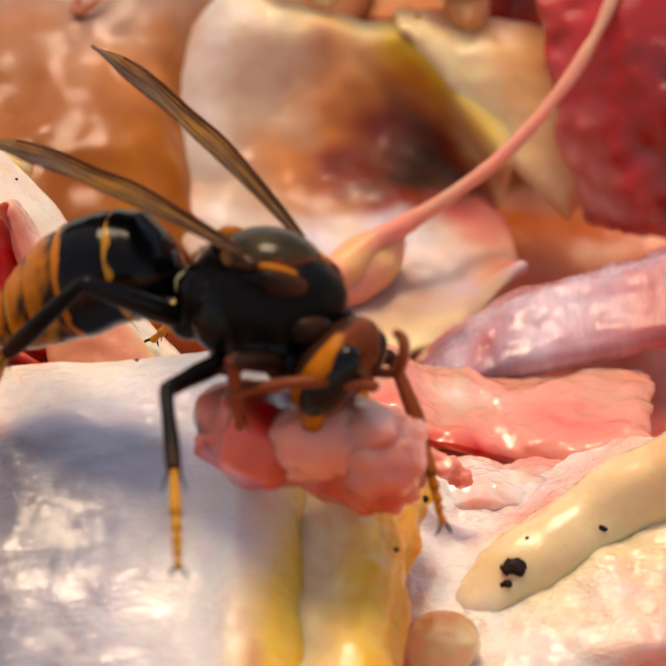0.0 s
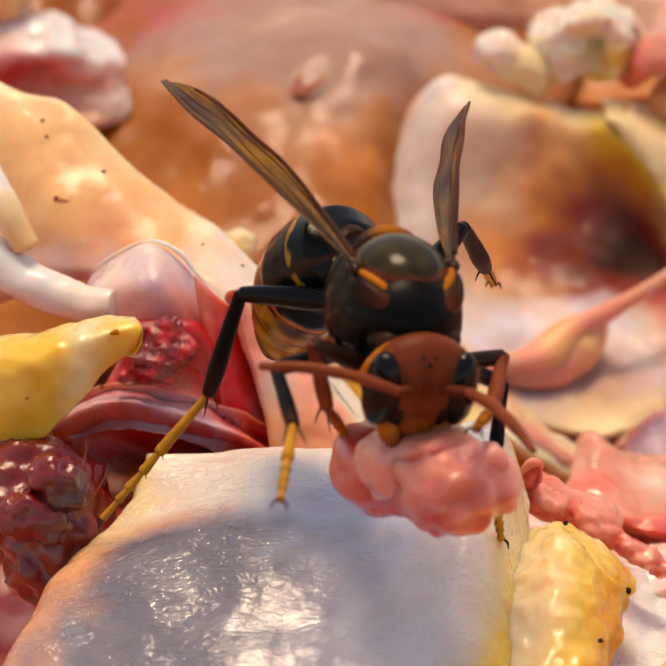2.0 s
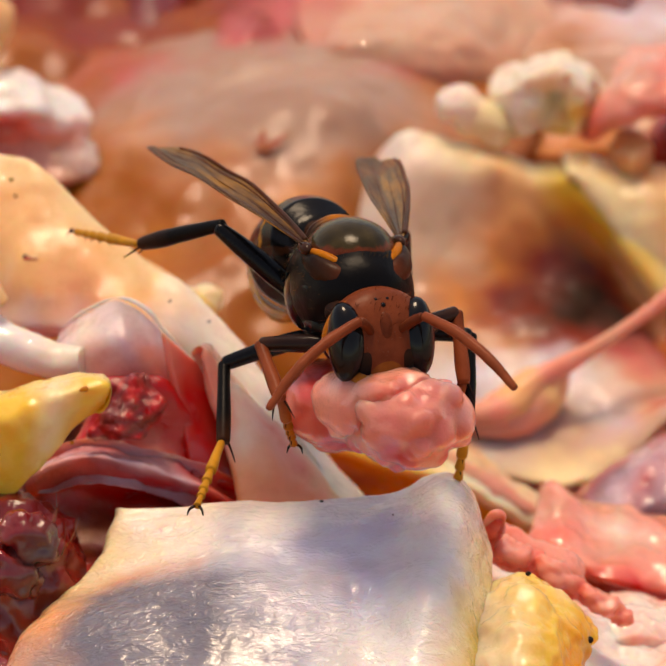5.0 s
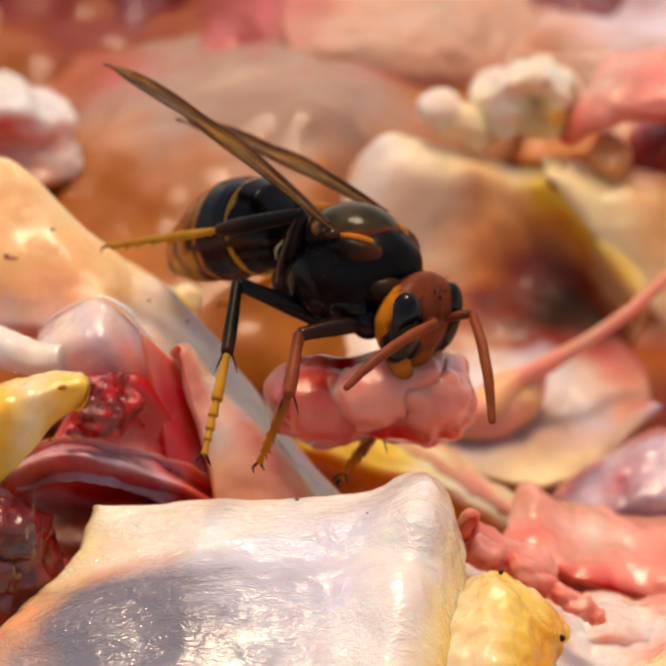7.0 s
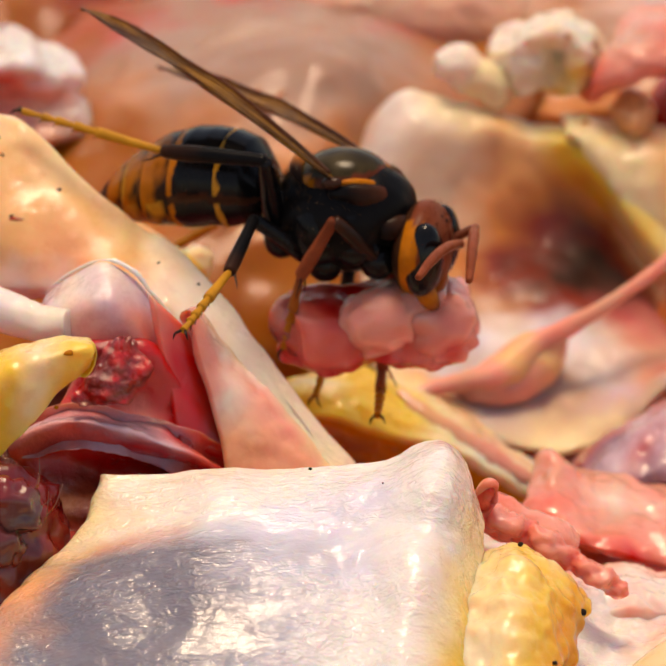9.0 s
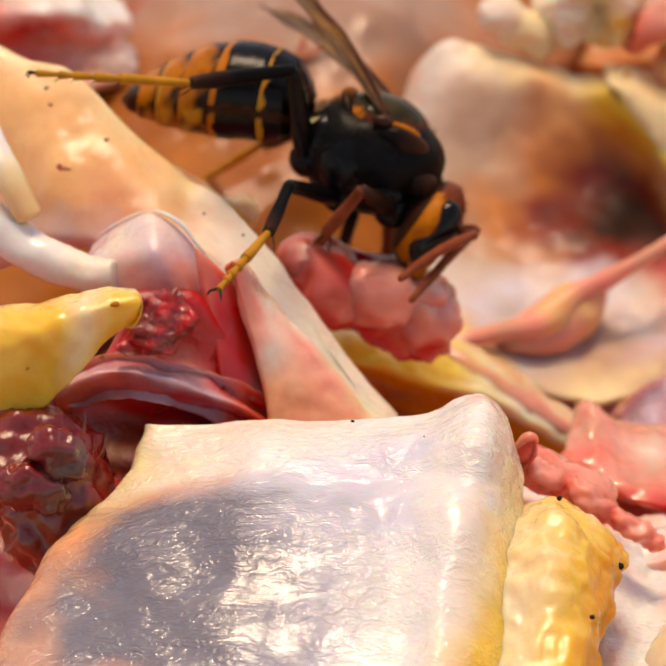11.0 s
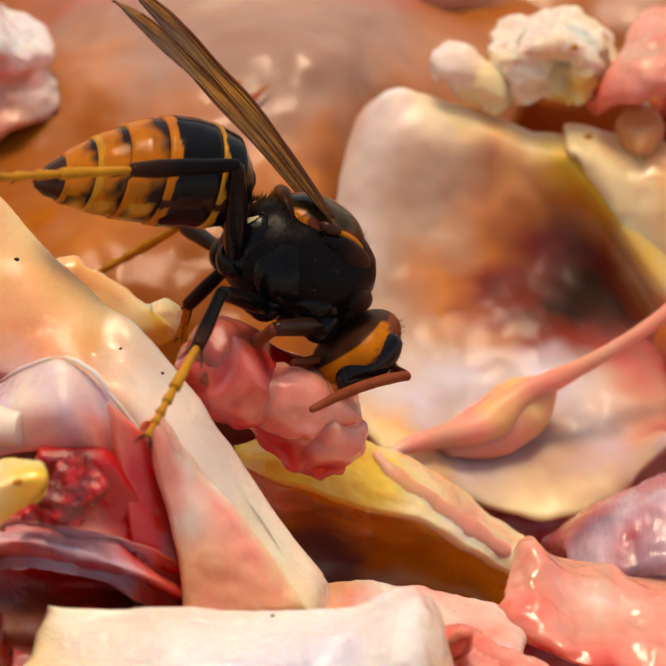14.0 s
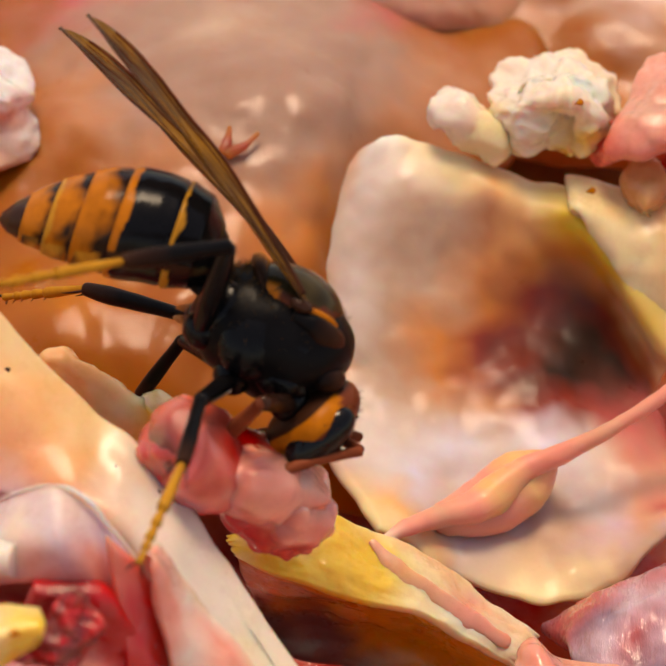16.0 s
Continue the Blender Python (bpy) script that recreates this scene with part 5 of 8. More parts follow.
BODY_ROWS = [
    (0, pose(0.00409, -0.04309, 0.01566, -15.88, -4.71, -30.74)),
    (0.5, pose(0.00377, -0.04337, 0.01546, -20.86, 2.73, -38.30)),
    (1, pose(0.00147, -0.04300, 0.01883, -18.65, -7.22, -52.78)),
    (1.5, pose(0.00156, -0.04301, 0.02006, -15.78, -15.90, -61.30)),
    (2, pose(-0.00014, -0.04297, 0.02105, -8.48, -4.67, -70.76)),
    (2.5, pose(0.00081, -0.04175, 0.02163, -8.54, -1.35, -71.59)),
    (3, pose(0.00128, -0.03899, 0.02124, -2.94, -16.60, -90.69)),
    (3.5, pose(-0.00023, -0.03691, 0.02096, 2.78, -27.40, -113.92)),
    (4, pose(-0.00086, -0.03492, 0.02096, -0.68, -18.20, -90.64)),
    (4.8, pose(-0.00057, -0.03235, 0.01976, -4.25, -14.82, -73.87)),
    (5.6, pose(-0.00028, -0.02979, 0.01857, -7.82, -11.43, -57.10)),
    (6.5, pose(0.00005, -0.02691, 0.01723, -11.84, -7.62, -38.23)),
    (7, pose(0.00080, -0.02416, 0.01658, -14.00, -9.69, -35.24)),
    (7.5, pose(0.00100, -0.02289, 0.01620, -15.16, -10.75, -34.75)),
    (8, pose(0.00120, -0.02172, 0.01516, -16.87, -10.61, -37.81)),
    (8.5, pose(0.00204, -0.01975, 0.01418, -13.28, -9.18, -28.19)),
    (9, pose(-0.00044, -0.01616, 0.01345, -11.36, -10.89, -16.45)),
    (9.5, pose(-0.00087, -0.01422, 0.01267, -15.79, -6.91, -16.31)),
    (10.3, pose(-0.00118, -0.01352, 0.01254, -20.52, 2.22, -15.14)),
    (11.1, pose(-0.00148, -0.01282, 0.01242, -25.25, 11.36, -13.96)),
    (11.8, pose(-0.00175, -0.01221, 0.01232, -29.40, 19.35, -12.93)),
    (12, pose(-0.00144, -0.01210, 0.01252, -28.93, 17.19, -15.74)),
    (12.5, pose(-0.00171, -0.01218, 0.01348, -30.06, 22.36, -6.95)),
    (13, pose(-0.00172, -0.01211, 0.01334, -31.65, 22.03, -3.51)),
    (13.5, pose(-0.00174, -0.01210, 0.01308, -31.87, 23.88, -0.67)),
    (14, pose(-0.00186, -0.01216, 0.01297, -33.11, 21.36, -3.29)),
    (14.5, pose(-0.00226, -0.01221, 0.01323, -32.80, 20.45, -7.95)),
    (15, pose(-0.00271, -0.01228, 0.01371, -32.43, 21.26, -10.31)),
    (15.5, pose(-0.00282, -0.01229, 0.01372, -32.74, 22.89, -11.16)),
    (16, pose(-0.00329, -0.01228, 0.01522, -33.92, 18.73, -12.86)),
]
HEAD_ROWS = [
    (0, pose(0.00370, 0.00000, -0.00130, 0.00, 34.37, 10.95)),
    (0.5, pose(0.00370, 0.00000, -0.00130, 0.00, 24.92, 5.91)),
    (1, pose(0.00370, 0.00000, -0.00130, 0.00, 6.81, -0.23)),
    (1.5, pose(0.00370, 0.00000, -0.00130, 0.00, 3.79, -2.91)),
    (2, pose(0.00370, 0.00000, -0.00130, 0.00, 13.01, -3.59)),
    (2.5, pose(0.00370, 0.00000, -0.00130, 0.00, 3.01, 1.09)),
    (3, pose(0.00370, 0.00000, -0.00130, 0.00, -10.31, -1.54)),
    (3.5, pose(0.00370, 0.00000, -0.00130, 0.00, -13.31, -3.89)),
    (4, pose(0.00370, 0.00000, -0.00130, 0.00, -29.22, 0.64)),
    (4.8, pose(0.00370, 0.00000, -0.00130, 0.00, -14.76, -0.06)),
    (5.6, pose(0.00370, 0.00000, -0.00130, 0.00, -0.29, -0.77)),
    (6.5, pose(0.00370, 0.00000, -0.00130, 0.00, 15.99, -1.56)),
    (7, pose(0.00370, 0.00000, -0.00130, 0.00, 17.66, -0.29)),
    (7.5, pose(0.00370, 0.00000, -0.00130, 0.00, 17.65, -1.60)),
    (8, pose(0.00370, 0.00000, -0.00130, 0.00, 17.66, -3.30)),
    (8.5, pose(0.00370, 0.00000, -0.00130, 0.00, 21.85, 0.29)),
    (9, pose(0.00370, 0.00000, -0.00130, 0.00, 12.22, 3.49)),
    (9.5, pose(0.00370, 0.00000, -0.00130, 0.00, 14.68, 7.05)),
    (10.3, pose(0.00356, 0.00000, -0.00154, 0.00, 17.12, 6.40)),
    (11.1, pose(0.00370, 0.00000, -0.00179, 0.00, 19.55, 5.75)),
    (11.8, pose(0.00390, 0.00000, -0.00200, 0.00, 21.68, 5.18)),
    (12, pose(0.00390, 0.00000, -0.00200, 0.00, 21.77, 4.24)),
    (12.5, pose(0.00400, 0.00000, -0.00200, 0.00, 27.70, 4.28)),
    (13, pose(0.00410, 0.00000, -0.00200, 0.00, 29.24, 2.83)),
    (13.5, pose(0.00420, 0.00000, -0.00200, 0.00, 27.85, 0.27)),
    (14, pose(0.00420, 0.00000, -0.00200, 0.00, 27.89, 1.57)),
    (14.5, pose(0.00410, 0.00000, -0.00200, 0.00, 26.82, 3.08)),
    (15, pose(0.00390, 0.00000, -0.00200, 0.00, 20.80, 1.39)),
    (15.5, pose(0.00360, 0.00000, -0.00200, 0.00, 19.97, -0.41)),
    (16, pose(0.00330, 0.00000, -0.00200, 0.00, 24.29, -0.18)),
]
ABDOMEN_ROWS = [
    (0, pose(-0.00420, 0.00000, 0.00090, 11.91, -16.90, 8.52)),
    (0.5, pose(-0.00420, 0.00000, 0.00090, 15.64, -27.21, 15.87)),
    (1, pose(-0.00420, 0.00000, 0.00090, 13.99, -33.49, 13.80)),
    (1.5, pose(-0.00420, 0.00000, 0.00090, 11.84, -40.44, 15.20)),
    (2, pose(-0.00420, 0.00000, 0.00090, 6.36, -40.38, 13.04)),
    (2.5, pose(-0.00420, 0.00000, 0.00090, 6.40, -30.43, 6.45)),
    (3, pose(-0.00420, 0.00000, 0.00090, 2.21, -32.67, 1.04)),
    (3.5, pose(-0.00420, 0.00000, 0.00090, -2.08, -36.26, -0.81)),
    (4, pose(-0.00420, 0.00000, 0.00090, 0.51, -28.60, 0.88)),
    (4.8, pose(-0.00394, 0.00000, 0.00096, 3.19, -23.20, -3.03)),
    (5.6, pose(-0.00369, 0.00000, 0.00103, 5.87, -14.80, -6.93)),
    (6.5, pose(-0.00340, 0.00000, 0.00110, 8.88, -5.35, -11.33)),
    (7, pose(-0.00340, 0.00000, 0.00110, 10.50, -7.36, -11.47)),
    (7.5, pose(-0.00340, 0.00000, 0.00110, 11.37, -9.58, -10.00)),
    (8, pose(-0.00340, 0.00000, 0.00110, 12.65, -11.90, -10.01)),
    (8.5, pose(-0.00340, 0.00000, 0.00110, 9.96, -6.35, -9.58)),
    (9, pose(-0.00340, 0.00000, 0.00110, 8.52, 6.93, -6.00)),
    (9.5, pose(-0.00340, 0.00000, 0.00110, 11.84, 3.65, -5.24)),
    (10.3, pose(-0.00340, 0.00000, 0.00110, 15.39, -0.13, -4.48)),
    (11.1, pose(-0.00340, 0.00000, 0.00110, 18.94, -3.91, -3.73)),
    (11.8, pose(-0.00340, 0.00000, 0.00160, 22.05, -7.22, -3.07)),
    (12, pose(-0.00340, 0.00000, 0.00160, 21.70, -8.48, -3.01)),
    (12.5, pose(-0.00340, 0.00000, 0.00160, 22.55, -9.69, 2.55)),
    (13, pose(-0.00340, 0.00000, 0.00210, 23.74, -6.37, 11.88)),
    (13.5, pose(-0.00340, 0.00000, 0.00210, 23.90, -3.01, 17.22)),
    (14, pose(-0.00340, 0.00000, 0.00210, 24.84, -10.23, 11.56)),
    (14.5, pose(-0.00340, 0.00000, 0.00210, 24.60, -6.95, 2.63)),
    (15, pose(-0.00340, 0.00000, 0.00210, 24.32, -7.80, -1.86)),
    (15.5, pose(-0.00340, 0.00000, 0.00210, 24.55, -11.54, -3.35)),
    (16, pose(-0.00340, 0.00000, 0.00210, 25.44, -8.34, -4.62)),
]
WING_RIGHT_ROWS = [
    (0, pose(0.00080, -0.00260, 0.00270, 1.67, -10.25, 168.99)),
    (0.5, pose(0.00080, -0.00260, 0.00270, -2.78, -16.38, -170.69)),
    (1, pose(0.00080, -0.00260, 0.00270, -0.63, -14.06, -167.91)),
    (1.5, pose(0.00080, -0.00260, 0.00270, -2.30, -17.37, -161.19)),
    (2, pose(0.00080, -0.00260, 0.00270, 10.37, -11.66, -163.74)),
    (2.5, pose(0.00080, -0.00260, 0.00270, 10.81, -7.83, -163.87)),
    (3, pose(0.00080, -0.00260, 0.00270, 21.17, -15.01, -160.03)),
    (3.5, pose(0.00080, -0.00260, 0.00270, 43.25, -11.15, -154.81)),
    (4, pose(0.00080, -0.00260, 0.00270, -0.12, -1.67, -161.10)),
    (4.8, pose(0.00080, -0.00260, 0.00270, 2.86, -5.28, -167.85)),
    (5.6, pose(0.00080, -0.00260, 0.00270, 11.76, -12.23, 178.36)),
    (6.5, pose(0.00080, -0.00260, 0.00270, 18.96, -16.18, 169.55)),
    (7, pose(0.00080, -0.00260, 0.00270, 13.19, -25.64, 179.11)),
    (7.5, pose(0.00080, -0.00260, 0.00270, 12.01, -26.08, 178.84)),
    (8, pose(0.00080, -0.00260, 0.00270, 14.70, -28.33, 177.55)),
    (8.5, pose(0.00080, -0.00260, 0.00270, 15.60, -35.42, 175.55)),
    (9, pose(0.00080, -0.00260, 0.00270, 14.88, -32.90, 168.13)),
    (9.5, pose(0.00080, -0.00260, 0.00270, 21.75, -20.06, 144.62)),
    (10.3, pose(0.00080, -0.00260, 0.00270, 17.98, -20.05, 140.29)),
    (11.1, pose(0.00080, -0.00260, 0.00270, 11.16, -19.77, 132.49)),
    (11.8, pose(0.00080, -0.00260, 0.00270, 8.29, -19.54, 129.08)),
    (12, pose(0.00080, -0.00260, 0.00270, -1.25, -22.32, 153.85)),
    (12.5, pose(0.00080, -0.00260, 0.00270, -10.45, -25.03, 162.97)),
    (13, pose(0.00080, -0.00260, 0.00270, -17.00, -25.95, 174.71)),
    (13.5, pose(0.00080, -0.00260, 0.00270, -17.47, -23.03, 171.31)),
    (14, pose(0.00080, -0.00260, 0.00270, -6.31, -24.77, 148.72)),
    (14.5, pose(0.00080, -0.00260, 0.00270, 2.91, -18.20, 129.93)),
    (15, pose(0.00080, -0.00260, 0.00270, 8.95, -15.04, 120.41)),
    (15.5, pose(0.00080, -0.00260, 0.00270, -8.20, -24.11, 166.42)),
    (16, pose(0.00080, -0.00260, 0.00270, -5.84, -25.58, 166.51)),
]
FEELER_RIGHT_ROWS = [
    (0, pose(0.00330, -0.00170, 0.00060, 0.00, 34.72, -155.83)),
    (0.5, pose(0.00330, -0.00170, 0.00060, 0.00, 21.24, -103.47)),
    (1, pose(0.00330, -0.00170, 0.00060, -0.00, 1.57, -59.43)),
    (1.5, pose(0.00330, -0.00170, 0.00060, -0.00, 29.32, -83.26)),
    (2, pose(0.00330, -0.00170, 0.00060, 0.00, -1.64, -109.97)),
    (2.5, pose(0.00330, -0.00170, 0.00060, 0.00, -1.30, -113.03)),
    (3, pose(0.00330, -0.00170, 0.00060, -0.00, -4.13, -51.53)),
    (3.5, pose(0.00330, -0.00170, 0.00060, 0.00, 40.08, 7.17)),
    (4, pose(0.00330, -0.00170, 0.00060, -0.00, 40.52, -52.77)),
    (4.8, pose(0.00330, -0.00170, 0.00060, -0.00, 36.73, -72.79)),
    (5.6, pose(0.00330, -0.00170, 0.00060, 0.00, 16.57, -111.81)),
    (6.5, pose(0.00330, -0.00170, 0.00060, 0.00, 3.54, -127.70)),
    (7, pose(0.00330, -0.00170, 0.00060, 0.00, 24.37, -95.70)),
    (7.5, pose(0.00330, -0.00170, 0.00060, 0.00, 2.45, -144.64)),
    (8, pose(0.00330, -0.00170, 0.00060, 0.00, 2.48, -140.04)),
    (8.5, pose(0.00330, -0.00170, 0.00060, 0.00, -8.83, -145.86)),
    (9, pose(0.00330, -0.00170, 0.00060, 0.00, -1.77, -95.30)),
    (9.5, pose(0.00330, -0.00170, 0.00060, 0.00, 15.40, -95.92)),
    (10.3, pose(0.00330, -0.00170, 0.00060, 0.00, 23.80, -104.54)),
    (11.1, pose(0.00330, -0.00170, 0.00060, 0.00, 32.19, -113.15)),
    (11.8, pose(0.00330, -0.00170, 0.00060, 0.00, 39.54, -120.69)),
    (12, pose(0.00330, -0.00170, 0.00060, 0.00, 36.70, -117.16)),
    (12.5, pose(0.00330, -0.00170, 0.00060, 0.00, 45.95, -122.84)),
    (13, pose(0.00330, -0.00170, 0.00060, 0.00, 47.31, -125.21)),
    (13.5, pose(0.00330, -0.00170, 0.00060, 0.00, 47.11, -128.04)),
    (14, pose(0.00330, -0.00170, 0.00060, 0.00, 45.64, -126.86)),
    (14.5, pose(0.00330, -0.00170, 0.00060, 0.00, 43.14, -124.04)),
    (15, pose(0.00330, -0.00170, 0.00060, 0.00, 38.43, -124.17)),
    (15.5, pose(0.00330, -0.00170, 0.00060, 0.00, 43.75, -128.00)),
    (16, pose(0.00330, -0.00170, 0.00060, 0.00, 62.24, -152.63)),
]
WING_LEFT_ROWS = [
    (0, pose(0.00080, 0.00260, 0.00270, 14.65, -24.02, 161.48)),
    (0.5, pose(0.00080, 0.00260, 0.00270, 0.70, -33.39, -171.00)),
    (1, pose(0.00080, 0.00260, 0.00270, 23.00, -19.34, 165.59)),
    (1.5, pose(0.00080, 0.00260, 0.00270, 34.33, -14.26, 162.09)),
    (2, pose(0.00080, 0.00260, 0.00270, -62.50, -7.33, 158.34)),
    (2.5, pose(0.00080, 0.00260, 0.00270, -67.36, -2.21, 160.32)),
    (3, pose(0.00080, 0.00260, 0.00270, -17.22, -5.47, 164.32)),
    (3.5, pose(0.00080, 0.00260, 0.00270, 7.89, -9.67, 177.19)),
    (4, pose(0.00080, 0.00260, 0.00270, -1.54, -1.59, 163.05)),
    (4.8, pose(0.00080, 0.00260, 0.00270, 1.07, -2.12, 164.05)),
    (5.6, pose(0.00080, 0.00260, 0.00270, 6.05, -3.12, 165.95)),
    (6.5, pose(0.00080, 0.00260, 0.00270, 9.18, -3.75, 167.17)),
    (7, pose(0.00080, 0.00260, 0.00270, 9.21, -11.28, 169.95)),
    (7.5, pose(0.00080, 0.00260, 0.00270, 8.37, -12.25, 169.31)),
    (8, pose(0.00080, 0.00260, 0.00270, 10.12, -14.45, 169.61)),
    (8.5, pose(0.00080, 0.00260, 0.00270, 16.07, -15.53, 159.66)),
    (9, pose(0.00080, 0.00260, 0.00270, 16.18, -12.04, 149.19)),
    (9.5, pose(0.00080, 0.00260, 0.00270, 13.96, -6.94, 137.69)),
    (10.3, pose(0.00080, 0.00260, 0.00270, 9.40, -7.64, 134.83)),
    (11.1, pose(0.00080, 0.00260, 0.00270, 1.30, -8.84, 129.67)),
    (11.8, pose(0.00080, 0.00260, 0.00270, -2.14, -9.35, 127.38)),
    (12, pose(0.00080, 0.00260, 0.00270, -2.38, -12.23, 142.63)),
    (12.5, pose(0.00080, 0.00260, 0.00270, -6.62, -14.93, 144.52)),
    (13, pose(0.00080, 0.00260, 0.00270, -5.11, -18.19, 141.50)),
    (13.5, pose(0.00080, 0.00260, 0.00270, -6.25, -18.23, 139.30)),
    (14, pose(0.00080, 0.00260, 0.00270, -4.94, -21.27, 142.95)),
    (14.5, pose(0.00080, 0.00260, 0.00270, 0.00, -13.37, 127.82)),
    (15, pose(0.00080, 0.00260, 0.00270, 3.49, -10.07, 120.17)),
    (15.5, pose(0.00080, 0.00260, 0.00270, -6.03, -18.75, 158.79)),
    (16, pose(0.00080, 0.00260, 0.00270, -7.85, -19.71, 170.49)),
]
FEELER_LEFT_ROWS = [
    (0, pose(0.00330, 0.00170, 0.00060, 0.00, -34.17, -95.61)),
    (0.5, pose(0.00330, 0.00170, 0.00060, -0.00, -29.73, -80.98)),
    (1, pose(0.00330, 0.00170, 0.00060, -0.00, -2.48, -32.42)),
    (1.5, pose(0.00330, 0.00170, 0.00060, -0.00, 14.70, -20.10)),
    (2, pose(0.00330, 0.00170, 0.00060, 0.00, -13.95, 10.75)),
    (2.5, pose(0.00330, 0.00170, 0.00060, 0.00, -21.15, 2.31)),
    (3, pose(0.00330, 0.00170, 0.00060, 0.00, 23.80, 39.43)),
    (3.5, pose(0.00330, 0.00170, 0.00060, 0.00, -3.20, 113.15)),
    (4, pose(0.00330, 0.00170, 0.00060, 0.00, 24.66, 59.07)),
    (4.8, pose(0.00330, 0.00170, 0.00060, 0.00, 30.51, 40.99)),
    (5.6, pose(0.00330, 0.00170, 0.00060, -0.00, 31.57, -12.08)),
    (6.5, pose(0.00330, 0.00170, 0.00060, -0.00, 24.47, -35.43)),
    (7, pose(0.00330, 0.00170, 0.00060, -0.00, 30.80, -31.90)),
    (7.5, pose(0.00330, 0.00170, 0.00060, -0.00, 11.22, -32.24)),
    (8, pose(0.00330, 0.00170, 0.00060, -0.00, 14.21, -40.96)),
    (8.5, pose(0.00330, 0.00170, 0.00060, -0.00, 3.94, -71.58)),
    (9, pose(0.00330, 0.00170, 0.00060, -0.00, 5.72, -78.50)),
    (9.5, pose(0.00330, 0.00170, 0.00060, -0.00, 67.65, -32.17)),
    (10.3, pose(0.00330, 0.00170, 0.00060, 0.00, 54.75, -68.95)),
    (11.1, pose(0.00330, 0.00170, 0.00060, 0.00, 41.85, -105.73)),
    (11.8, pose(0.00330, 0.00170, 0.00060, 0.00, 30.56, -137.91)),
    (12, pose(0.00330, 0.00170, 0.00060, 0.00, 28.05, -134.00)),
    (12.5, pose(0.00330, 0.00170, 0.00060, 0.00, 37.19, -142.11)),
    (13, pose(0.00330, 0.00170, 0.00060, 0.00, 37.48, -144.14)),
    (13.5, pose(0.00330, 0.00170, 0.00060, 0.00, 36.49, -146.11)),
    (14, pose(0.00330, 0.00170, 0.00060, 0.00, 34.93, -144.44)),
    (14.5, pose(0.00330, 0.00170, 0.00060, 0.00, 33.10, -141.69)),
    (15, pose(0.00330, 0.00170, 0.00060, 0.00, 27.88, -140.28)),
    (15.5, pose(0.00330, 0.00170, 0.00060, 0.00, 32.98, -145.33)),
    (16, pose(0.00330, 0.00170, 0.00060, 0.00, 47.82, -172.11)),
]
FEMUR_R1_ROWS = [
    (0, pose(0.00250, -0.00150, -0.00230, 0.00, -11.99, -101.68)),
    (0.5, pose(0.00250, -0.00150, -0.00230, 0.00, -27.65, -112.88)),
    (1, pose(0.00250, -0.00150, -0.00230, 0.00, -12.92, -129.78)),
    (1.5, pose(0.00250, -0.00150, -0.00230, 0.00, -17.90, -98.02)),
    (2, pose(0.00250, -0.00150, -0.00230, -0.00, -26.09, -82.72)),
    (2.5, pose(0.00250, -0.00150, -0.00230, -0.00, -23.85, -79.13)),
    (3, pose(0.00250, -0.00150, -0.00230, -0.00, -5.66, -83.25)),
    (3.5, pose(0.00250, -0.00150, -0.00230, 0.00, 11.18, -121.28)),
    (4, pose(0.00250, -0.00150, -0.00230, 0.00, 8.22, -130.50)),
    (4.8, pose(0.00250, -0.00150, -0.00230, 0.00, 3.87, -123.50)),
    (5.6, pose(0.00250, -0.00150, -0.00230, 0.00, -4.98, -109.54)),
    (6.5, pose(0.00250, -0.00150, -0.00230, 0.00, -10.29, -100.85)),
    (7, pose(0.00250, -0.00150, -0.00230, 0.00, 5.42, -122.56)),
    (7.5, pose(0.00250, -0.00150, -0.00230, 0.00, -12.81, -120.49)),
    (8, pose(0.00250, -0.00150, -0.00230, 0.00, -20.76, -111.65)),
    (8.5, pose(0.00250, -0.00150, -0.00230, 0.00, -24.75, -119.75)),
    (9, pose(0.00250, -0.00150, -0.00230, 0.00, -48.45, -124.71)),
    (9.5, pose(0.00250, -0.00150, -0.00230, 0.00, -33.89, -126.15)),
    (10.3, pose(0.00250, -0.00150, -0.00230, 0.00, -26.85, -121.08)),
    (11.1, pose(0.00250, -0.00150, -0.00230, 0.00, -13.44, -113.12)),
    (11.8, pose(0.00250, -0.00150, -0.00230, 0.00, -7.64, -110.05)),
    (12, pose(0.00250, -0.00150, -0.00230, 0.00, -8.07, -110.40)),
    (12.5, pose(0.00250, -0.00150, -0.00230, 0.00, 10.63, -134.28)),
    (13, pose(0.00250, -0.00150, -0.00230, 0.00, 16.67, -138.55)),
    (13.5, pose(0.00250, -0.00150, -0.00230, 0.00, 16.77, -135.98)),
    (14, pose(0.00250, -0.00150, -0.00230, 0.00, 12.94, -135.52)),
    (14.5, pose(0.00250, -0.00150, -0.00230, 0.00, 11.07, -129.63)),
    (15, pose(0.00250, -0.00150, -0.00230, 0.00, 8.89, -118.84)),
    (15.5, pose(0.00250, -0.00150, -0.00230, 0.00, 0.99, -115.28)),
    (16, pose(0.00250, -0.00150, -0.00230, 0.00, -1.36, -114.70)),
]
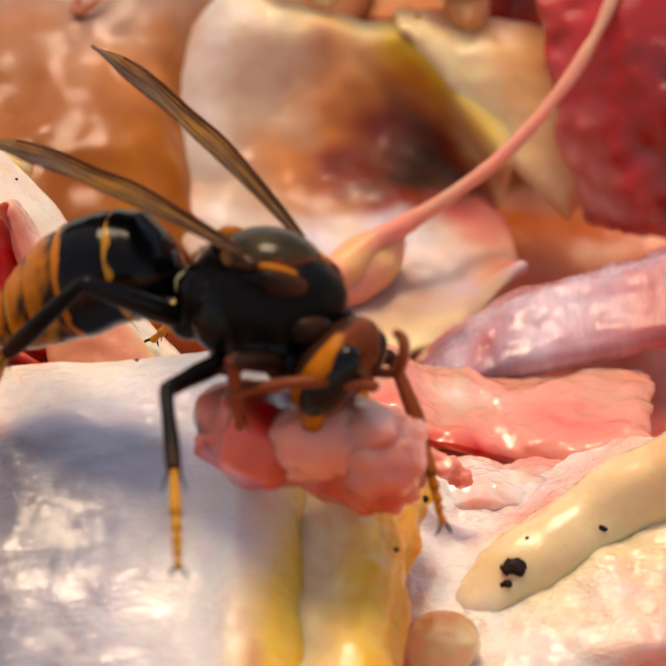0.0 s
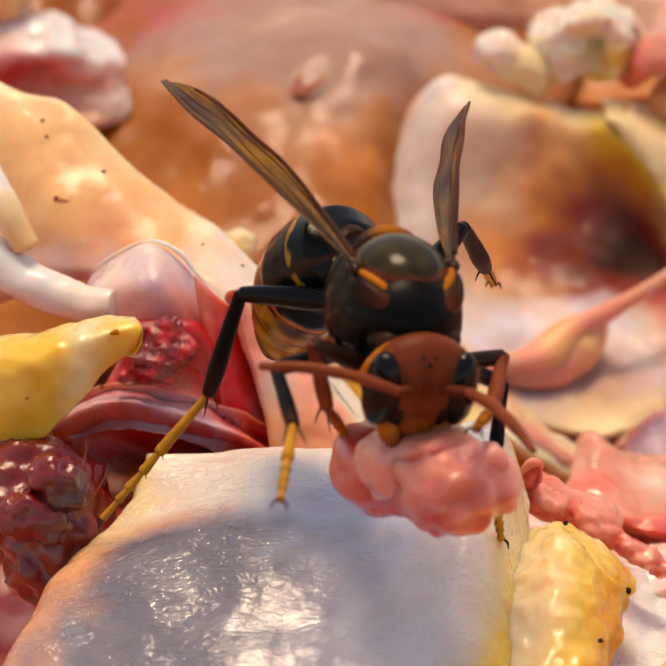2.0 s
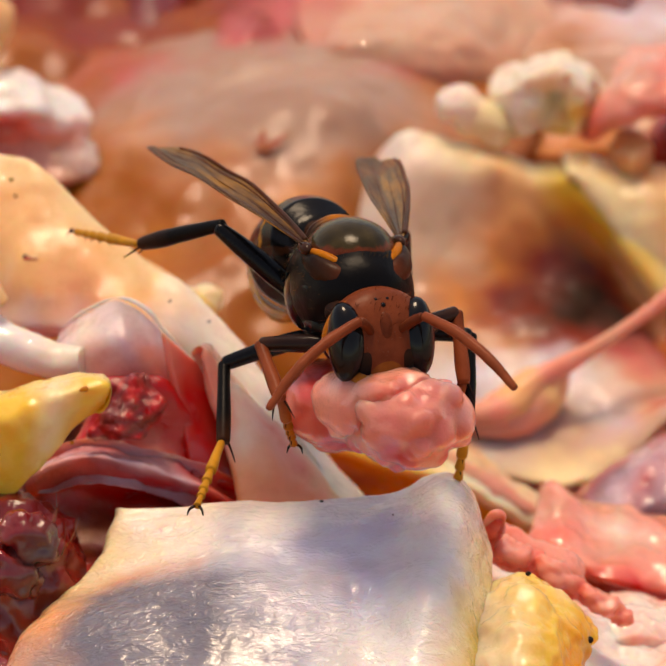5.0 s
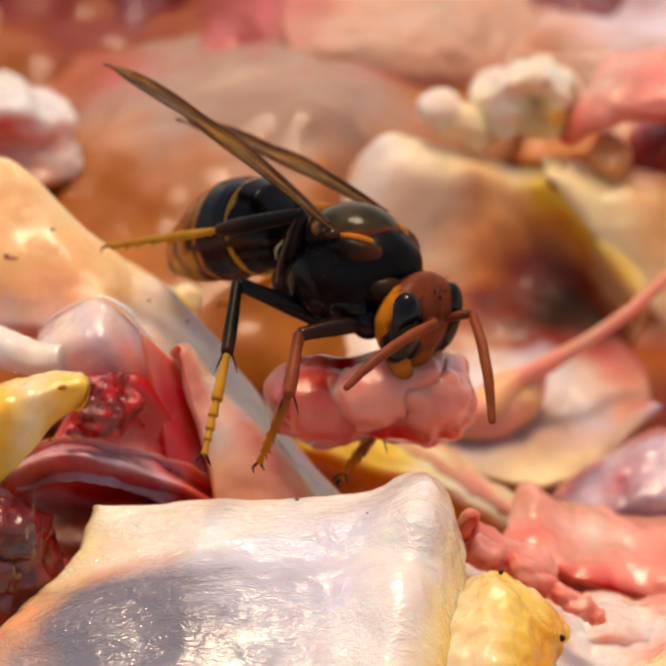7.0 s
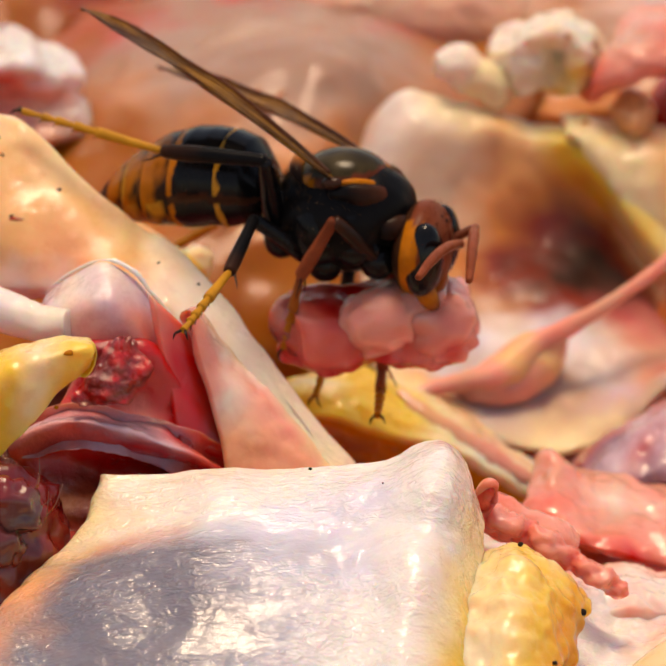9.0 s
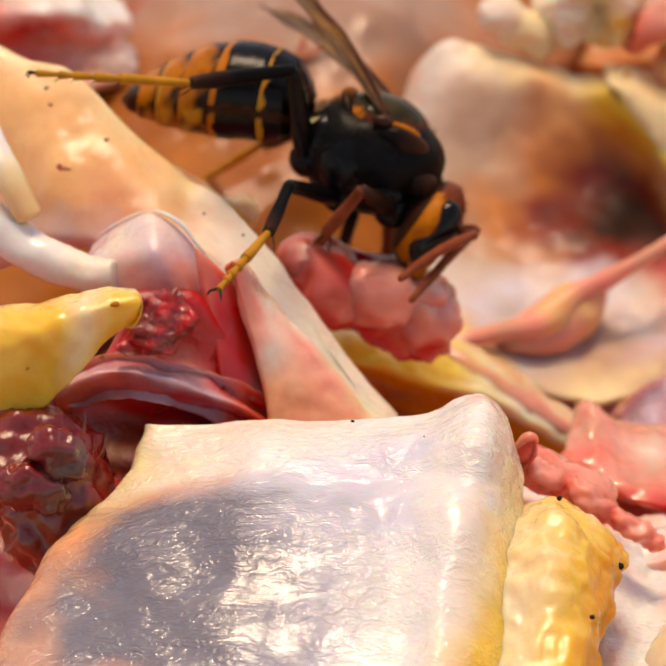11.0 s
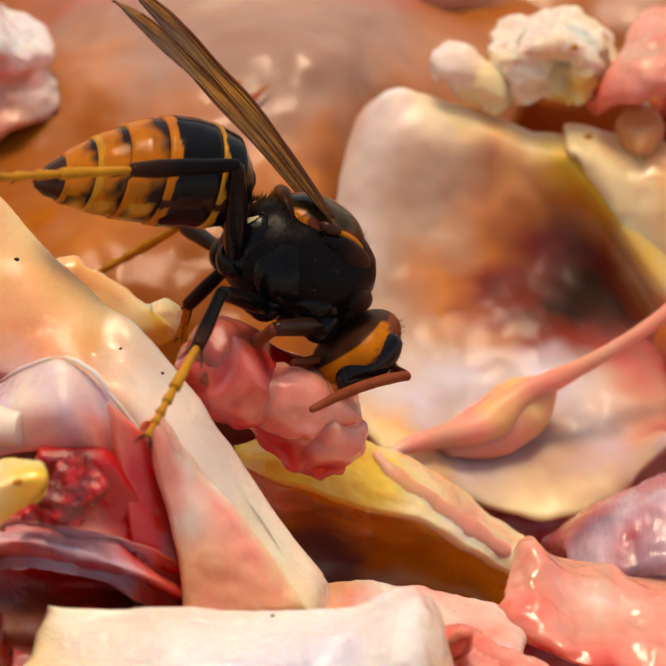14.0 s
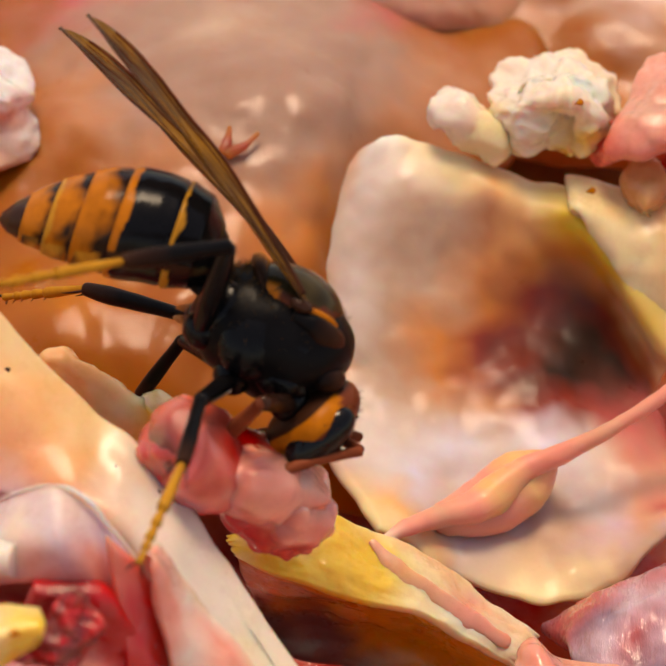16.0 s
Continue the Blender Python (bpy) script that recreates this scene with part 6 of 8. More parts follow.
TIBIA_R1_ROWS = [
    (0, pose(0.00171, -0.00533, -0.00147, 0.00, 50.62, 110.35)),
    (0.5, pose(0.00112, -0.00476, -0.00044, 0.00, 70.36, 109.49)),
    (1, pose(0.00001, -0.00450, -0.00141, 0.00, 68.74, 129.21)),
    (1.5, pose(0.00197, -0.00527, -0.00107, 0.00, 65.18, 146.33)),
    (2, pose(0.00296, -0.00506, -0.00054, 0.00, 68.41, 108.63)),
    (2.5, pose(0.00319, -0.00509, -0.00068, 0.00, 63.04, 25.62)),
    (3, pose(0.00297, -0.00545, -0.00191, 0.00, 34.55, 20.57)),
    (3.5, pose(0.00046, -0.00485, -0.00308, 0.00, 38.93, 37.58)),
    (4, pose(-0.00007, -0.00451, -0.00287, 0.00, 21.52, 18.45)),
    (4.8, pose(0.00030, -0.00483, -0.00257, 0.00, 30.38, 6.83)),
    (5.6, pose(0.00117, -0.00526, -0.00195, -0.00, 44.76, -28.05)),
    (6.5, pose(0.00176, -0.00537, -0.00159, -0.00, 46.86, -52.50)),
    (7, pose(0.00036, -0.00486, -0.00268, -0.00, 46.10, -64.85)),
    (7.5, pose(0.00052, -0.00486, -0.00141, 0.00, 84.70, -123.07)),
    (8, pose(0.00112, -0.00498, -0.00088, 0.00, 68.53, 139.02)),
    (8.5, pose(0.00070, -0.00465, -0.00063, 0.00, 64.73, 177.39)),
    (9, pose(0.00099, -0.00368, 0.00069, 0.00, 52.11, 176.91)),
    (9.5, pose(0.00054, -0.00418, -0.00007, 0.00, 58.77, 156.50)),
    (10.3, pose(0.00066, -0.00456, -0.00049, 0.00, 57.08, 145.47)),
    (11.1, pose(0.00097, -0.00508, -0.00137, 0.00, 51.87, 128.50)),
    (11.8, pose(0.00114, -0.00522, -0.00177, 0.00, 48.97, 122.45)),
    (12, pose(0.00112, -0.00521, -0.00174, 0.00, 43.49, 123.52)),
    (12.5, pose(-0.00024, -0.00431, -0.00304, 0.00, 32.10, 102.81)),
    (13, pose(-0.00037, -0.00404, -0.00345, 0.00, 30.23, 102.61)),
    (13.5, pose(-0.00025, -0.00416, -0.00345, 0.00, 31.10, 98.73)),
    (14, pose(-0.00028, -0.00423, -0.00320, 0.00, 34.29, 102.43)),
    (14.5, pose(-0.00000, -0.00452, -0.00307, 0.00, 26.69, 103.69)),
    (15, pose(0.00059, -0.00496, -0.00292, 0.00, 31.46, 102.67)),
    (15.5, pose(0.00079, -0.00512, -0.00237, 0.00, 38.45, 93.21)),
    (16, pose(0.00083, -0.00513, -0.00220, 0.00, 41.01, 100.42)),
]
TARSUS_R1_ROWS = [
    (0, pose(0.00087, -0.00307, -0.00441, 0.00, 47.09, 112.04)),
    (0.5, pose(0.00070, -0.00356, -0.00402, 0.00, 66.21, 105.96)),
    (1, pose(-0.00087, -0.00343, -0.00495, 0.00, 61.70, 107.90)),
    (1.5, pose(0.00064, -0.00438, -0.00452, 0.00, 27.73, 135.76)),
    (2, pose(0.00251, -0.00374, -0.00407, 0.00, 36.80, 141.13)),
    (2.5, pose(0.00474, -0.00435, -0.00407, 0.00, 61.55, 126.61)),
    (3, pose(0.00590, -0.00435, -0.00406, 0.00, 60.25, 142.44)),
    (3.5, pose(0.00280, -0.00305, -0.00546, 0.00, 28.91, -174.80)),
    (4, pose(0.00328, -0.00339, -0.00427, 0.00, 37.56, 159.93)),
    (4.8, pose(0.00355, -0.00444, -0.00449, 0.00, 43.49, 152.26)),
    (5.6, pose(0.00355, -0.00652, -0.00463, 0.00, 53.27, 131.59)),
    (6.5, pose(0.00334, -0.00743, -0.00436, 0.00, 56.88, 114.80)),
    (7, pose(0.00148, -0.00724, -0.00542, 0.00, 61.15, 171.45)),
    (7.5, pose(0.00033, -0.00516, -0.00520, 0.00, 46.22, 137.70)),
    (8, pose(0.00007, -0.00406, -0.00442, 0.00, 60.33, 143.31)),
    (8.5, pose(-0.00092, -0.00458, -0.00406, 0.00, 61.43, 159.14)),
    (9, pose(-0.00134, -0.00356, -0.00231, 0.00, 66.04, 160.54)),
    (9.5, pose(-0.00127, -0.00340, -0.00332, 0.00, 50.86, 126.78)),
    (10.3, pose(-0.00104, -0.00339, -0.00368, 0.00, 43.84, 120.98)),
    (11.1, pose(-0.00049, -0.00324, -0.00436, 0.00, 30.34, 113.20)),
    (11.8, pose(-0.00020, -0.00312, -0.00464, 0.00, 24.44, 110.54)),
    (12, pose(-0.00040, -0.00291, -0.00435, 0.00, 17.61, 116.83)),
    (12.5, pose(-0.00096, -0.00118, -0.00506, 0.00, 27.01, 100.12)),
    (13, pose(-0.00109, -0.00083, -0.00536, 0.00, 20.93, 94.41)),
    (13.5, pose(-0.00075, -0.00095, -0.00542, 0.00, 18.31, 93.57)),
    (14, pose(-0.00096, -0.00117, -0.00534, 0.00, 19.06, 99.16)),
    (14.5, pose(-0.00081, -0.00122, -0.00477, 0.00, 25.53, 99.23)),
    (15, pose(-0.00012, -0.00180, -0.00490, 0.00, 27.49, 99.39)),
    (15.5, pose(0.00063, -0.00215, -0.00473, 0.00, 27.98, 99.00)),
    (16, pose(0.00031, -0.00231, -0.00470, 0.00, 33.99, 99.94)),
]
FEMUR_R2_ROWS = [
    (0, pose(-0.00070, -0.00170, -0.00250, 0.00, 6.03, -92.67)),
    (0.5, pose(-0.00070, -0.00170, -0.00250, -0.00, 9.34, -80.68)),
    (1, pose(-0.00070, -0.00170, -0.00250, -0.00, 18.61, -85.89)),
    (1.5, pose(-0.00070, -0.00170, -0.00250, -0.00, 13.85, -71.75)),
    (2, pose(-0.00070, -0.00170, -0.00250, -0.00, -1.08, -63.95)),
    (2.5, pose(-0.00070, -0.00170, -0.00250, -0.00, 3.16, -67.08)),
    (3, pose(-0.00070, -0.00170, -0.00250, -0.00, -5.54, -86.50)),
    (3.5, pose(-0.00070, -0.00170, -0.00250, 0.00, 13.05, -110.15)),
    (4, pose(-0.00070, -0.00170, -0.00250, 0.00, 19.78, -131.15)),
    (4.8, pose(-0.00070, -0.00170, -0.00250, 0.00, 19.71, -122.54)),
    (5.6, pose(-0.00070, -0.00170, -0.00250, 0.00, 18.34, -105.39)),
    (6.5, pose(-0.00070, -0.00170, -0.00250, 0.00, 16.75, -95.07)),
    (7, pose(-0.00070, -0.00170, -0.00250, 0.00, -26.13, -129.42)),
    (7.5, pose(-0.00070, -0.00170, -0.00250, 0.00, -24.71, -121.64)),
    (8, pose(-0.00070, -0.00170, -0.00250, 0.00, -61.98, -153.47)),
    (8.5, pose(-0.00070, -0.00170, -0.00250, 0.00, -45.40, -137.20)),
    (9, pose(-0.00070, -0.00170, -0.00250, 0.00, -44.92, -139.79)),
    (9.5, pose(-0.00070, -0.00170, -0.00250, 0.00, -41.82, -126.73)),
    (10.3, pose(-0.00070, -0.00170, -0.00250, 0.00, -28.76, -121.74)),
    (11.1, pose(-0.00070, -0.00170, -0.00250, 0.00, -2.64, -114.58)),
    (11.8, pose(-0.00070, -0.00170, -0.00250, 0.00, 7.73, -111.99)),
    (12, pose(-0.00070, -0.00170, -0.00250, 0.00, -4.90, -117.78)),
    (12.5, pose(-0.00070, -0.00170, -0.00250, 0.00, 7.20, -120.85)),
    (13, pose(-0.00070, -0.00170, -0.00250, 0.00, 4.60, -128.44)),
    (13.5, pose(-0.00070, -0.00170, -0.00250, 0.00, 3.36, -129.05)),
    (14, pose(-0.00070, -0.00170, -0.00250, 0.00, -0.70, -126.76)),
    (14.5, pose(-0.00070, -0.00170, -0.00250, 0.00, 1.54, -117.27)),
    (15, pose(-0.00070, -0.00170, -0.00250, 0.00, 1.08, -109.93)),
    (15.5, pose(-0.00070, -0.00170, -0.00250, 0.00, 0.57, -104.23)),
    (16, pose(-0.00070, -0.00170, -0.00250, 0.00, 7.22, -104.61)),
]
TIBIA_R2_ROWS = [
    (0, pose(-0.00093, -0.00667, -0.00303, -0.00, 36.59, -51.44)),
    (0.5, pose(0.00010, -0.00657, -0.00331, -0.00, 39.87, -37.38)),
    (1, pose(-0.00036, -0.00643, -0.00410, -0.00, 44.44, -20.78)),
    (1.5, pose(0.00082, -0.00631, -0.00370, -0.00, 46.24, -13.60)),
    (2, pose(0.00150, -0.00619, -0.00241, -0.00, 11.74, -6.85)),
    (2.5, pose(0.00124, -0.00630, -0.00278, -0.00, 28.68, -4.04)),
    (3, pose(-0.00040, -0.00667, -0.00202, -0.00, 38.62, -3.62)),
    (3.5, pose(-0.00238, -0.00627, -0.00363, 0.00, 45.49, 30.41)),
    (4, pose(-0.00380, -0.00524, -0.00419, 0.00, 47.29, 4.84)),
    (4.8, pose(-0.00323, -0.00567, -0.00419, -0.00, 46.24, -12.50)),
    (5.6, pose(-0.00196, -0.00628, -0.00407, -0.00, 36.38, -44.17)),
    (6.5, pose(-0.00112, -0.00647, -0.00394, -0.00, 27.57, -58.19)),
    (7, pose(-0.00355, -0.00517, -0.00030, -0.00, 41.20, -61.10)),
    (7.5, pose(-0.00308, -0.00557, -0.00041, -0.00, 42.06, -62.70)),
    (8, pose(-0.00280, -0.00275, 0.00191, 0.00, 27.60, -90.28)),
    (8.5, pose(-0.00328, -0.00409, 0.00106, 0.00, 16.72, -96.13)),
    (9, pose(-0.00340, -0.00399, 0.00103, 0.00, 21.06, -90.89)),
    (9.5, pose(-0.00293, -0.00469, 0.00083, 0.00, 31.71, -90.88)),
    (10.3, pose(-0.00301, -0.00543, -0.00009, -0.00, 30.43, -89.22)),
    (11.1, pose(-0.00278, -0.00624, -0.00227, -0.00, 28.08, -86.35)),
    (11.8, pose(-0.00256, -0.00629, -0.00317, -0.00, 27.02, -85.12)),
    (12, pose(-0.00302, -0.00611, -0.00207, -0.00, 25.85, -83.45)),
    (12.5, pose(-0.00324, -0.00596, -0.00313, 0.00, 36.53, -95.89)),
    (13, pose(-0.00380, -0.00560, -0.00290, 0.00, 35.65, -97.39)),
    (13.5, pose(-0.00384, -0.00558, -0.00279, 0.00, 35.80, -105.27)),
    (14, pose(-0.00369, -0.00571, -0.00244, 0.00, 34.96, -100.13)),
    (14.5, pose(-0.00299, -0.00614, -0.00263, 0.00, 31.40, -92.28)),
    (15, pose(-0.00240, -0.00640, -0.00259, -0.00, 35.81, -89.70)),
    (15.5, pose(-0.00193, -0.00655, -0.00255, -0.00, 30.24, -88.55)),
    (16, pose(-0.00195, -0.00650, -0.00313, -0.00, 28.80, -86.42)),
]
TARSUS_R2_ROWS = [
    (0, pose(0.00142, -0.00962, -0.00583, -0.00, 33.73, -55.28)),
    (0.5, pose(0.00297, -0.00876, -0.00632, -0.00, 36.67, -39.95)),
    (1, pose(0.00278, -0.00762, -0.00739, -0.00, 40.67, -20.69)),
    (1.5, pose(0.00398, -0.00707, -0.00709, -0.00, 33.83, -35.70)),
    (2, pose(0.00606, -0.00674, -0.00336, -0.00, 14.27, -22.79)),
    (2.5, pose(0.00536, -0.00659, -0.00503, -0.00, 26.82, -17.81)),
    (3, pose(0.00327, -0.00690, -0.00495, -0.00, 37.53, -27.90)),
    (3.5, pose(0.00046, -0.00461, -0.00698, 0.00, 31.43, 9.12)),
    (4, pose(-0.00062, -0.00497, -0.00765, -0.00, 19.58, -13.51)),
    (4.8, pose(-0.00006, -0.00637, -0.00758, -0.00, 19.83, -25.89)),
    (5.6, pose(0.00075, -0.00891, -0.00686, -0.00, 17.58, -52.09)),
    (6.5, pose(0.00107, -0.01001, -0.00612, -0.00, 14.70, -66.85)),
    (7, pose(-0.00184, -0.00826, -0.00339, -0.00, 54.64, -72.83)),
    (7.5, pose(-0.00148, -0.00867, -0.00356, -0.00, 58.15, -80.48)),
    (8, pose(-0.00282, -0.00691, -0.00026, -0.00, 31.93, -82.38)),
    (8.5, pose(-0.00376, -0.00856, -0.00029, 0.00, 28.44, -110.82)),
    (9, pose(-0.00347, -0.00837, -0.00066, 0.00, 15.51, -97.46)),
    (9.5, pose(-0.00299, -0.00868, -0.00164, 0.00, 24.39, -101.15)),
    (10.3, pose(-0.00295, -0.00948, -0.00247, 0.00, 27.12, -101.34)),
    (11.1, pose(-0.00251, -0.01038, -0.00448, 0.00, 32.05, -101.72)),
    (11.8, pose(-0.00220, -0.01047, -0.00531, 0.00, 34.22, -101.90)),
    (12, pose(-0.00254, -0.01031, -0.00412, 0.00, 47.50, -93.90)),
    (12.5, pose(-0.00363, -0.00972, -0.00592, 0.00, 40.07, -100.46)),
    (13, pose(-0.00429, -0.00939, -0.00564, 0.00, 43.50, -104.80)),
    (13.5, pose(-0.00485, -0.00925, -0.00554, 0.00, 48.41, -110.30)),
    (14, pose(-0.00437, -0.00950, -0.00513, 0.00, 53.14, -108.53)),
    (14.5, pose(-0.00315, -0.01015, -0.00508, 0.00, 50.83, -100.69)),
    (15, pose(-0.00238, -0.01021, -0.00534, 0.00, 46.82, -94.48)),
    (15.5, pose(-0.00183, -0.01061, -0.00492, -0.00, 52.42, -86.87)),
    (16, pose(-0.00169, -0.01061, -0.00539, 0.00, 47.15, -91.04)),
]
FEMUR_R3_ROWS = [
    (0, pose(-0.00310, -0.00170, -0.00090, 0.00, -21.67, -124.12)),
    (0.5, pose(-0.00310, -0.00170, -0.00090, 0.00, -7.36, -133.94)),
    (1, pose(-0.00310, -0.00170, -0.00090, 0.00, -4.09, -139.19)),
    (1.5, pose(-0.00310, -0.00170, -0.00090, 0.00, -3.90, -134.46)),
    (2, pose(-0.00310, -0.00170, -0.00090, 0.00, 12.19, -141.12)),
    (2.5, pose(-0.00310, -0.00170, -0.00090, 0.00, 0.95, -148.39)),
    (3, pose(-0.00310, -0.00170, -0.00090, 0.00, -26.21, -123.64)),
    (3.5, pose(-0.00310, -0.00170, -0.00090, 0.00, -17.00, -100.30)),
    (4, pose(-0.00310, -0.00170, -0.00090, 0.00, -20.34, -146.16)),
    (4.8, pose(-0.00310, -0.00170, -0.00090, 0.00, -33.43, -134.05)),
    (5.6, pose(-0.00310, -0.00170, -0.00090, -0.00, -55.55, -77.28)),
    (6.5, pose(-0.00310, -0.00170, -0.00090, -0.00, -51.82, -40.87)),
    (7, pose(-0.00310, -0.00170, -0.00090, -0.00, -53.28, -35.81)),
    (7.5, pose(-0.00310, -0.00170, -0.00090, -0.00, -49.20, -29.48)),
    (8, pose(-0.00310, -0.00170, -0.00090, -0.00, -51.05, -31.16)),
    (8.5, pose(-0.00310, -0.00170, -0.00090, -0.00, -53.15, -35.89)),
    (9, pose(-0.00310, -0.00170, -0.00090, -0.00, -65.65, -72.04)),
    (9.5, pose(-0.00310, -0.00170, -0.00090, -0.00, -64.46, -76.01)),
    (10.3, pose(-0.00310, -0.00170, -0.00090, 0.00, -64.62, -94.53)),
    (11.1, pose(-0.00310, -0.00170, -0.00090, 0.00, -59.36, -124.03)),
    (11.8, pose(-0.00310, -0.00170, -0.00090, 0.00, -55.54, -133.30)),
    (12, pose(-0.00310, -0.00170, -0.00090, 0.00, -52.30, -136.95)),
    (12.5, pose(-0.00310, -0.00170, -0.00090, 0.00, -52.37, -135.97)),
    (13, pose(-0.00310, -0.00170, -0.00090, 0.00, -51.44, -132.39)),
    (13.5, pose(-0.00310, -0.00170, -0.00090, 0.00, -48.91, -133.60)),
    (14, pose(-0.00310, -0.00170, -0.00090, 0.00, -55.19, -130.16)),
    (14.5, pose(-0.00310, -0.00170, -0.00090, 0.00, -60.54, -124.12)),
    (15, pose(-0.00310, -0.00170, -0.00090, 0.00, -62.33, -120.16)),
    (15.5, pose(-0.00310, -0.00170, -0.00090, 0.00, -58.55, -108.38)),
    (16, pose(-0.00310, -0.00170, -0.00090, 0.00, -58.50, -103.85)),
]
TIBIA_R3_ROWS = [
    (0, pose(-0.00602, -0.00601, 0.00117, 0.00, 42.61, 173.17)),
    (0.5, pose(-0.00695, -0.00570, -0.00018, 0.00, 59.16, -178.53)),
    (1, pose(-0.00733, -0.00535, -0.00050, 0.00, 63.91, -172.71)),
    (1.5, pose(-0.00701, -0.00569, -0.00052, 0.00, 61.09, -178.05)),
    (2, pose(-0.00736, -0.00514, -0.00208, 0.00, 77.58, -145.55)),
    (2.5, pose(-0.00787, -0.00463, -0.00099, 0.00, 49.75, -165.01)),
    (3, pose(-0.00588, -0.00588, 0.00157, 0.00, 34.22, -153.30)),
    (3.5, pose(-0.00406, -0.00697, 0.00074, 0.00, 20.72, -141.48)),
    (4, pose(-0.00746, -0.00462, 0.00105, 0.00, 15.93, -128.02)),
    (4.8, pose(-0.00635, -0.00506, 0.00219, 0.00, 17.00, -141.20)),
    (5.6, pose(-0.00240, -0.00479, 0.00372, 0.00, 16.36, -170.18)),
    (6.5, pose(-0.00048, -0.00397, 0.00350, 0.00, 14.23, 173.61)),
    (7, pose(-0.00039, -0.00366, 0.00359, 0.00, 14.79, 177.48)),
    (7.5, pose(0.00009, -0.00350, 0.00334, 0.00, 11.98, -179.68)),
    (8, pose(-0.00009, -0.00352, 0.00346, 0.00, 15.94, -179.30)),
    (8.5, pose(-0.00038, -0.00367, 0.00358, 0.00, 4.56, 178.58)),
    (9, pose(-0.00239, -0.00390, 0.00420, 0.00, -6.83, 175.60)),
    (9.5, pose(-0.00252, -0.00404, 0.00415, 0.00, 0.46, 174.80)),
    (10.3, pose(-0.00329, -0.00409, 0.00416, 0.00, 7.69, -172.33)),
    (11.1, pose(-0.00470, -0.00407, 0.00392, 0.00, 20.63, -144.76)),
    (11.8, pose(-0.00527, -0.00401, 0.00372, 0.00, 24.50, -133.06)),
    (12, pose(-0.00560, -0.00404, 0.00353, 0.00, 19.44, -123.82)),
    (12.5, pose(-0.00556, -0.00408, 0.00353, 0.00, 28.77, -144.71)),
    (13, pose(-0.00545, -0.00428, 0.00348, 0.00, 23.56, -149.08)),
    (13.5, pose(-0.00564, -0.00437, 0.00332, 0.00, 20.23, -155.61)),
    (14, pose(-0.00516, -0.00414, 0.00370, 0.00, 20.64, -155.13)),
    (14.5, pose(-0.00464, -0.00398, 0.00398, 0.00, 24.80, -148.67)),
    (15, pose(-0.00441, -0.00395, 0.00406, 0.00, 24.80, -145.05)),
    (15.5, pose(-0.00402, -0.00447, 0.00388, 0.00, 22.85, -145.35)),
    (16, pose(-0.00380, -0.00454, 0.00387, 0.00, 22.48, -142.08)),
]
TARSUS_R3_ROWS = [
    (0, pose(-0.01040, -0.00548, -0.00289, 0.00, 36.25, 134.75)),
    (0.5, pose(-0.01003, -0.00578, -0.00533, 0.00, 44.60, 138.37)),
    (1, pose(-0.00994, -0.00569, -0.00589, 0.00, 54.65, 172.45)),
    (1.5, pose(-0.00991, -0.00579, -0.00577, 0.00, 51.53, -131.99)),
    (2, pose(-0.00843, -0.00587, -0.00794, 0.00, 56.53, -100.93)),
    (2.5, pose(-0.01161, -0.00564, -0.00557, 0.00, 33.07, -140.96)),
    (3, pose(-0.01032, -0.00811, -0.00180, 0.00, 20.18, -122.42)),
    (3.5, pose(-0.00845, -0.01046, -0.00139, 0.00, 14.48, -125.48)),
    (4, pose(-0.01102, -0.00917, -0.00060, 0.00, 1.70, -164.09)),
    (4.8, pose(-0.01082, -0.00865, 0.00043, 0.00, 4.71, -170.63)),
    (5.6, pose(-0.00808, -0.00577, 0.00203, 0.00, 10.45, 176.17)),
    (6.5, pose(-0.00626, -0.00332, 0.00203, 0.00, 13.74, 167.79)),
    (7, pose(-0.00618, -0.00340, 0.00206, 0.00, 12.88, 173.27)),
    (7.5, pose(-0.00578, -0.00353, 0.00209, 0.00, 11.98, 178.45)),
    (8, pose(-0.00586, -0.00359, 0.00181, 0.00, 9.00, -176.72)),
    (8.5, pose(-0.00636, -0.00352, 0.00310, 0.00, 11.93, 179.55)),
    (9, pose(-0.00833, -0.00344, 0.00491, 0.00, -16.72, 175.19)),
    (9.5, pose(-0.00849, -0.00350, 0.00410, 0.00, -11.41, 172.97)),
    (10.3, pose(-0.00918, -0.00489, 0.00336, 0.00, -3.48, -176.64)),
    (11.1, pose(-0.00928, -0.00731, 0.00180, 0.00, 12.10, -156.46)),
    (11.8, pose(-0.00900, -0.00799, 0.00123, 0.00, 18.01, -147.88)),
    (12, pose(-0.00875, -0.00874, 0.00153, 0.00, 18.40, -147.04)),
    (12.5, pose(-0.00985, -0.00711, 0.00065, 0.00, 18.45, -150.20)),
    (13, pose(-0.01017, -0.00710, 0.00108, 0.00, 17.17, -154.44)),
    (13.5, pose(-0.01077, -0.00669, 0.00125, 0.00, 18.01, -162.58)),
    (14, pose(-0.01026, -0.00651, 0.00158, 0.00, 21.40, -156.40)),
    (14.5, pose(-0.00930, -0.00681, 0.00146, 0.00, 17.34, -154.56)),
    (15, pose(-0.00887, -0.00707, 0.00154, 0.00, 24.56, -144.53)),
    (15.5, pose(-0.00857, -0.00762, 0.00155, 0.00, 21.90, -132.94)),
    (16, pose(-0.00817, -0.00795, 0.00158, 0.00, 22.05, -136.63)),
]
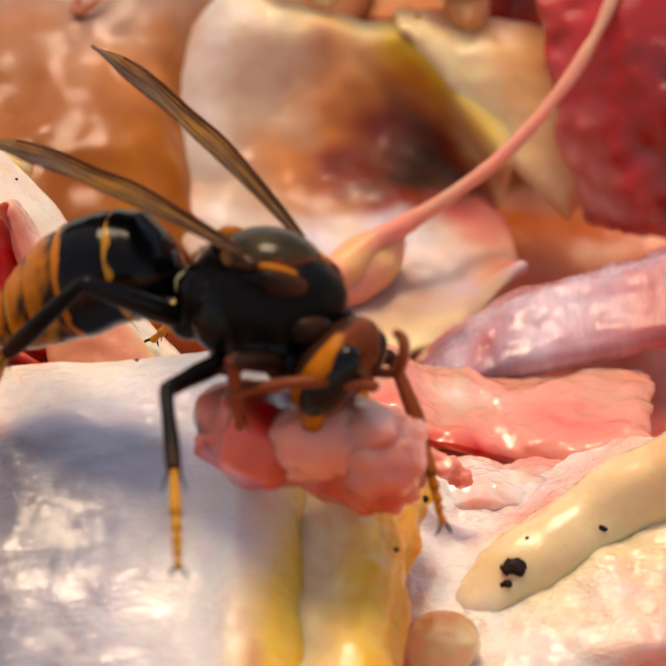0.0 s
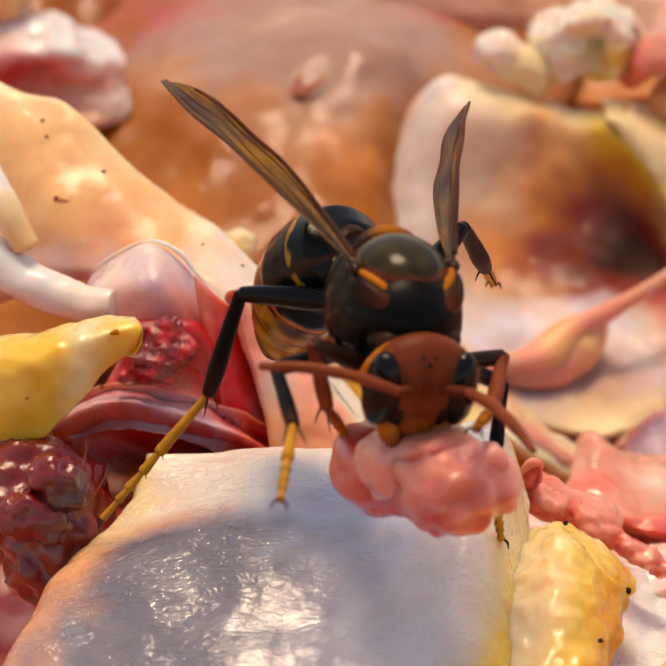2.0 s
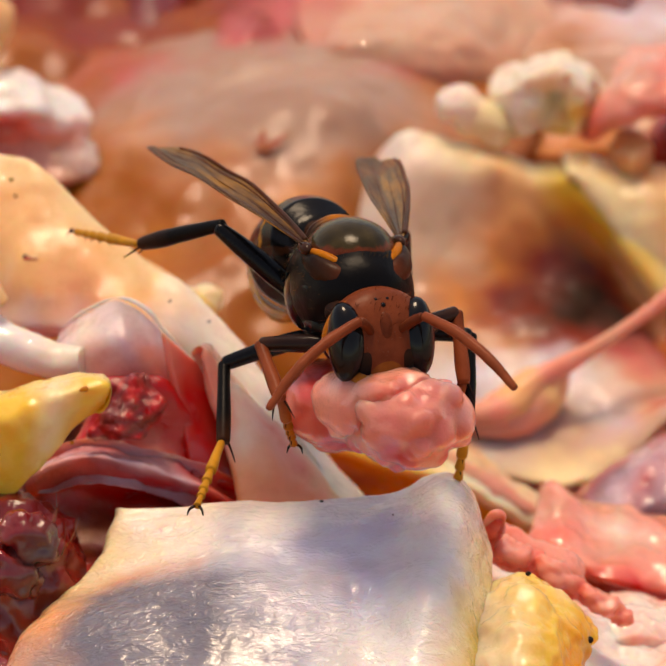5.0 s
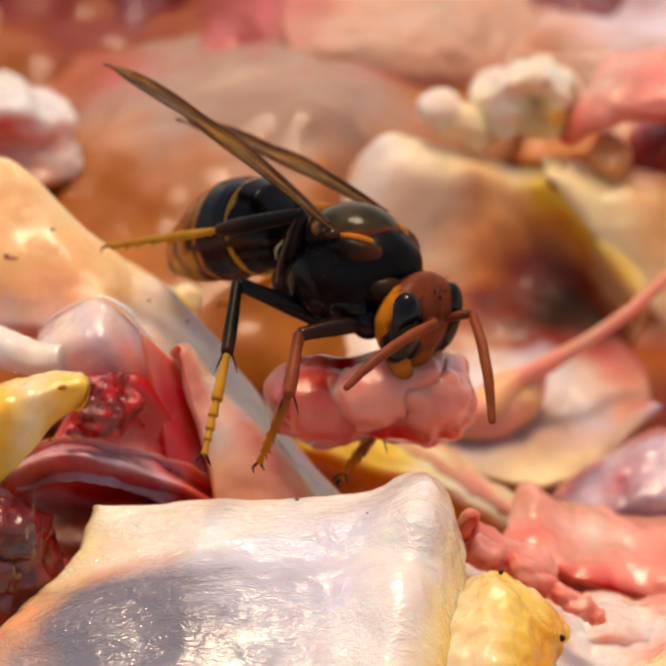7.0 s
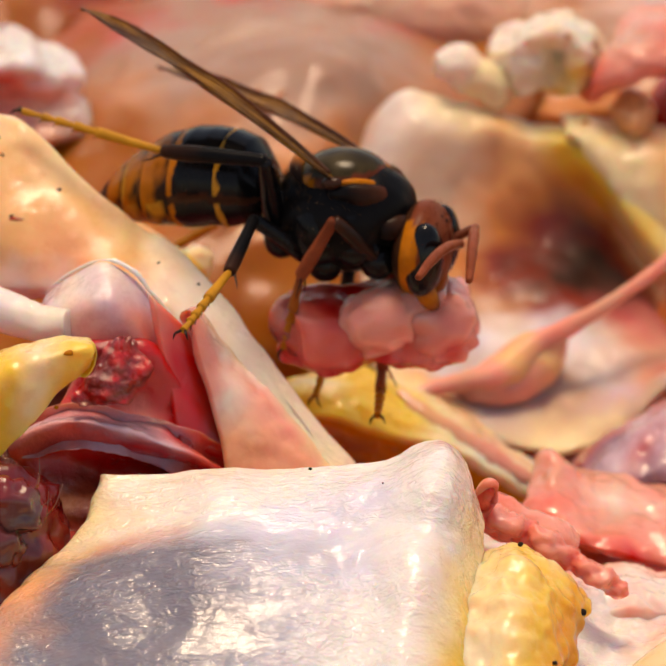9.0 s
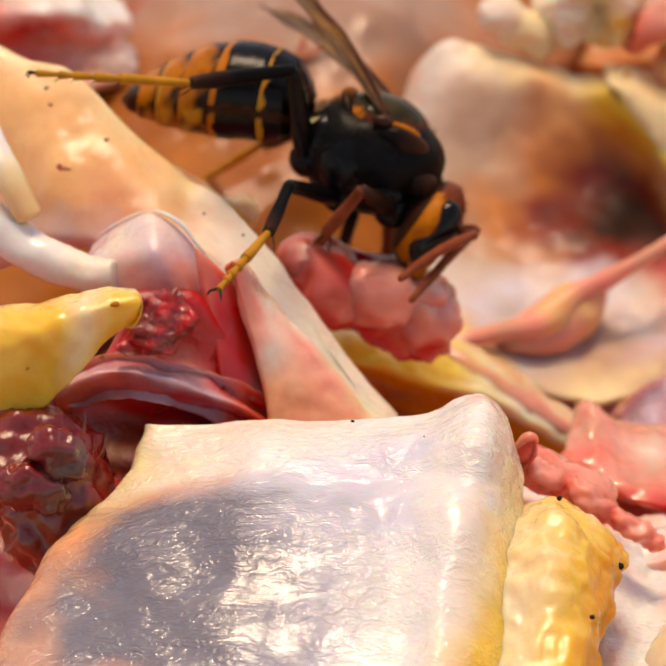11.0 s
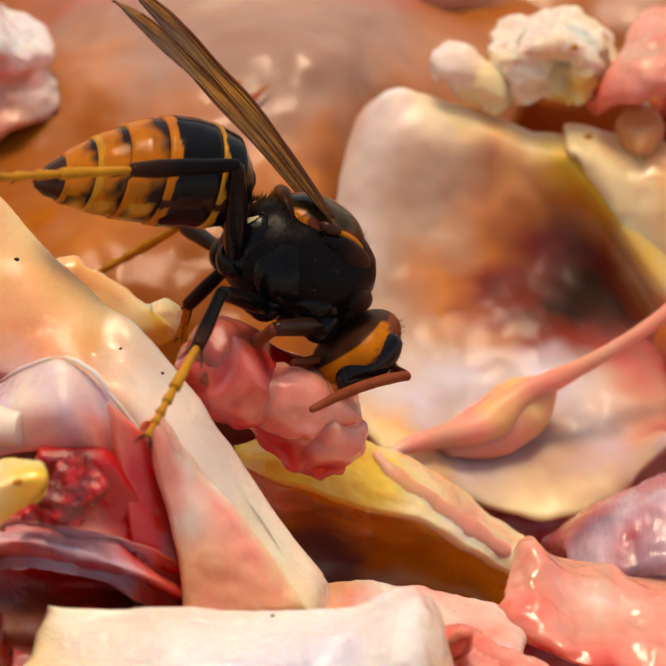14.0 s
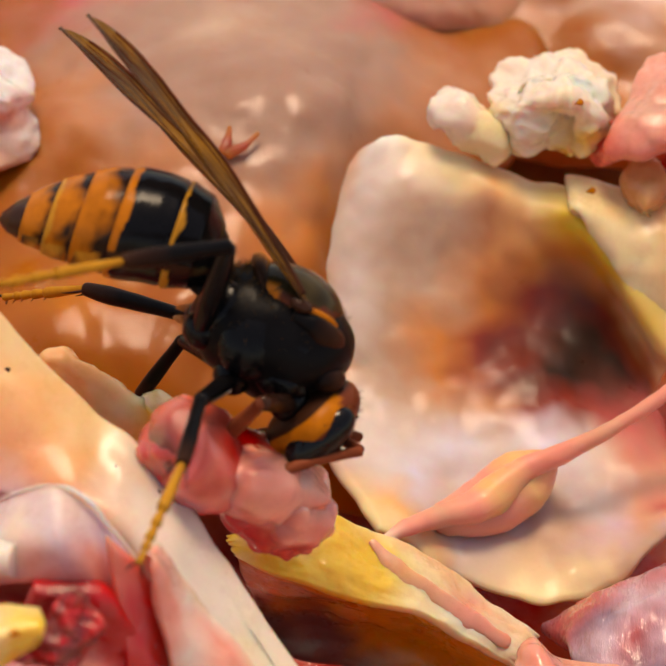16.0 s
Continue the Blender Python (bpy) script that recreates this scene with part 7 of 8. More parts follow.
FEMUR_L1_ROWS = [
    (0, pose(0.00250, 0.00150, -0.00230, 0.00, 4.03, 57.99)),
    (0.5, pose(0.00250, 0.00150, -0.00230, 0.00, 4.03, 57.99)),
    (1, pose(0.00250, 0.00150, -0.00230, 0.00, 4.03, 57.99)),
    (1.5, pose(0.00250, 0.00150, -0.00230, 0.00, -2.05, 104.67)),
    (2, pose(0.00250, 0.00150, -0.00230, 0.00, -5.39, 100.66)),
    (2.5, pose(0.00250, 0.00150, -0.00230, 0.00, 9.07, 103.13)),
    (3, pose(0.00250, 0.00150, -0.00230, 0.00, 7.17, 133.02)),
    (3.5, pose(0.00250, 0.00150, -0.00230, 0.00, 18.30, 108.33)),
    (4, pose(0.00250, 0.00150, -0.00230, 0.00, -12.29, 104.34)),
    (4.8, pose(0.00250, 0.00150, -0.00230, 0.00, -14.36, 101.02)),
    (5.6, pose(0.00250, 0.00150, -0.00230, 0.00, -18.23, 94.42)),
    (6.5, pose(0.00250, 0.00150, -0.00230, 0.00, -20.57, 90.10)),
    (7, pose(0.00250, 0.00150, -0.00230, 0.00, 54.29, 144.91)),
    (7.5, pose(0.00250, 0.00150, -0.00230, 0.00, 54.29, 144.91)),
    (8, pose(0.00250, 0.00150, -0.00230, 0.00, 54.29, 144.91)),
    (8.5, pose(0.00250, 0.00150, -0.00230, 0.00, 54.29, 144.91)),
    (9, pose(0.00250, 0.00150, -0.00230, 0.00, 54.29, 144.91)),
    (9.5, pose(0.00250, 0.00150, -0.00230, 0.00, 54.29, 144.91)),
    (10.3, pose(0.00198, 0.00150, -0.00153, 0.00, 51.60, 121.88)),
    (11.1, pose(0.00146, 0.00150, -0.00077, 0.00, 36.31, 88.74)),
    (11.8, pose(0.00100, 0.00150, -0.00010, 0.00, 28.38, 79.71)),
    (12, pose(0.00100, 0.00150, -0.00010, 0.00, 13.54, 66.23)),
    (12.5, pose(0.00100, 0.00150, -0.00010, 0.00, 7.68, 61.32)),
    (13, pose(0.00100, 0.00150, -0.00010, 0.00, -26.94, 97.45)),
    (13.5, pose(0.00100, 0.00150, -0.00010, 0.00, -7.82, 72.95)),
    (14, pose(0.00100, 0.00150, -0.00010, 0.00, -0.31, 64.10)),
    (14.5, pose(0.00100, 0.00150, -0.00010, 0.00, 2.40, 60.51)),
    (15, pose(0.00100, 0.00150, -0.00010, 0.00, 3.41, 59.03)),
    (15.5, pose(0.00100, 0.00150, -0.00010, 0.00, 3.79, 58.42)),
    (16, pose(0.00100, 0.00150, -0.00010, 0.00, -25.90, 94.59)),
]
TIBIA_L1_ROWS = [
    (0, pose(0.00461, 0.00488, -0.00258, -0.00, 58.02, -11.31)),
    (0.5, pose(0.00461, 0.00488, -0.00258, -0.00, 58.02, -11.31)),
    (1, pose(0.00461, 0.00488, -0.00258, -0.00, 58.02, -11.31)),
    (1.5, pose(0.00149, 0.00537, -0.00216, -0.00, 22.66, -31.03)),
    (2, pose(0.00176, 0.00541, -0.00192, -0.00, 20.38, -26.48)),
    (2.5, pose(0.00160, 0.00535, -0.00293, -0.00, 2.10, -20.48)),
    (3, pose(-0.00021, 0.00440, -0.00280, -0.00, 18.48, -6.09)),
    (3.5, pose(0.00131, 0.00510, -0.00356, 0.00, 24.48, 9.58)),
    (4, pose(0.00153, 0.00529, -0.00145, -0.00, 59.57, -9.43)),
    (4.8, pose(0.00176, 0.00530, -0.00131, -0.00, 58.50, -9.48)),
    (5.6, pose(0.00221, 0.00529, -0.00105, -0.00, 56.45, -9.57)),
    (6.5, pose(0.00249, 0.00525, -0.00089, -0.00, 55.15, -9.62)),
    (7, pose(0.00059, 0.00284, -0.00555, -0.00, 71.37, -80.57)),
    (7.5, pose(0.00059, 0.00284, -0.00555, -0.00, 71.37, -80.57)),
    (8, pose(0.00059, 0.00284, -0.00555, -0.00, 71.37, -80.57)),
    (8.5, pose(0.00059, 0.00284, -0.00555, -0.00, 71.37, -80.57)),
    (9, pose(0.00059, 0.00284, -0.00555, -0.00, 71.37, -80.57)),
    (9.5, pose(0.00059, 0.00284, -0.00555, -0.00, 71.37, -80.57)),
    (10.3, pose(0.00067, 0.00361, -0.00466, -0.00, 71.52, -64.80)),
    (11.1, pose(0.00153, 0.00472, -0.00314, -0.00, 68.67, -39.23)),
    (11.8, pose(0.00163, 0.00496, -0.00200, -0.00, 66.45, -30.59)),
    (12, pose(0.00257, 0.00506, -0.00104, -0.00, 61.53, -18.04)),
    (12.5, pose(0.00290, 0.00498, -0.00063, -0.00, 59.39, -13.94)),
    (13, pose(0.00054, 0.00504, 0.00171, 0.00, 69.59, 172.78)),
    (13.5, pose(0.00216, 0.00529, 0.00044, -0.00, 79.72, -14.93)),
    (14, pose(0.00275, 0.00510, -0.00008, -0.00, 67.25, -12.01)),
    (14.5, pose(0.00297, 0.00498, -0.00027, -0.00, 61.94, -11.55)),
    (15, pose(0.00305, 0.00492, -0.00034, -0.00, 59.68, -11.40)),
    (15.5, pose(0.00309, 0.00490, -0.00036, -0.00, 58.72, -11.35)),
    (16, pose(0.00071, 0.00509, 0.00165, 0.00, 75.54, 146.01)),
]
TARSUS_L1_ROWS = [
    (0, pose(0.00659, 0.00449, -0.00580, -0.00, 62.50, -26.56)),
    (0.5, pose(0.00659, 0.00449, -0.00580, -0.00, 62.50, -26.56)),
    (1, pose(0.00659, 0.00449, -0.00580, -0.00, 62.50, -26.56)),
    (1.5, pose(0.00449, 0.00356, -0.00362, -0.00, 17.65, -22.33)),
    (2, pose(0.00495, 0.00383, -0.00325, -0.00, -7.58, -31.97)),
    (2.5, pose(0.00516, 0.00402, -0.00307, 0.00, 41.31, 159.91)),
    (3, pose(0.00338, 0.00402, -0.00400, 0.00, 25.99, -167.26)),
    (3.5, pose(0.00472, 0.00568, -0.00513, 0.00, 34.70, -148.59)),
    (4, pose(0.00343, 0.00497, -0.00473, 0.00, 59.97, -171.13)),
    (4.8, pose(0.00372, 0.00498, -0.00455, 0.00, 61.88, -167.72)),
    (5.6, pose(0.00428, 0.00494, -0.00422, 0.00, 65.25, -159.87)),
    (6.5, pose(0.00463, 0.00488, -0.00401, 0.00, 67.13, -153.82)),
    (7, pose(0.00079, 0.00164, -0.00915, -0.00, 17.50, -78.15)),
    (7.5, pose(0.00079, 0.00164, -0.00915, -0.00, 17.50, -78.15)),
    (8, pose(0.00079, 0.00164, -0.00915, -0.00, 17.50, -78.15)),
    (8.5, pose(0.00079, 0.00164, -0.00915, -0.00, 17.50, -78.15)),
    (9, pose(0.00079, 0.00164, -0.00915, -0.00, 17.50, -78.15)),
    (9.5, pose(0.00079, 0.00164, -0.00915, -0.00, 17.50, -78.15)),
    (10.3, pose(0.00118, 0.00252, -0.00827, -0.00, 25.41, -73.68)),
    (11.1, pose(0.00260, 0.00385, -0.00668, -0.00, 39.66, -63.41)),
    (11.8, pose(0.00294, 0.00419, -0.00548, -0.00, 45.36, -57.78)),
    (12, pose(0.00429, 0.00450, -0.00438, -0.00, 55.87, -42.91)),
    (12.5, pose(0.00478, 0.00451, -0.00391, -0.00, 59.82, -34.19)),
    (13, pose(-0.00078, 0.00520, -0.00185, -0.00, -1.22, -68.70)),
    (13.5, pose(0.00282, 0.00511, -0.00330, -0.00, 39.54, -52.45)),
    (14, pose(0.00418, 0.00479, -0.00358, -0.00, 53.98, -40.72)),
    (14.5, pose(0.00472, 0.00462, -0.00362, -0.00, 59.22, -33.34)),
    (15, pose(0.00494, 0.00454, -0.00362, -0.00, 61.19, -29.57)),
    (15.5, pose(0.00502, 0.00451, -0.00361, -0.00, 61.97, -27.86)),
    (16, pose(-0.00007, 0.00562, -0.00203, 0.00, 17.08, 68.88)),
]
FEMUR_L2_ROWS = [
    (0, pose(-0.00070, 0.00170, -0.00250, 0.00, -23.38, 81.83)),
    (0.5, pose(-0.00070, 0.00170, -0.00250, 0.00, -14.74, 71.81)),
    (1, pose(-0.00070, 0.00170, -0.00250, 0.00, 15.41, 64.11)),
    (1.5, pose(-0.00070, 0.00170, -0.00250, 0.00, 13.06, 78.93)),
    (2, pose(-0.00070, 0.00170, -0.00250, 0.00, 19.50, 82.21)),
    (2.5, pose(-0.00070, 0.00170, -0.00250, 0.00, 22.10, 51.43)),
    (3, pose(-0.00070, 0.00170, -0.00250, 0.00, 12.05, 32.62)),
    (3.5, pose(-0.00070, 0.00170, -0.00250, 0.00, 11.95, 63.33)),
    (4, pose(-0.00070, 0.00170, -0.00250, 0.00, 1.65, 62.00)),
    (4.8, pose(-0.00070, 0.00170, -0.00250, 0.00, 1.88, 65.09)),
    (5.6, pose(-0.00070, 0.00170, -0.00250, 0.00, 2.30, 71.05)),
    (6.5, pose(-0.00070, 0.00170, -0.00250, 0.00, 2.56, 74.83)),
    (7, pose(-0.00070, 0.00170, -0.00250, 0.00, 4.92, 79.23)),
    (7.5, pose(-0.00070, 0.00170, -0.00250, 0.00, 4.61, 83.18)),
    (8, pose(-0.00070, 0.00170, -0.00250, 0.00, -1.92, 86.21)),
    (8.5, pose(-0.00070, 0.00170, -0.00250, 0.00, 3.42, 97.63)),
    (9, pose(-0.00070, 0.00170, -0.00250, 0.00, -8.43, 98.02)),
    (9.5, pose(-0.00070, 0.00170, -0.00250, 0.00, -14.95, 92.25)),
    (10.3, pose(-0.00070, 0.00170, -0.00250, 0.00, -16.35, 90.92)),
    (11.1, pose(-0.00070, 0.00170, -0.00250, 0.00, -18.84, 88.49)),
    (11.8, pose(-0.00070, 0.00170, -0.00250, 0.00, -19.93, 87.40)),
    (12, pose(-0.00070, 0.00170, -0.00250, 0.00, -20.61, 85.38)),
    (12.5, pose(-0.00070, 0.00170, -0.00250, 0.00, -0.48, 111.51)),
    (13, pose(-0.00070, 0.00170, -0.00250, 0.00, -11.63, 95.54)),
    (13.5, pose(-0.00070, 0.00170, -0.00250, 0.00, -25.48, 97.70)),
    (14, pose(-0.00070, 0.00170, -0.00250, 0.00, -22.65, 101.08)),
    (14.5, pose(-0.00070, 0.00170, -0.00250, 0.00, -19.77, 90.85)),
    (15, pose(-0.00070, 0.00170, -0.00250, 0.00, 16.98, 119.75)),
    (15.5, pose(-0.00070, 0.00170, -0.00250, 0.00, 8.50, 111.81)),
    (16, pose(-0.00070, 0.00170, -0.00250, 0.00, 5.34, 120.13)),
]
TIBIA_L2_ROWS = [
    (0, pose(-0.00005, 0.00624, -0.00052, 0.00, 56.37, 85.19)),
    (0.5, pose(0.00081, 0.00629, -0.00123, 0.00, 55.05, 68.81)),
    (1, pose(0.00140, 0.00604, -0.00383, 0.00, 44.65, 117.57)),
    (1.5, pose(0.00024, 0.00648, -0.00363, 0.00, 53.88, 136.59)),
    (2, pose(-0.00006, 0.00637, -0.00417, -0.00, 68.44, -18.85)),
    (2.5, pose(0.00219, 0.00532, -0.00438, -0.00, 40.11, -30.70)),
    (3, pose(0.00342, 0.00434, -0.00354, -0.00, 37.36, -5.56)),
    (3.5, pose(0.00150, 0.00607, -0.00353, 0.00, 47.55, 22.89)),
    (4, pose(0.00165, 0.00611, -0.00264, -0.00, 45.59, -8.79)),
    (4.8, pose(0.00140, 0.00623, -0.00266, -0.00, 51.73, -18.31)),
    (5.6, pose(0.00092, 0.00643, -0.00270, -0.00, 60.56, -46.43)),
    (6.5, pose(0.00061, 0.00652, -0.00272, -0.00, 61.95, -68.83)),
    (7, pose(0.00023, 0.00659, -0.00293, -0.00, 64.22, -89.55)),
    (7.5, pose(-0.00011, 0.00665, -0.00290, 0.00, 66.07, -99.65)),
    (8, pose(-0.00037, 0.00669, -0.00233, 0.00, 69.23, -106.28)),
    (8.5, pose(-0.00136, 0.00665, -0.00280, 0.00, 52.71, -97.06)),
    (9, pose(-0.00139, 0.00660, -0.00177, 0.00, 56.57, -98.99)),
    (9.5, pose(-0.00089, 0.00653, -0.00121, 0.00, 70.90, -98.52)),
    (10.3, pose(-0.00078, 0.00650, -0.00109, 0.00, 78.46, -102.22)),
    (11.1, pose(-0.00058, 0.00643, -0.00089, 0.00, 86.80, 121.59)),
    (11.8, pose(-0.00049, 0.00640, -0.00080, 0.00, 81.17, 98.60)),
    (12, pose(-0.00032, 0.00636, -0.00074, 0.00, 69.98, 91.65)),
    (12.5, pose(-0.00253, 0.00635, -0.00246, 0.00, 63.67, 137.26)),
    (13, pose(-0.00117, 0.00657, -0.00149, 0.00, 65.08, 109.02)),
    (13.5, pose(-0.00130, 0.00617, -0.00035, 0.00, 53.80, 113.21)),
    (14, pose(-0.00159, 0.00623, -0.00057, 0.00, 53.90, 118.19)),
    (14.5, pose(-0.00077, 0.00640, -0.00081, 0.00, 60.29, 103.46)),
    (15, pose(-0.00307, 0.00585, -0.00396, 0.00, 23.35, 89.96)),
    (15.5, pose(-0.00254, 0.00629, -0.00324, 0.00, 21.55, 86.73)),
    (16, pose(-0.00320, 0.00601, -0.00297, 0.00, 56.25, 102.26)),
]
TARSUS_L2_ROWS = [
    (0, pose(0.00017, 0.00884, -0.00443, 0.00, 42.99, 93.86)),
    (0.5, pose(0.00178, 0.00880, -0.00508, 0.00, 20.72, 79.25)),
    (1, pose(-0.00014, 0.00900, -0.00713, 0.00, 23.63, 65.46)),
    (1.5, pose(-0.00178, 0.00838, -0.00743, 0.00, 29.38, 58.65)),
    (2, pose(0.00157, 0.00581, -0.00854, 0.00, 51.86, 143.15)),
    (2.5, pose(0.00528, 0.00349, -0.00741, 0.00, 64.80, 145.60)),
    (3, pose(0.00714, 0.00397, -0.00640, 0.00, 70.44, -167.48)),
    (3.5, pose(0.00442, 0.00731, -0.00700, 0.00, 51.42, -161.39)),
    (4, pose(0.00490, 0.00561, -0.00600, 0.00, 55.42, 151.33)),
    (4.8, pose(0.00417, 0.00532, -0.00635, 0.00, 57.70, 164.58)),
    (5.6, pose(0.00251, 0.00475, -0.00679, 0.00, 57.58, -166.72)),
    (6.5, pose(0.00141, 0.00446, -0.00687, 0.00, 54.46, -150.83)),
    (7, pose(0.00025, 0.00455, -0.00716, 0.00, 56.70, -133.97)),
    (7.5, pose(-0.00043, 0.00477, -0.00720, 0.00, 58.79, -127.55)),
    (8, pose(-0.00084, 0.00509, -0.00673, 0.00, 61.72, -128.59)),
    (8.5, pose(-0.00171, 0.00382, -0.00654, 0.00, 46.65, -103.50)),
    (9, pose(-0.00179, 0.00404, -0.00569, 0.00, 49.51, -106.29)),
    (9.5, pose(-0.00112, 0.00501, -0.00565, 0.00, 65.57, -113.29)),
    (10.3, pose(-0.00098, 0.00558, -0.00570, 0.00, 74.18, -128.20)),
    (11.1, pose(-0.00071, 0.00665, -0.00558, 0.00, 78.57, 145.97)),
    (11.8, pose(-0.00059, 0.00711, -0.00544, 0.00, 73.05, 122.60)),
    (12, pose(-0.00037, 0.00797, -0.00516, 0.00, 60.03, 105.20)),
    (12.5, pose(-0.00406, 0.00777, -0.00667, 0.00, 17.76, 72.89)),
    (13, pose(-0.00182, 0.00845, -0.00575, 0.00, 38.45, 85.58)),
    (13.5, pose(-0.00240, 0.00872, -0.00414, 0.00, 17.78, 79.57)),
    (14, pose(-0.00289, 0.00867, -0.00437, 0.00, 20.11, 76.73)),
    (14.5, pose(-0.00131, 0.00867, -0.00489, 0.00, 40.01, 87.67)),
    (15, pose(-0.00307, 0.01017, -0.00582, 0.00, 24.80, 90.00)),
    (15.5, pose(-0.00229, 0.01066, -0.00497, 0.00, 24.76, 88.23)),
    (16, pose(-0.00375, 0.00856, -0.00687, 0.00, 29.22, 85.90)),
]
FEMUR_L3_ROWS = [
    (0, pose(-0.00310, 0.00170, -0.00090, 0.00, -29.49, 116.76)),
    (0.5, pose(-0.00310, 0.00170, -0.00090, 0.00, -26.07, 118.99)),
    (1, pose(-0.00310, 0.00170, -0.00090, 0.00, -28.53, 122.80)),
    (1.5, pose(-0.00310, 0.00170, -0.00090, 0.00, -29.50, 124.40)),
    (2, pose(-0.00310, 0.00170, -0.00090, 0.00, -29.90, 125.07)),
    (2.5, pose(-0.00310, 0.00170, -0.00090, 0.00, -30.06, 125.35)),
    (3, pose(-0.00310, 0.00170, -0.00090, 0.00, 19.47, 153.85)),
    (3.5, pose(-0.00310, 0.00170, -0.00090, 0.00, -3.34, 147.43)),
    (4, pose(-0.00310, 0.00170, -0.00090, 0.00, -19.54, 135.26)),
    (4.8, pose(-0.00310, 0.00170, -0.00090, 0.00, -21.09, 133.97)),
    (5.6, pose(-0.00310, 0.00170, -0.00090, 0.00, -24.04, 131.42)),
    (6.5, pose(-0.00310, 0.00170, -0.00090, 0.00, -25.89, 129.73)),
    (7, pose(-0.00310, 0.00170, -0.00090, 0.00, -28.43, 127.29)),
    (7.5, pose(-0.00310, 0.00170, -0.00090, 0.00, -29.46, 126.26)),
    (8, pose(-0.00310, 0.00170, -0.00090, 0.00, -29.88, 125.84)),
    (8.5, pose(-0.00310, 0.00170, -0.00090, 0.00, -30.05, 125.66)),
    (9, pose(-0.00310, 0.00170, -0.00090, 0.00, -30.12, 125.59)),
    (9.5, pose(-0.00310, 0.00170, -0.00090, 0.00, -30.15, 125.56)),
    (10.3, pose(-0.00310, 0.00170, -0.00090, 0.00, -21.41, 119.70)),
    (11.1, pose(-0.00310, 0.00170, -0.00090, 0.00, -4.52, 110.22)),
    (11.8, pose(-0.00310, 0.00170, -0.00090, 0.00, 2.60, 106.48)),
    (12, pose(-0.00310, 0.00170, -0.00090, 0.00, 7.67, 113.77)),
    (12.5, pose(-0.00310, 0.00170, -0.00090, 0.00, 13.08, 89.09)),
    (13, pose(-0.00310, 0.00170, -0.00090, 0.00, 5.55, 85.66)),
    (13.5, pose(-0.00310, 0.00170, -0.00090, 0.00, 3.10, 82.74)),
    (14, pose(-0.00310, 0.00170, -0.00090, 0.00, 0.40, 84.38)),
    (14.5, pose(-0.00310, 0.00170, -0.00090, 0.00, 4.71, 92.96)),
    (15, pose(-0.00310, 0.00170, -0.00090, 0.00, 6.66, 104.73)),
    (15.5, pose(-0.00310, 0.00170, -0.00090, 0.00, 3.69, 94.84)),
    (16, pose(-0.00310, 0.00170, -0.00090, 0.00, 11.87, 98.50)),
]
TIBIA_L3_ROWS = [
    (0, pose(-0.00529, 0.00605, 0.00186, 0.00, 39.71, 130.10)),
    (0.5, pose(-0.00554, 0.00610, 0.00156, 0.00, 43.61, 133.12)),
    (1, pose(-0.00576, 0.00584, 0.00177, 0.00, 40.07, 137.45)),
    (1.5, pose(-0.00585, 0.00572, 0.00186, 0.00, 38.58, 139.09)),
    (2, pose(-0.00589, 0.00567, 0.00189, 0.00, 37.96, 139.75)),
    (2.5, pose(-0.00590, 0.00565, 0.00190, 0.00, 37.71, 140.01)),
    (3, pose(-0.00784, 0.00403, -0.00277, 0.00, 17.94, 174.93)),
    (3.5, pose(-0.00781, 0.00471, -0.00057, 0.00, 35.26, -152.62)),
    (4, pose(-0.00685, 0.00541, 0.00097, 0.00, 41.55, 167.49)),
    (4.8, pose(-0.00673, 0.00546, 0.00112, 0.00, 41.38, 163.44)),
    (5.6, pose(-0.00648, 0.00554, 0.00138, 0.00, 40.66, 155.74)),
    (6.5, pose(-0.00632, 0.00557, 0.00155, 0.00, 39.95, 150.95)),
    (7, pose(-0.00608, 0.00562, 0.00177, 0.00, 38.64, 144.51)),
    (7.5, pose(-0.00598, 0.00563, 0.00185, 0.00, 38.01, 141.95)),
    (8, pose(-0.00594, 0.00564, 0.00189, 0.00, 37.73, 140.91)),
    (8.5, pose(-0.00593, 0.00564, 0.00190, 0.00, 37.61, 140.49)),
    (9, pose(-0.00592, 0.00564, 0.00191, 0.00, 37.57, 140.31)),
    (9.5, pose(-0.00592, 0.00564, 0.00191, 0.00, 37.55, 140.24)),
    (10.3, pose(-0.00568, 0.00623, 0.00114, 0.00, 30.02, 130.24)),
    (11.1, pose(-0.00503, 0.00694, -0.00046, 0.00, 14.11, 114.81)),
    (11.8, pose(-0.00469, 0.00706, -0.00115, 0.00, 7.24, 109.20)),
    (12, pose(-0.00534, 0.00678, -0.00165, 0.00, 8.90, 111.81)),
    (12.5, pose(-0.00301, 0.00715, -0.00217, 0.00, 1.50, 107.82)),
    (13, pose(-0.00268, 0.00726, -0.00144, 0.00, -0.07, 104.95)),
    (13.5, pose(-0.00239, 0.00725, -0.00120, 0.00, -2.62, 100.06)),
    (14, pose(-0.00255, 0.00727, -0.00094, 0.00, -2.61, 105.05)),
    (14.5, pose(-0.00339, 0.00727, -0.00136, 0.00, -1.76, 105.98)),
    (15, pose(-0.00451, 0.00708, -0.00155, 0.00, 6.56, 130.25)),
    (15.5, pose(-0.00357, 0.00727, -0.00126, 0.00, 11.85, 120.29)),
    (16, pose(-0.00391, 0.00712, -0.00205, 0.00, 14.31, 142.43)),
]
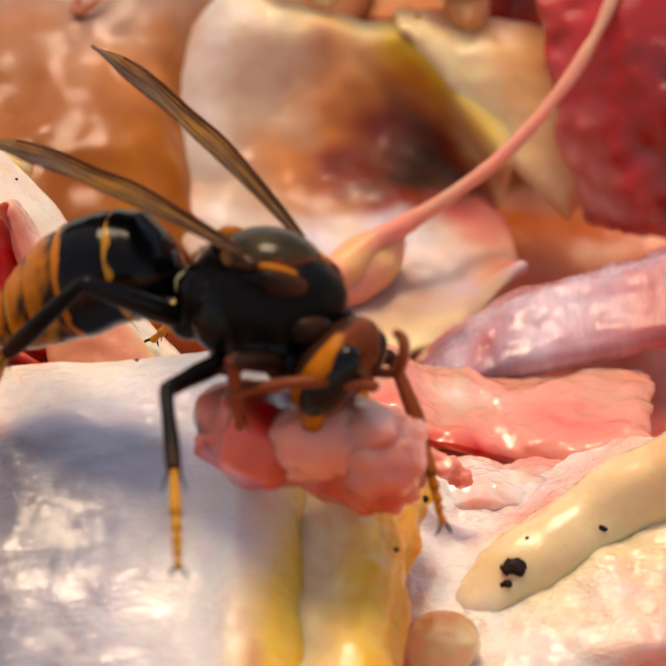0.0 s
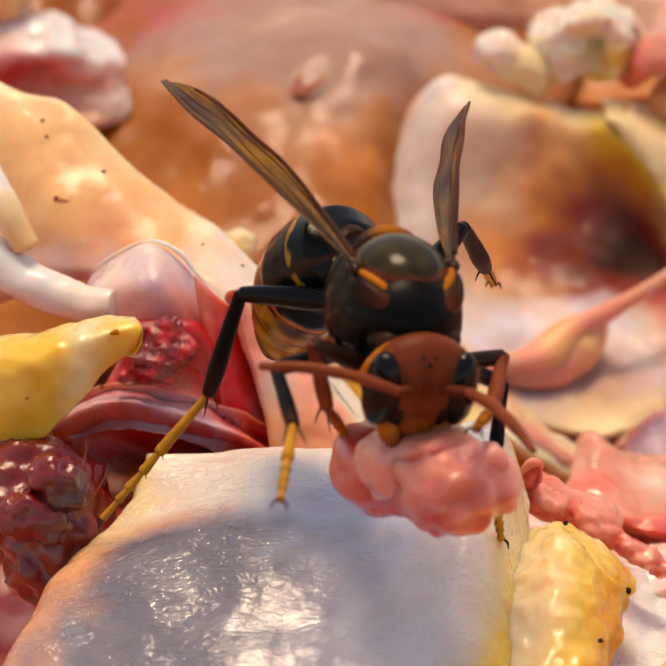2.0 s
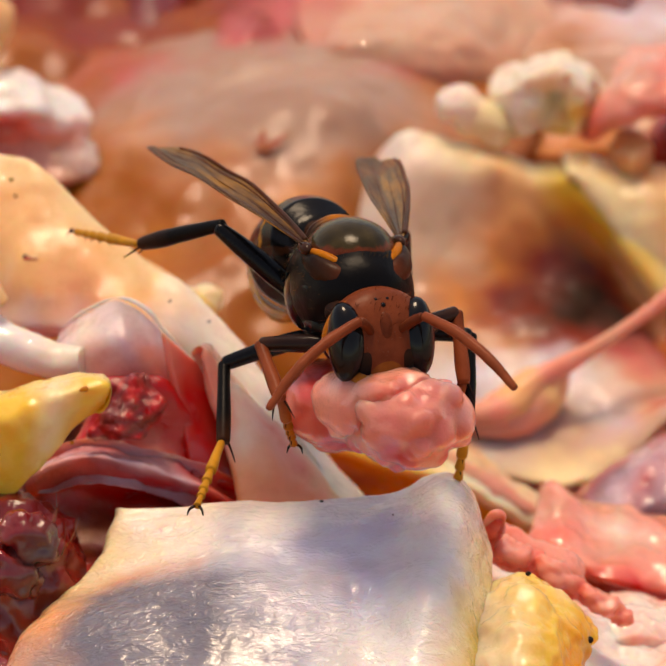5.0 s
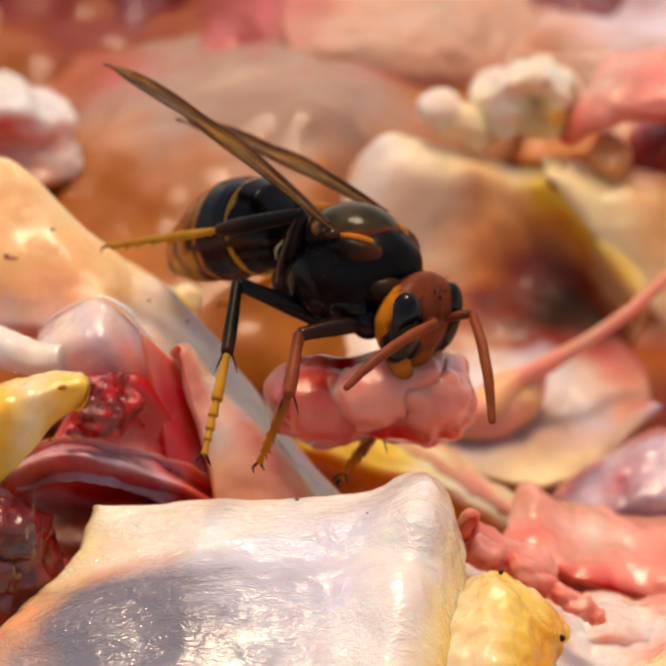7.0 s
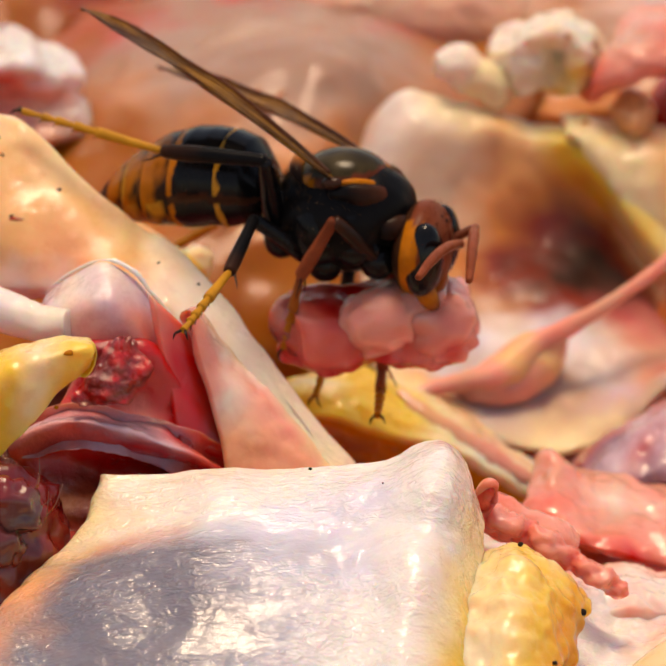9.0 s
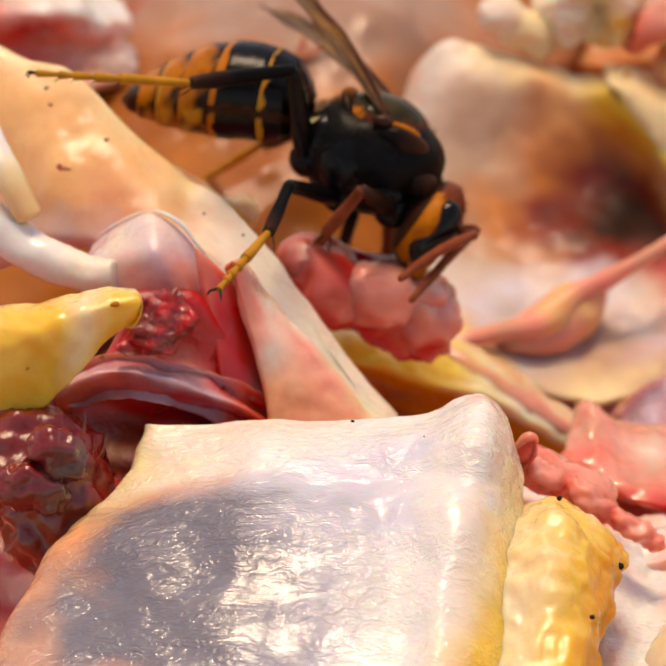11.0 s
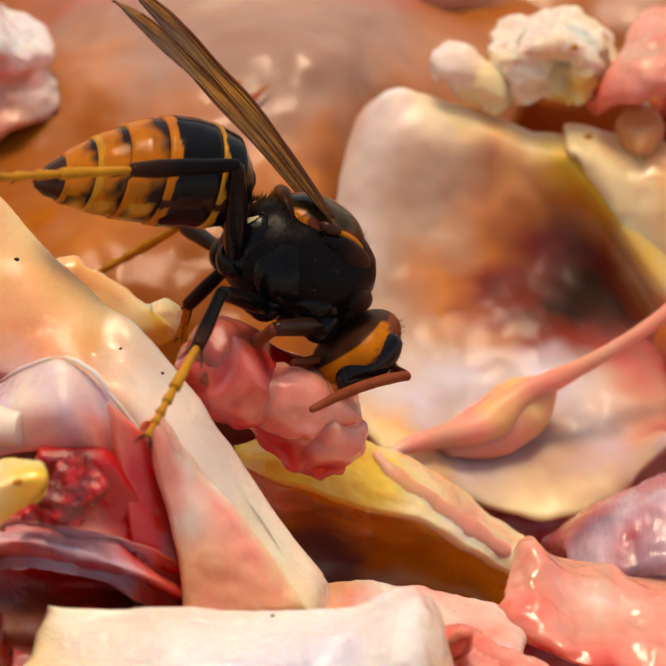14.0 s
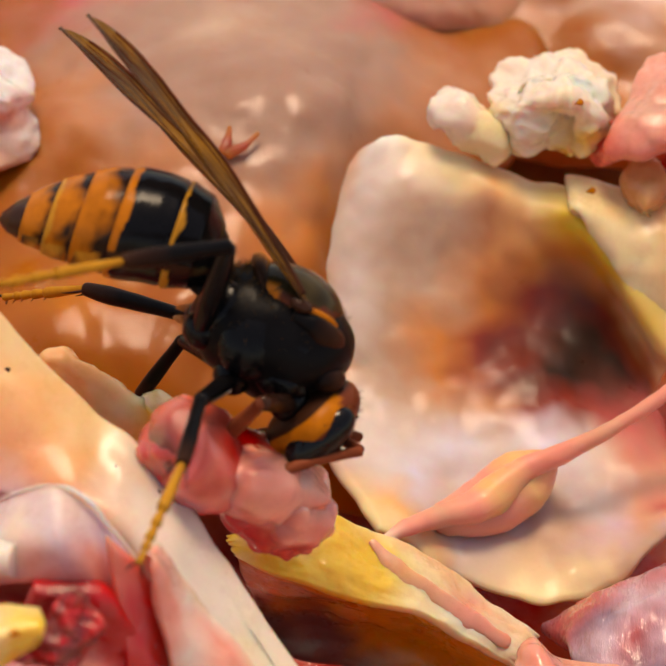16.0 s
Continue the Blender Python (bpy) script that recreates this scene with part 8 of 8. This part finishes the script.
TARSUS_L3_ROWS = [
    (0, pose(-0.00827, 0.00958, -0.00198, 0.00, 27.93, 141.56)),
    (0.5, pose(-0.00851, 0.00927, -0.00258, 0.00, 33.86, 145.58)),
    (1, pose(-0.00915, 0.00894, -0.00209, 0.00, 28.15, 150.39)),
    (1.5, pose(-0.00940, 0.00879, -0.00188, 0.00, 25.76, 152.21)),
    (2, pose(-0.00950, 0.00873, -0.00180, 0.00, 24.78, 152.94)),
    (2.5, pose(-0.00954, 0.00870, -0.00177, 0.00, 24.38, 153.23)),
    (3, pose(-0.01353, 0.00453, -0.00461, 0.00, 17.26, 173.41)),
    (3.5, pose(-0.01216, 0.00246, -0.00404, 0.00, 11.95, -159.99)),
    (4, pose(-0.01123, 0.00639, -0.00301, 0.00, 20.64, 173.11)),
    (4.8, pose(-0.01104, 0.00674, -0.00285, 0.00, 21.28, 170.37)),
    (5.6, pose(-0.01063, 0.00741, -0.00253, 0.00, 22.37, 165.03)),
    (6.5, pose(-0.01034, 0.00781, -0.00231, 0.00, 22.97, 161.60)),
    (7, pose(-0.00990, 0.00834, -0.00198, 0.00, 23.69, 156.80)),
    (7.5, pose(-0.00971, 0.00855, -0.00184, 0.00, 23.94, 154.82)),
    (8, pose(-0.00963, 0.00863, -0.00178, 0.00, 24.03, 154.00)),
    (8.5, pose(-0.00959, 0.00866, -0.00176, 0.00, 24.07, 153.67)),
    (9, pose(-0.00958, 0.00868, -0.00175, 0.00, 24.08, 153.53)),
    (9.5, pose(-0.00957, 0.00868, -0.00174, 0.00, 24.09, 153.47)),
    (10.3, pose(-0.00904, 0.01019, -0.00186, 0.00, 25.89, 141.84)),
    (11.1, pose(-0.00747, 0.01222, -0.00192, 0.00, 26.65, 119.22)),
    (11.8, pose(-0.00664, 0.01269, -0.00191, 0.00, 25.91, 109.87)),
    (12, pose(-0.00754, 0.01228, -0.00258, 0.00, 28.13, 111.98)),
    (12.5, pose(-0.00485, 0.01286, -0.00232, 0.00, 28.77, 106.47)),
    (13, pose(-0.00423, 0.01305, -0.00143, 0.00, 30.03, 109.36)),
    (13.5, pose(-0.00344, 0.01315, -0.00093, 0.00, 34.50, 108.49)),
    (14, pose(-0.00411, 0.01306, -0.00067, 0.00, 33.02, 111.74)),
    (14.5, pose(-0.00504, 0.01304, -0.00118, 0.00, 38.57, 113.21)),
    (15, pose(-0.00837, 0.01163, -0.00223, 0.00, 26.82, 116.96)),
    (15.5, pose(-0.00653, 0.01234, -0.00249, 0.00, 32.61, 122.15)),
    (16, pose(-0.00852, 0.01067, -0.00353, 0.00, 23.68, 115.23)),
]
MORSEL_ROWS = [
    (0, pose(0.00651, -0.04520, 0.00925, 0.00, 10.00, -8.00)),
    (0.5, pose(0.00598, -0.04600, 0.00802, 0.00, -2.67, -15.00)),
    (1, pose(0.00227, -0.04739, 0.01289, 0.00, -15.33, -32.00)),
    (1.5, pose(0.00200, -0.04820, 0.01517, 0.00, -17.00, -45.00)),
    (2, pose(0.00115, -0.04691, 0.01406, 0.00, -18.00, -56.00)),
    (2.5, pose(0.00205, -0.04602, 0.01600, 0.00, -19.00, -60.00)),
    (3, pose(0.00080, -0.04504, 0.01705, 0.00, -20.00, -70.00)),
    (3.5, pose(-0.00097, -0.04280, 0.01755, 0.00, -21.00, -82.00)),
    (4, pose(-0.00009, -0.04164, 0.01826, 0.00, -22.00, -75.00)),
    (4.8, pose(0.00058, -0.03794, 0.01578, 0.00, -16.24, -55.00)),
    (5.6, pose(0.00124, -0.03424, 0.01330, 0.00, -10.48, -30.00)),
    (6.5, pose(0.00199, -0.03008, 0.01051, 0.00, -4.00, -2.00)),
    (7, pose(0.00220, -0.02737, 0.01050, 0.00, -4.00, -0.83)),
    (7.5, pose(0.00244, -0.02625, 0.00997, 0.00, -4.00, 0.33)),
    (8, pose(0.00248, -0.02542, 0.00954, 0.00, -4.00, 1.50)),
    (8.5, pose(0.00260, -0.02245, 0.00791, 0.00, -4.00, 2.67)),
    (9, pose(0.00164, -0.01809, 0.00784, 0.00, -4.00, 3.83)),
    (9.5, pose(0.00080, -0.01640, 0.00604, 0.00, -4.00, 5.00)),
    (10.3, pose(-0.00027, -0.01634, 0.00574, 0.00, 11.30, 7.43)),
    (11.1, pose(-0.00134, -0.01628, 0.00545, 0.00, 26.61, 9.87)),
    (11.8, pose(-0.00228, -0.01623, 0.00519, 0.00, 40.00, 12.00)),
    (12, pose(-0.00207, -0.01624, 0.00565, 0.00, 40.00, 12.00)),
    (12.5, pose(-0.00238, -0.01602, 0.00718, 0.00, 40.00, 12.00)),
    (13, pose(-0.00235, -0.01599, 0.00749, 0.00, 40.00, 12.00)),
    (13.5, pose(-0.00230, -0.01590, 0.00733, 0.00, 40.00, 12.00)),
    (14, pose(-0.00235, -0.01615, 0.00733, 0.00, 40.00, 12.00)),
    (14.5, pose(-0.00288, -0.01633, 0.00745, 0.00, 40.00, 12.00)),
    (15, pose(-0.00295, -0.01647, 0.00830, 0.00, 40.00, 12.00)),
    (15.5, pose(-0.00284, -0.01652, 0.00853, 0.00, 40.00, 12.00)),
    (16, pose(-0.00407, -0.01669, 0.00968, 0.00, 40.00, 12.00)),
]


def motions():
    walk(hornet, BODY_ROWS)
    walk(head, HEAD_ROWS)
    walk(abdomen, ABDOMEN_ROWS)
    walk(wings["R"], WING_RIGHT_ROWS)
    walk(wings["L"], WING_LEFT_ROWS)
    walk(feelers["R"], FEELER_RIGHT_ROWS)
    walk(feelers["L"], FEELER_LEFT_ROWS)
    for key, rows in (("R1", (FEMUR_R1_ROWS, TIBIA_R1_ROWS, TARSUS_R1_ROWS)), ("R2", (FEMUR_R2_ROWS, TIBIA_R2_ROWS, TARSUS_R2_ROWS)), ("R3", (FEMUR_R3_ROWS, TIBIA_R3_ROWS, TARSUS_R3_ROWS)),
                      ("L1", (FEMUR_L1_ROWS, TIBIA_L1_ROWS, TARSUS_L1_ROWS)), ("L2", (FEMUR_L2_ROWS, TIBIA_L2_ROWS, TARSUS_L2_ROWS)), ("L3", (FEMUR_L3_ROWS, TIBIA_L3_ROWS, TARSUS_L3_ROWS))):
        for piece, keys in zip(legs[key], rows):
            walk(piece, keys)
    walk(morsel, MORSEL_ROWS)


motions()
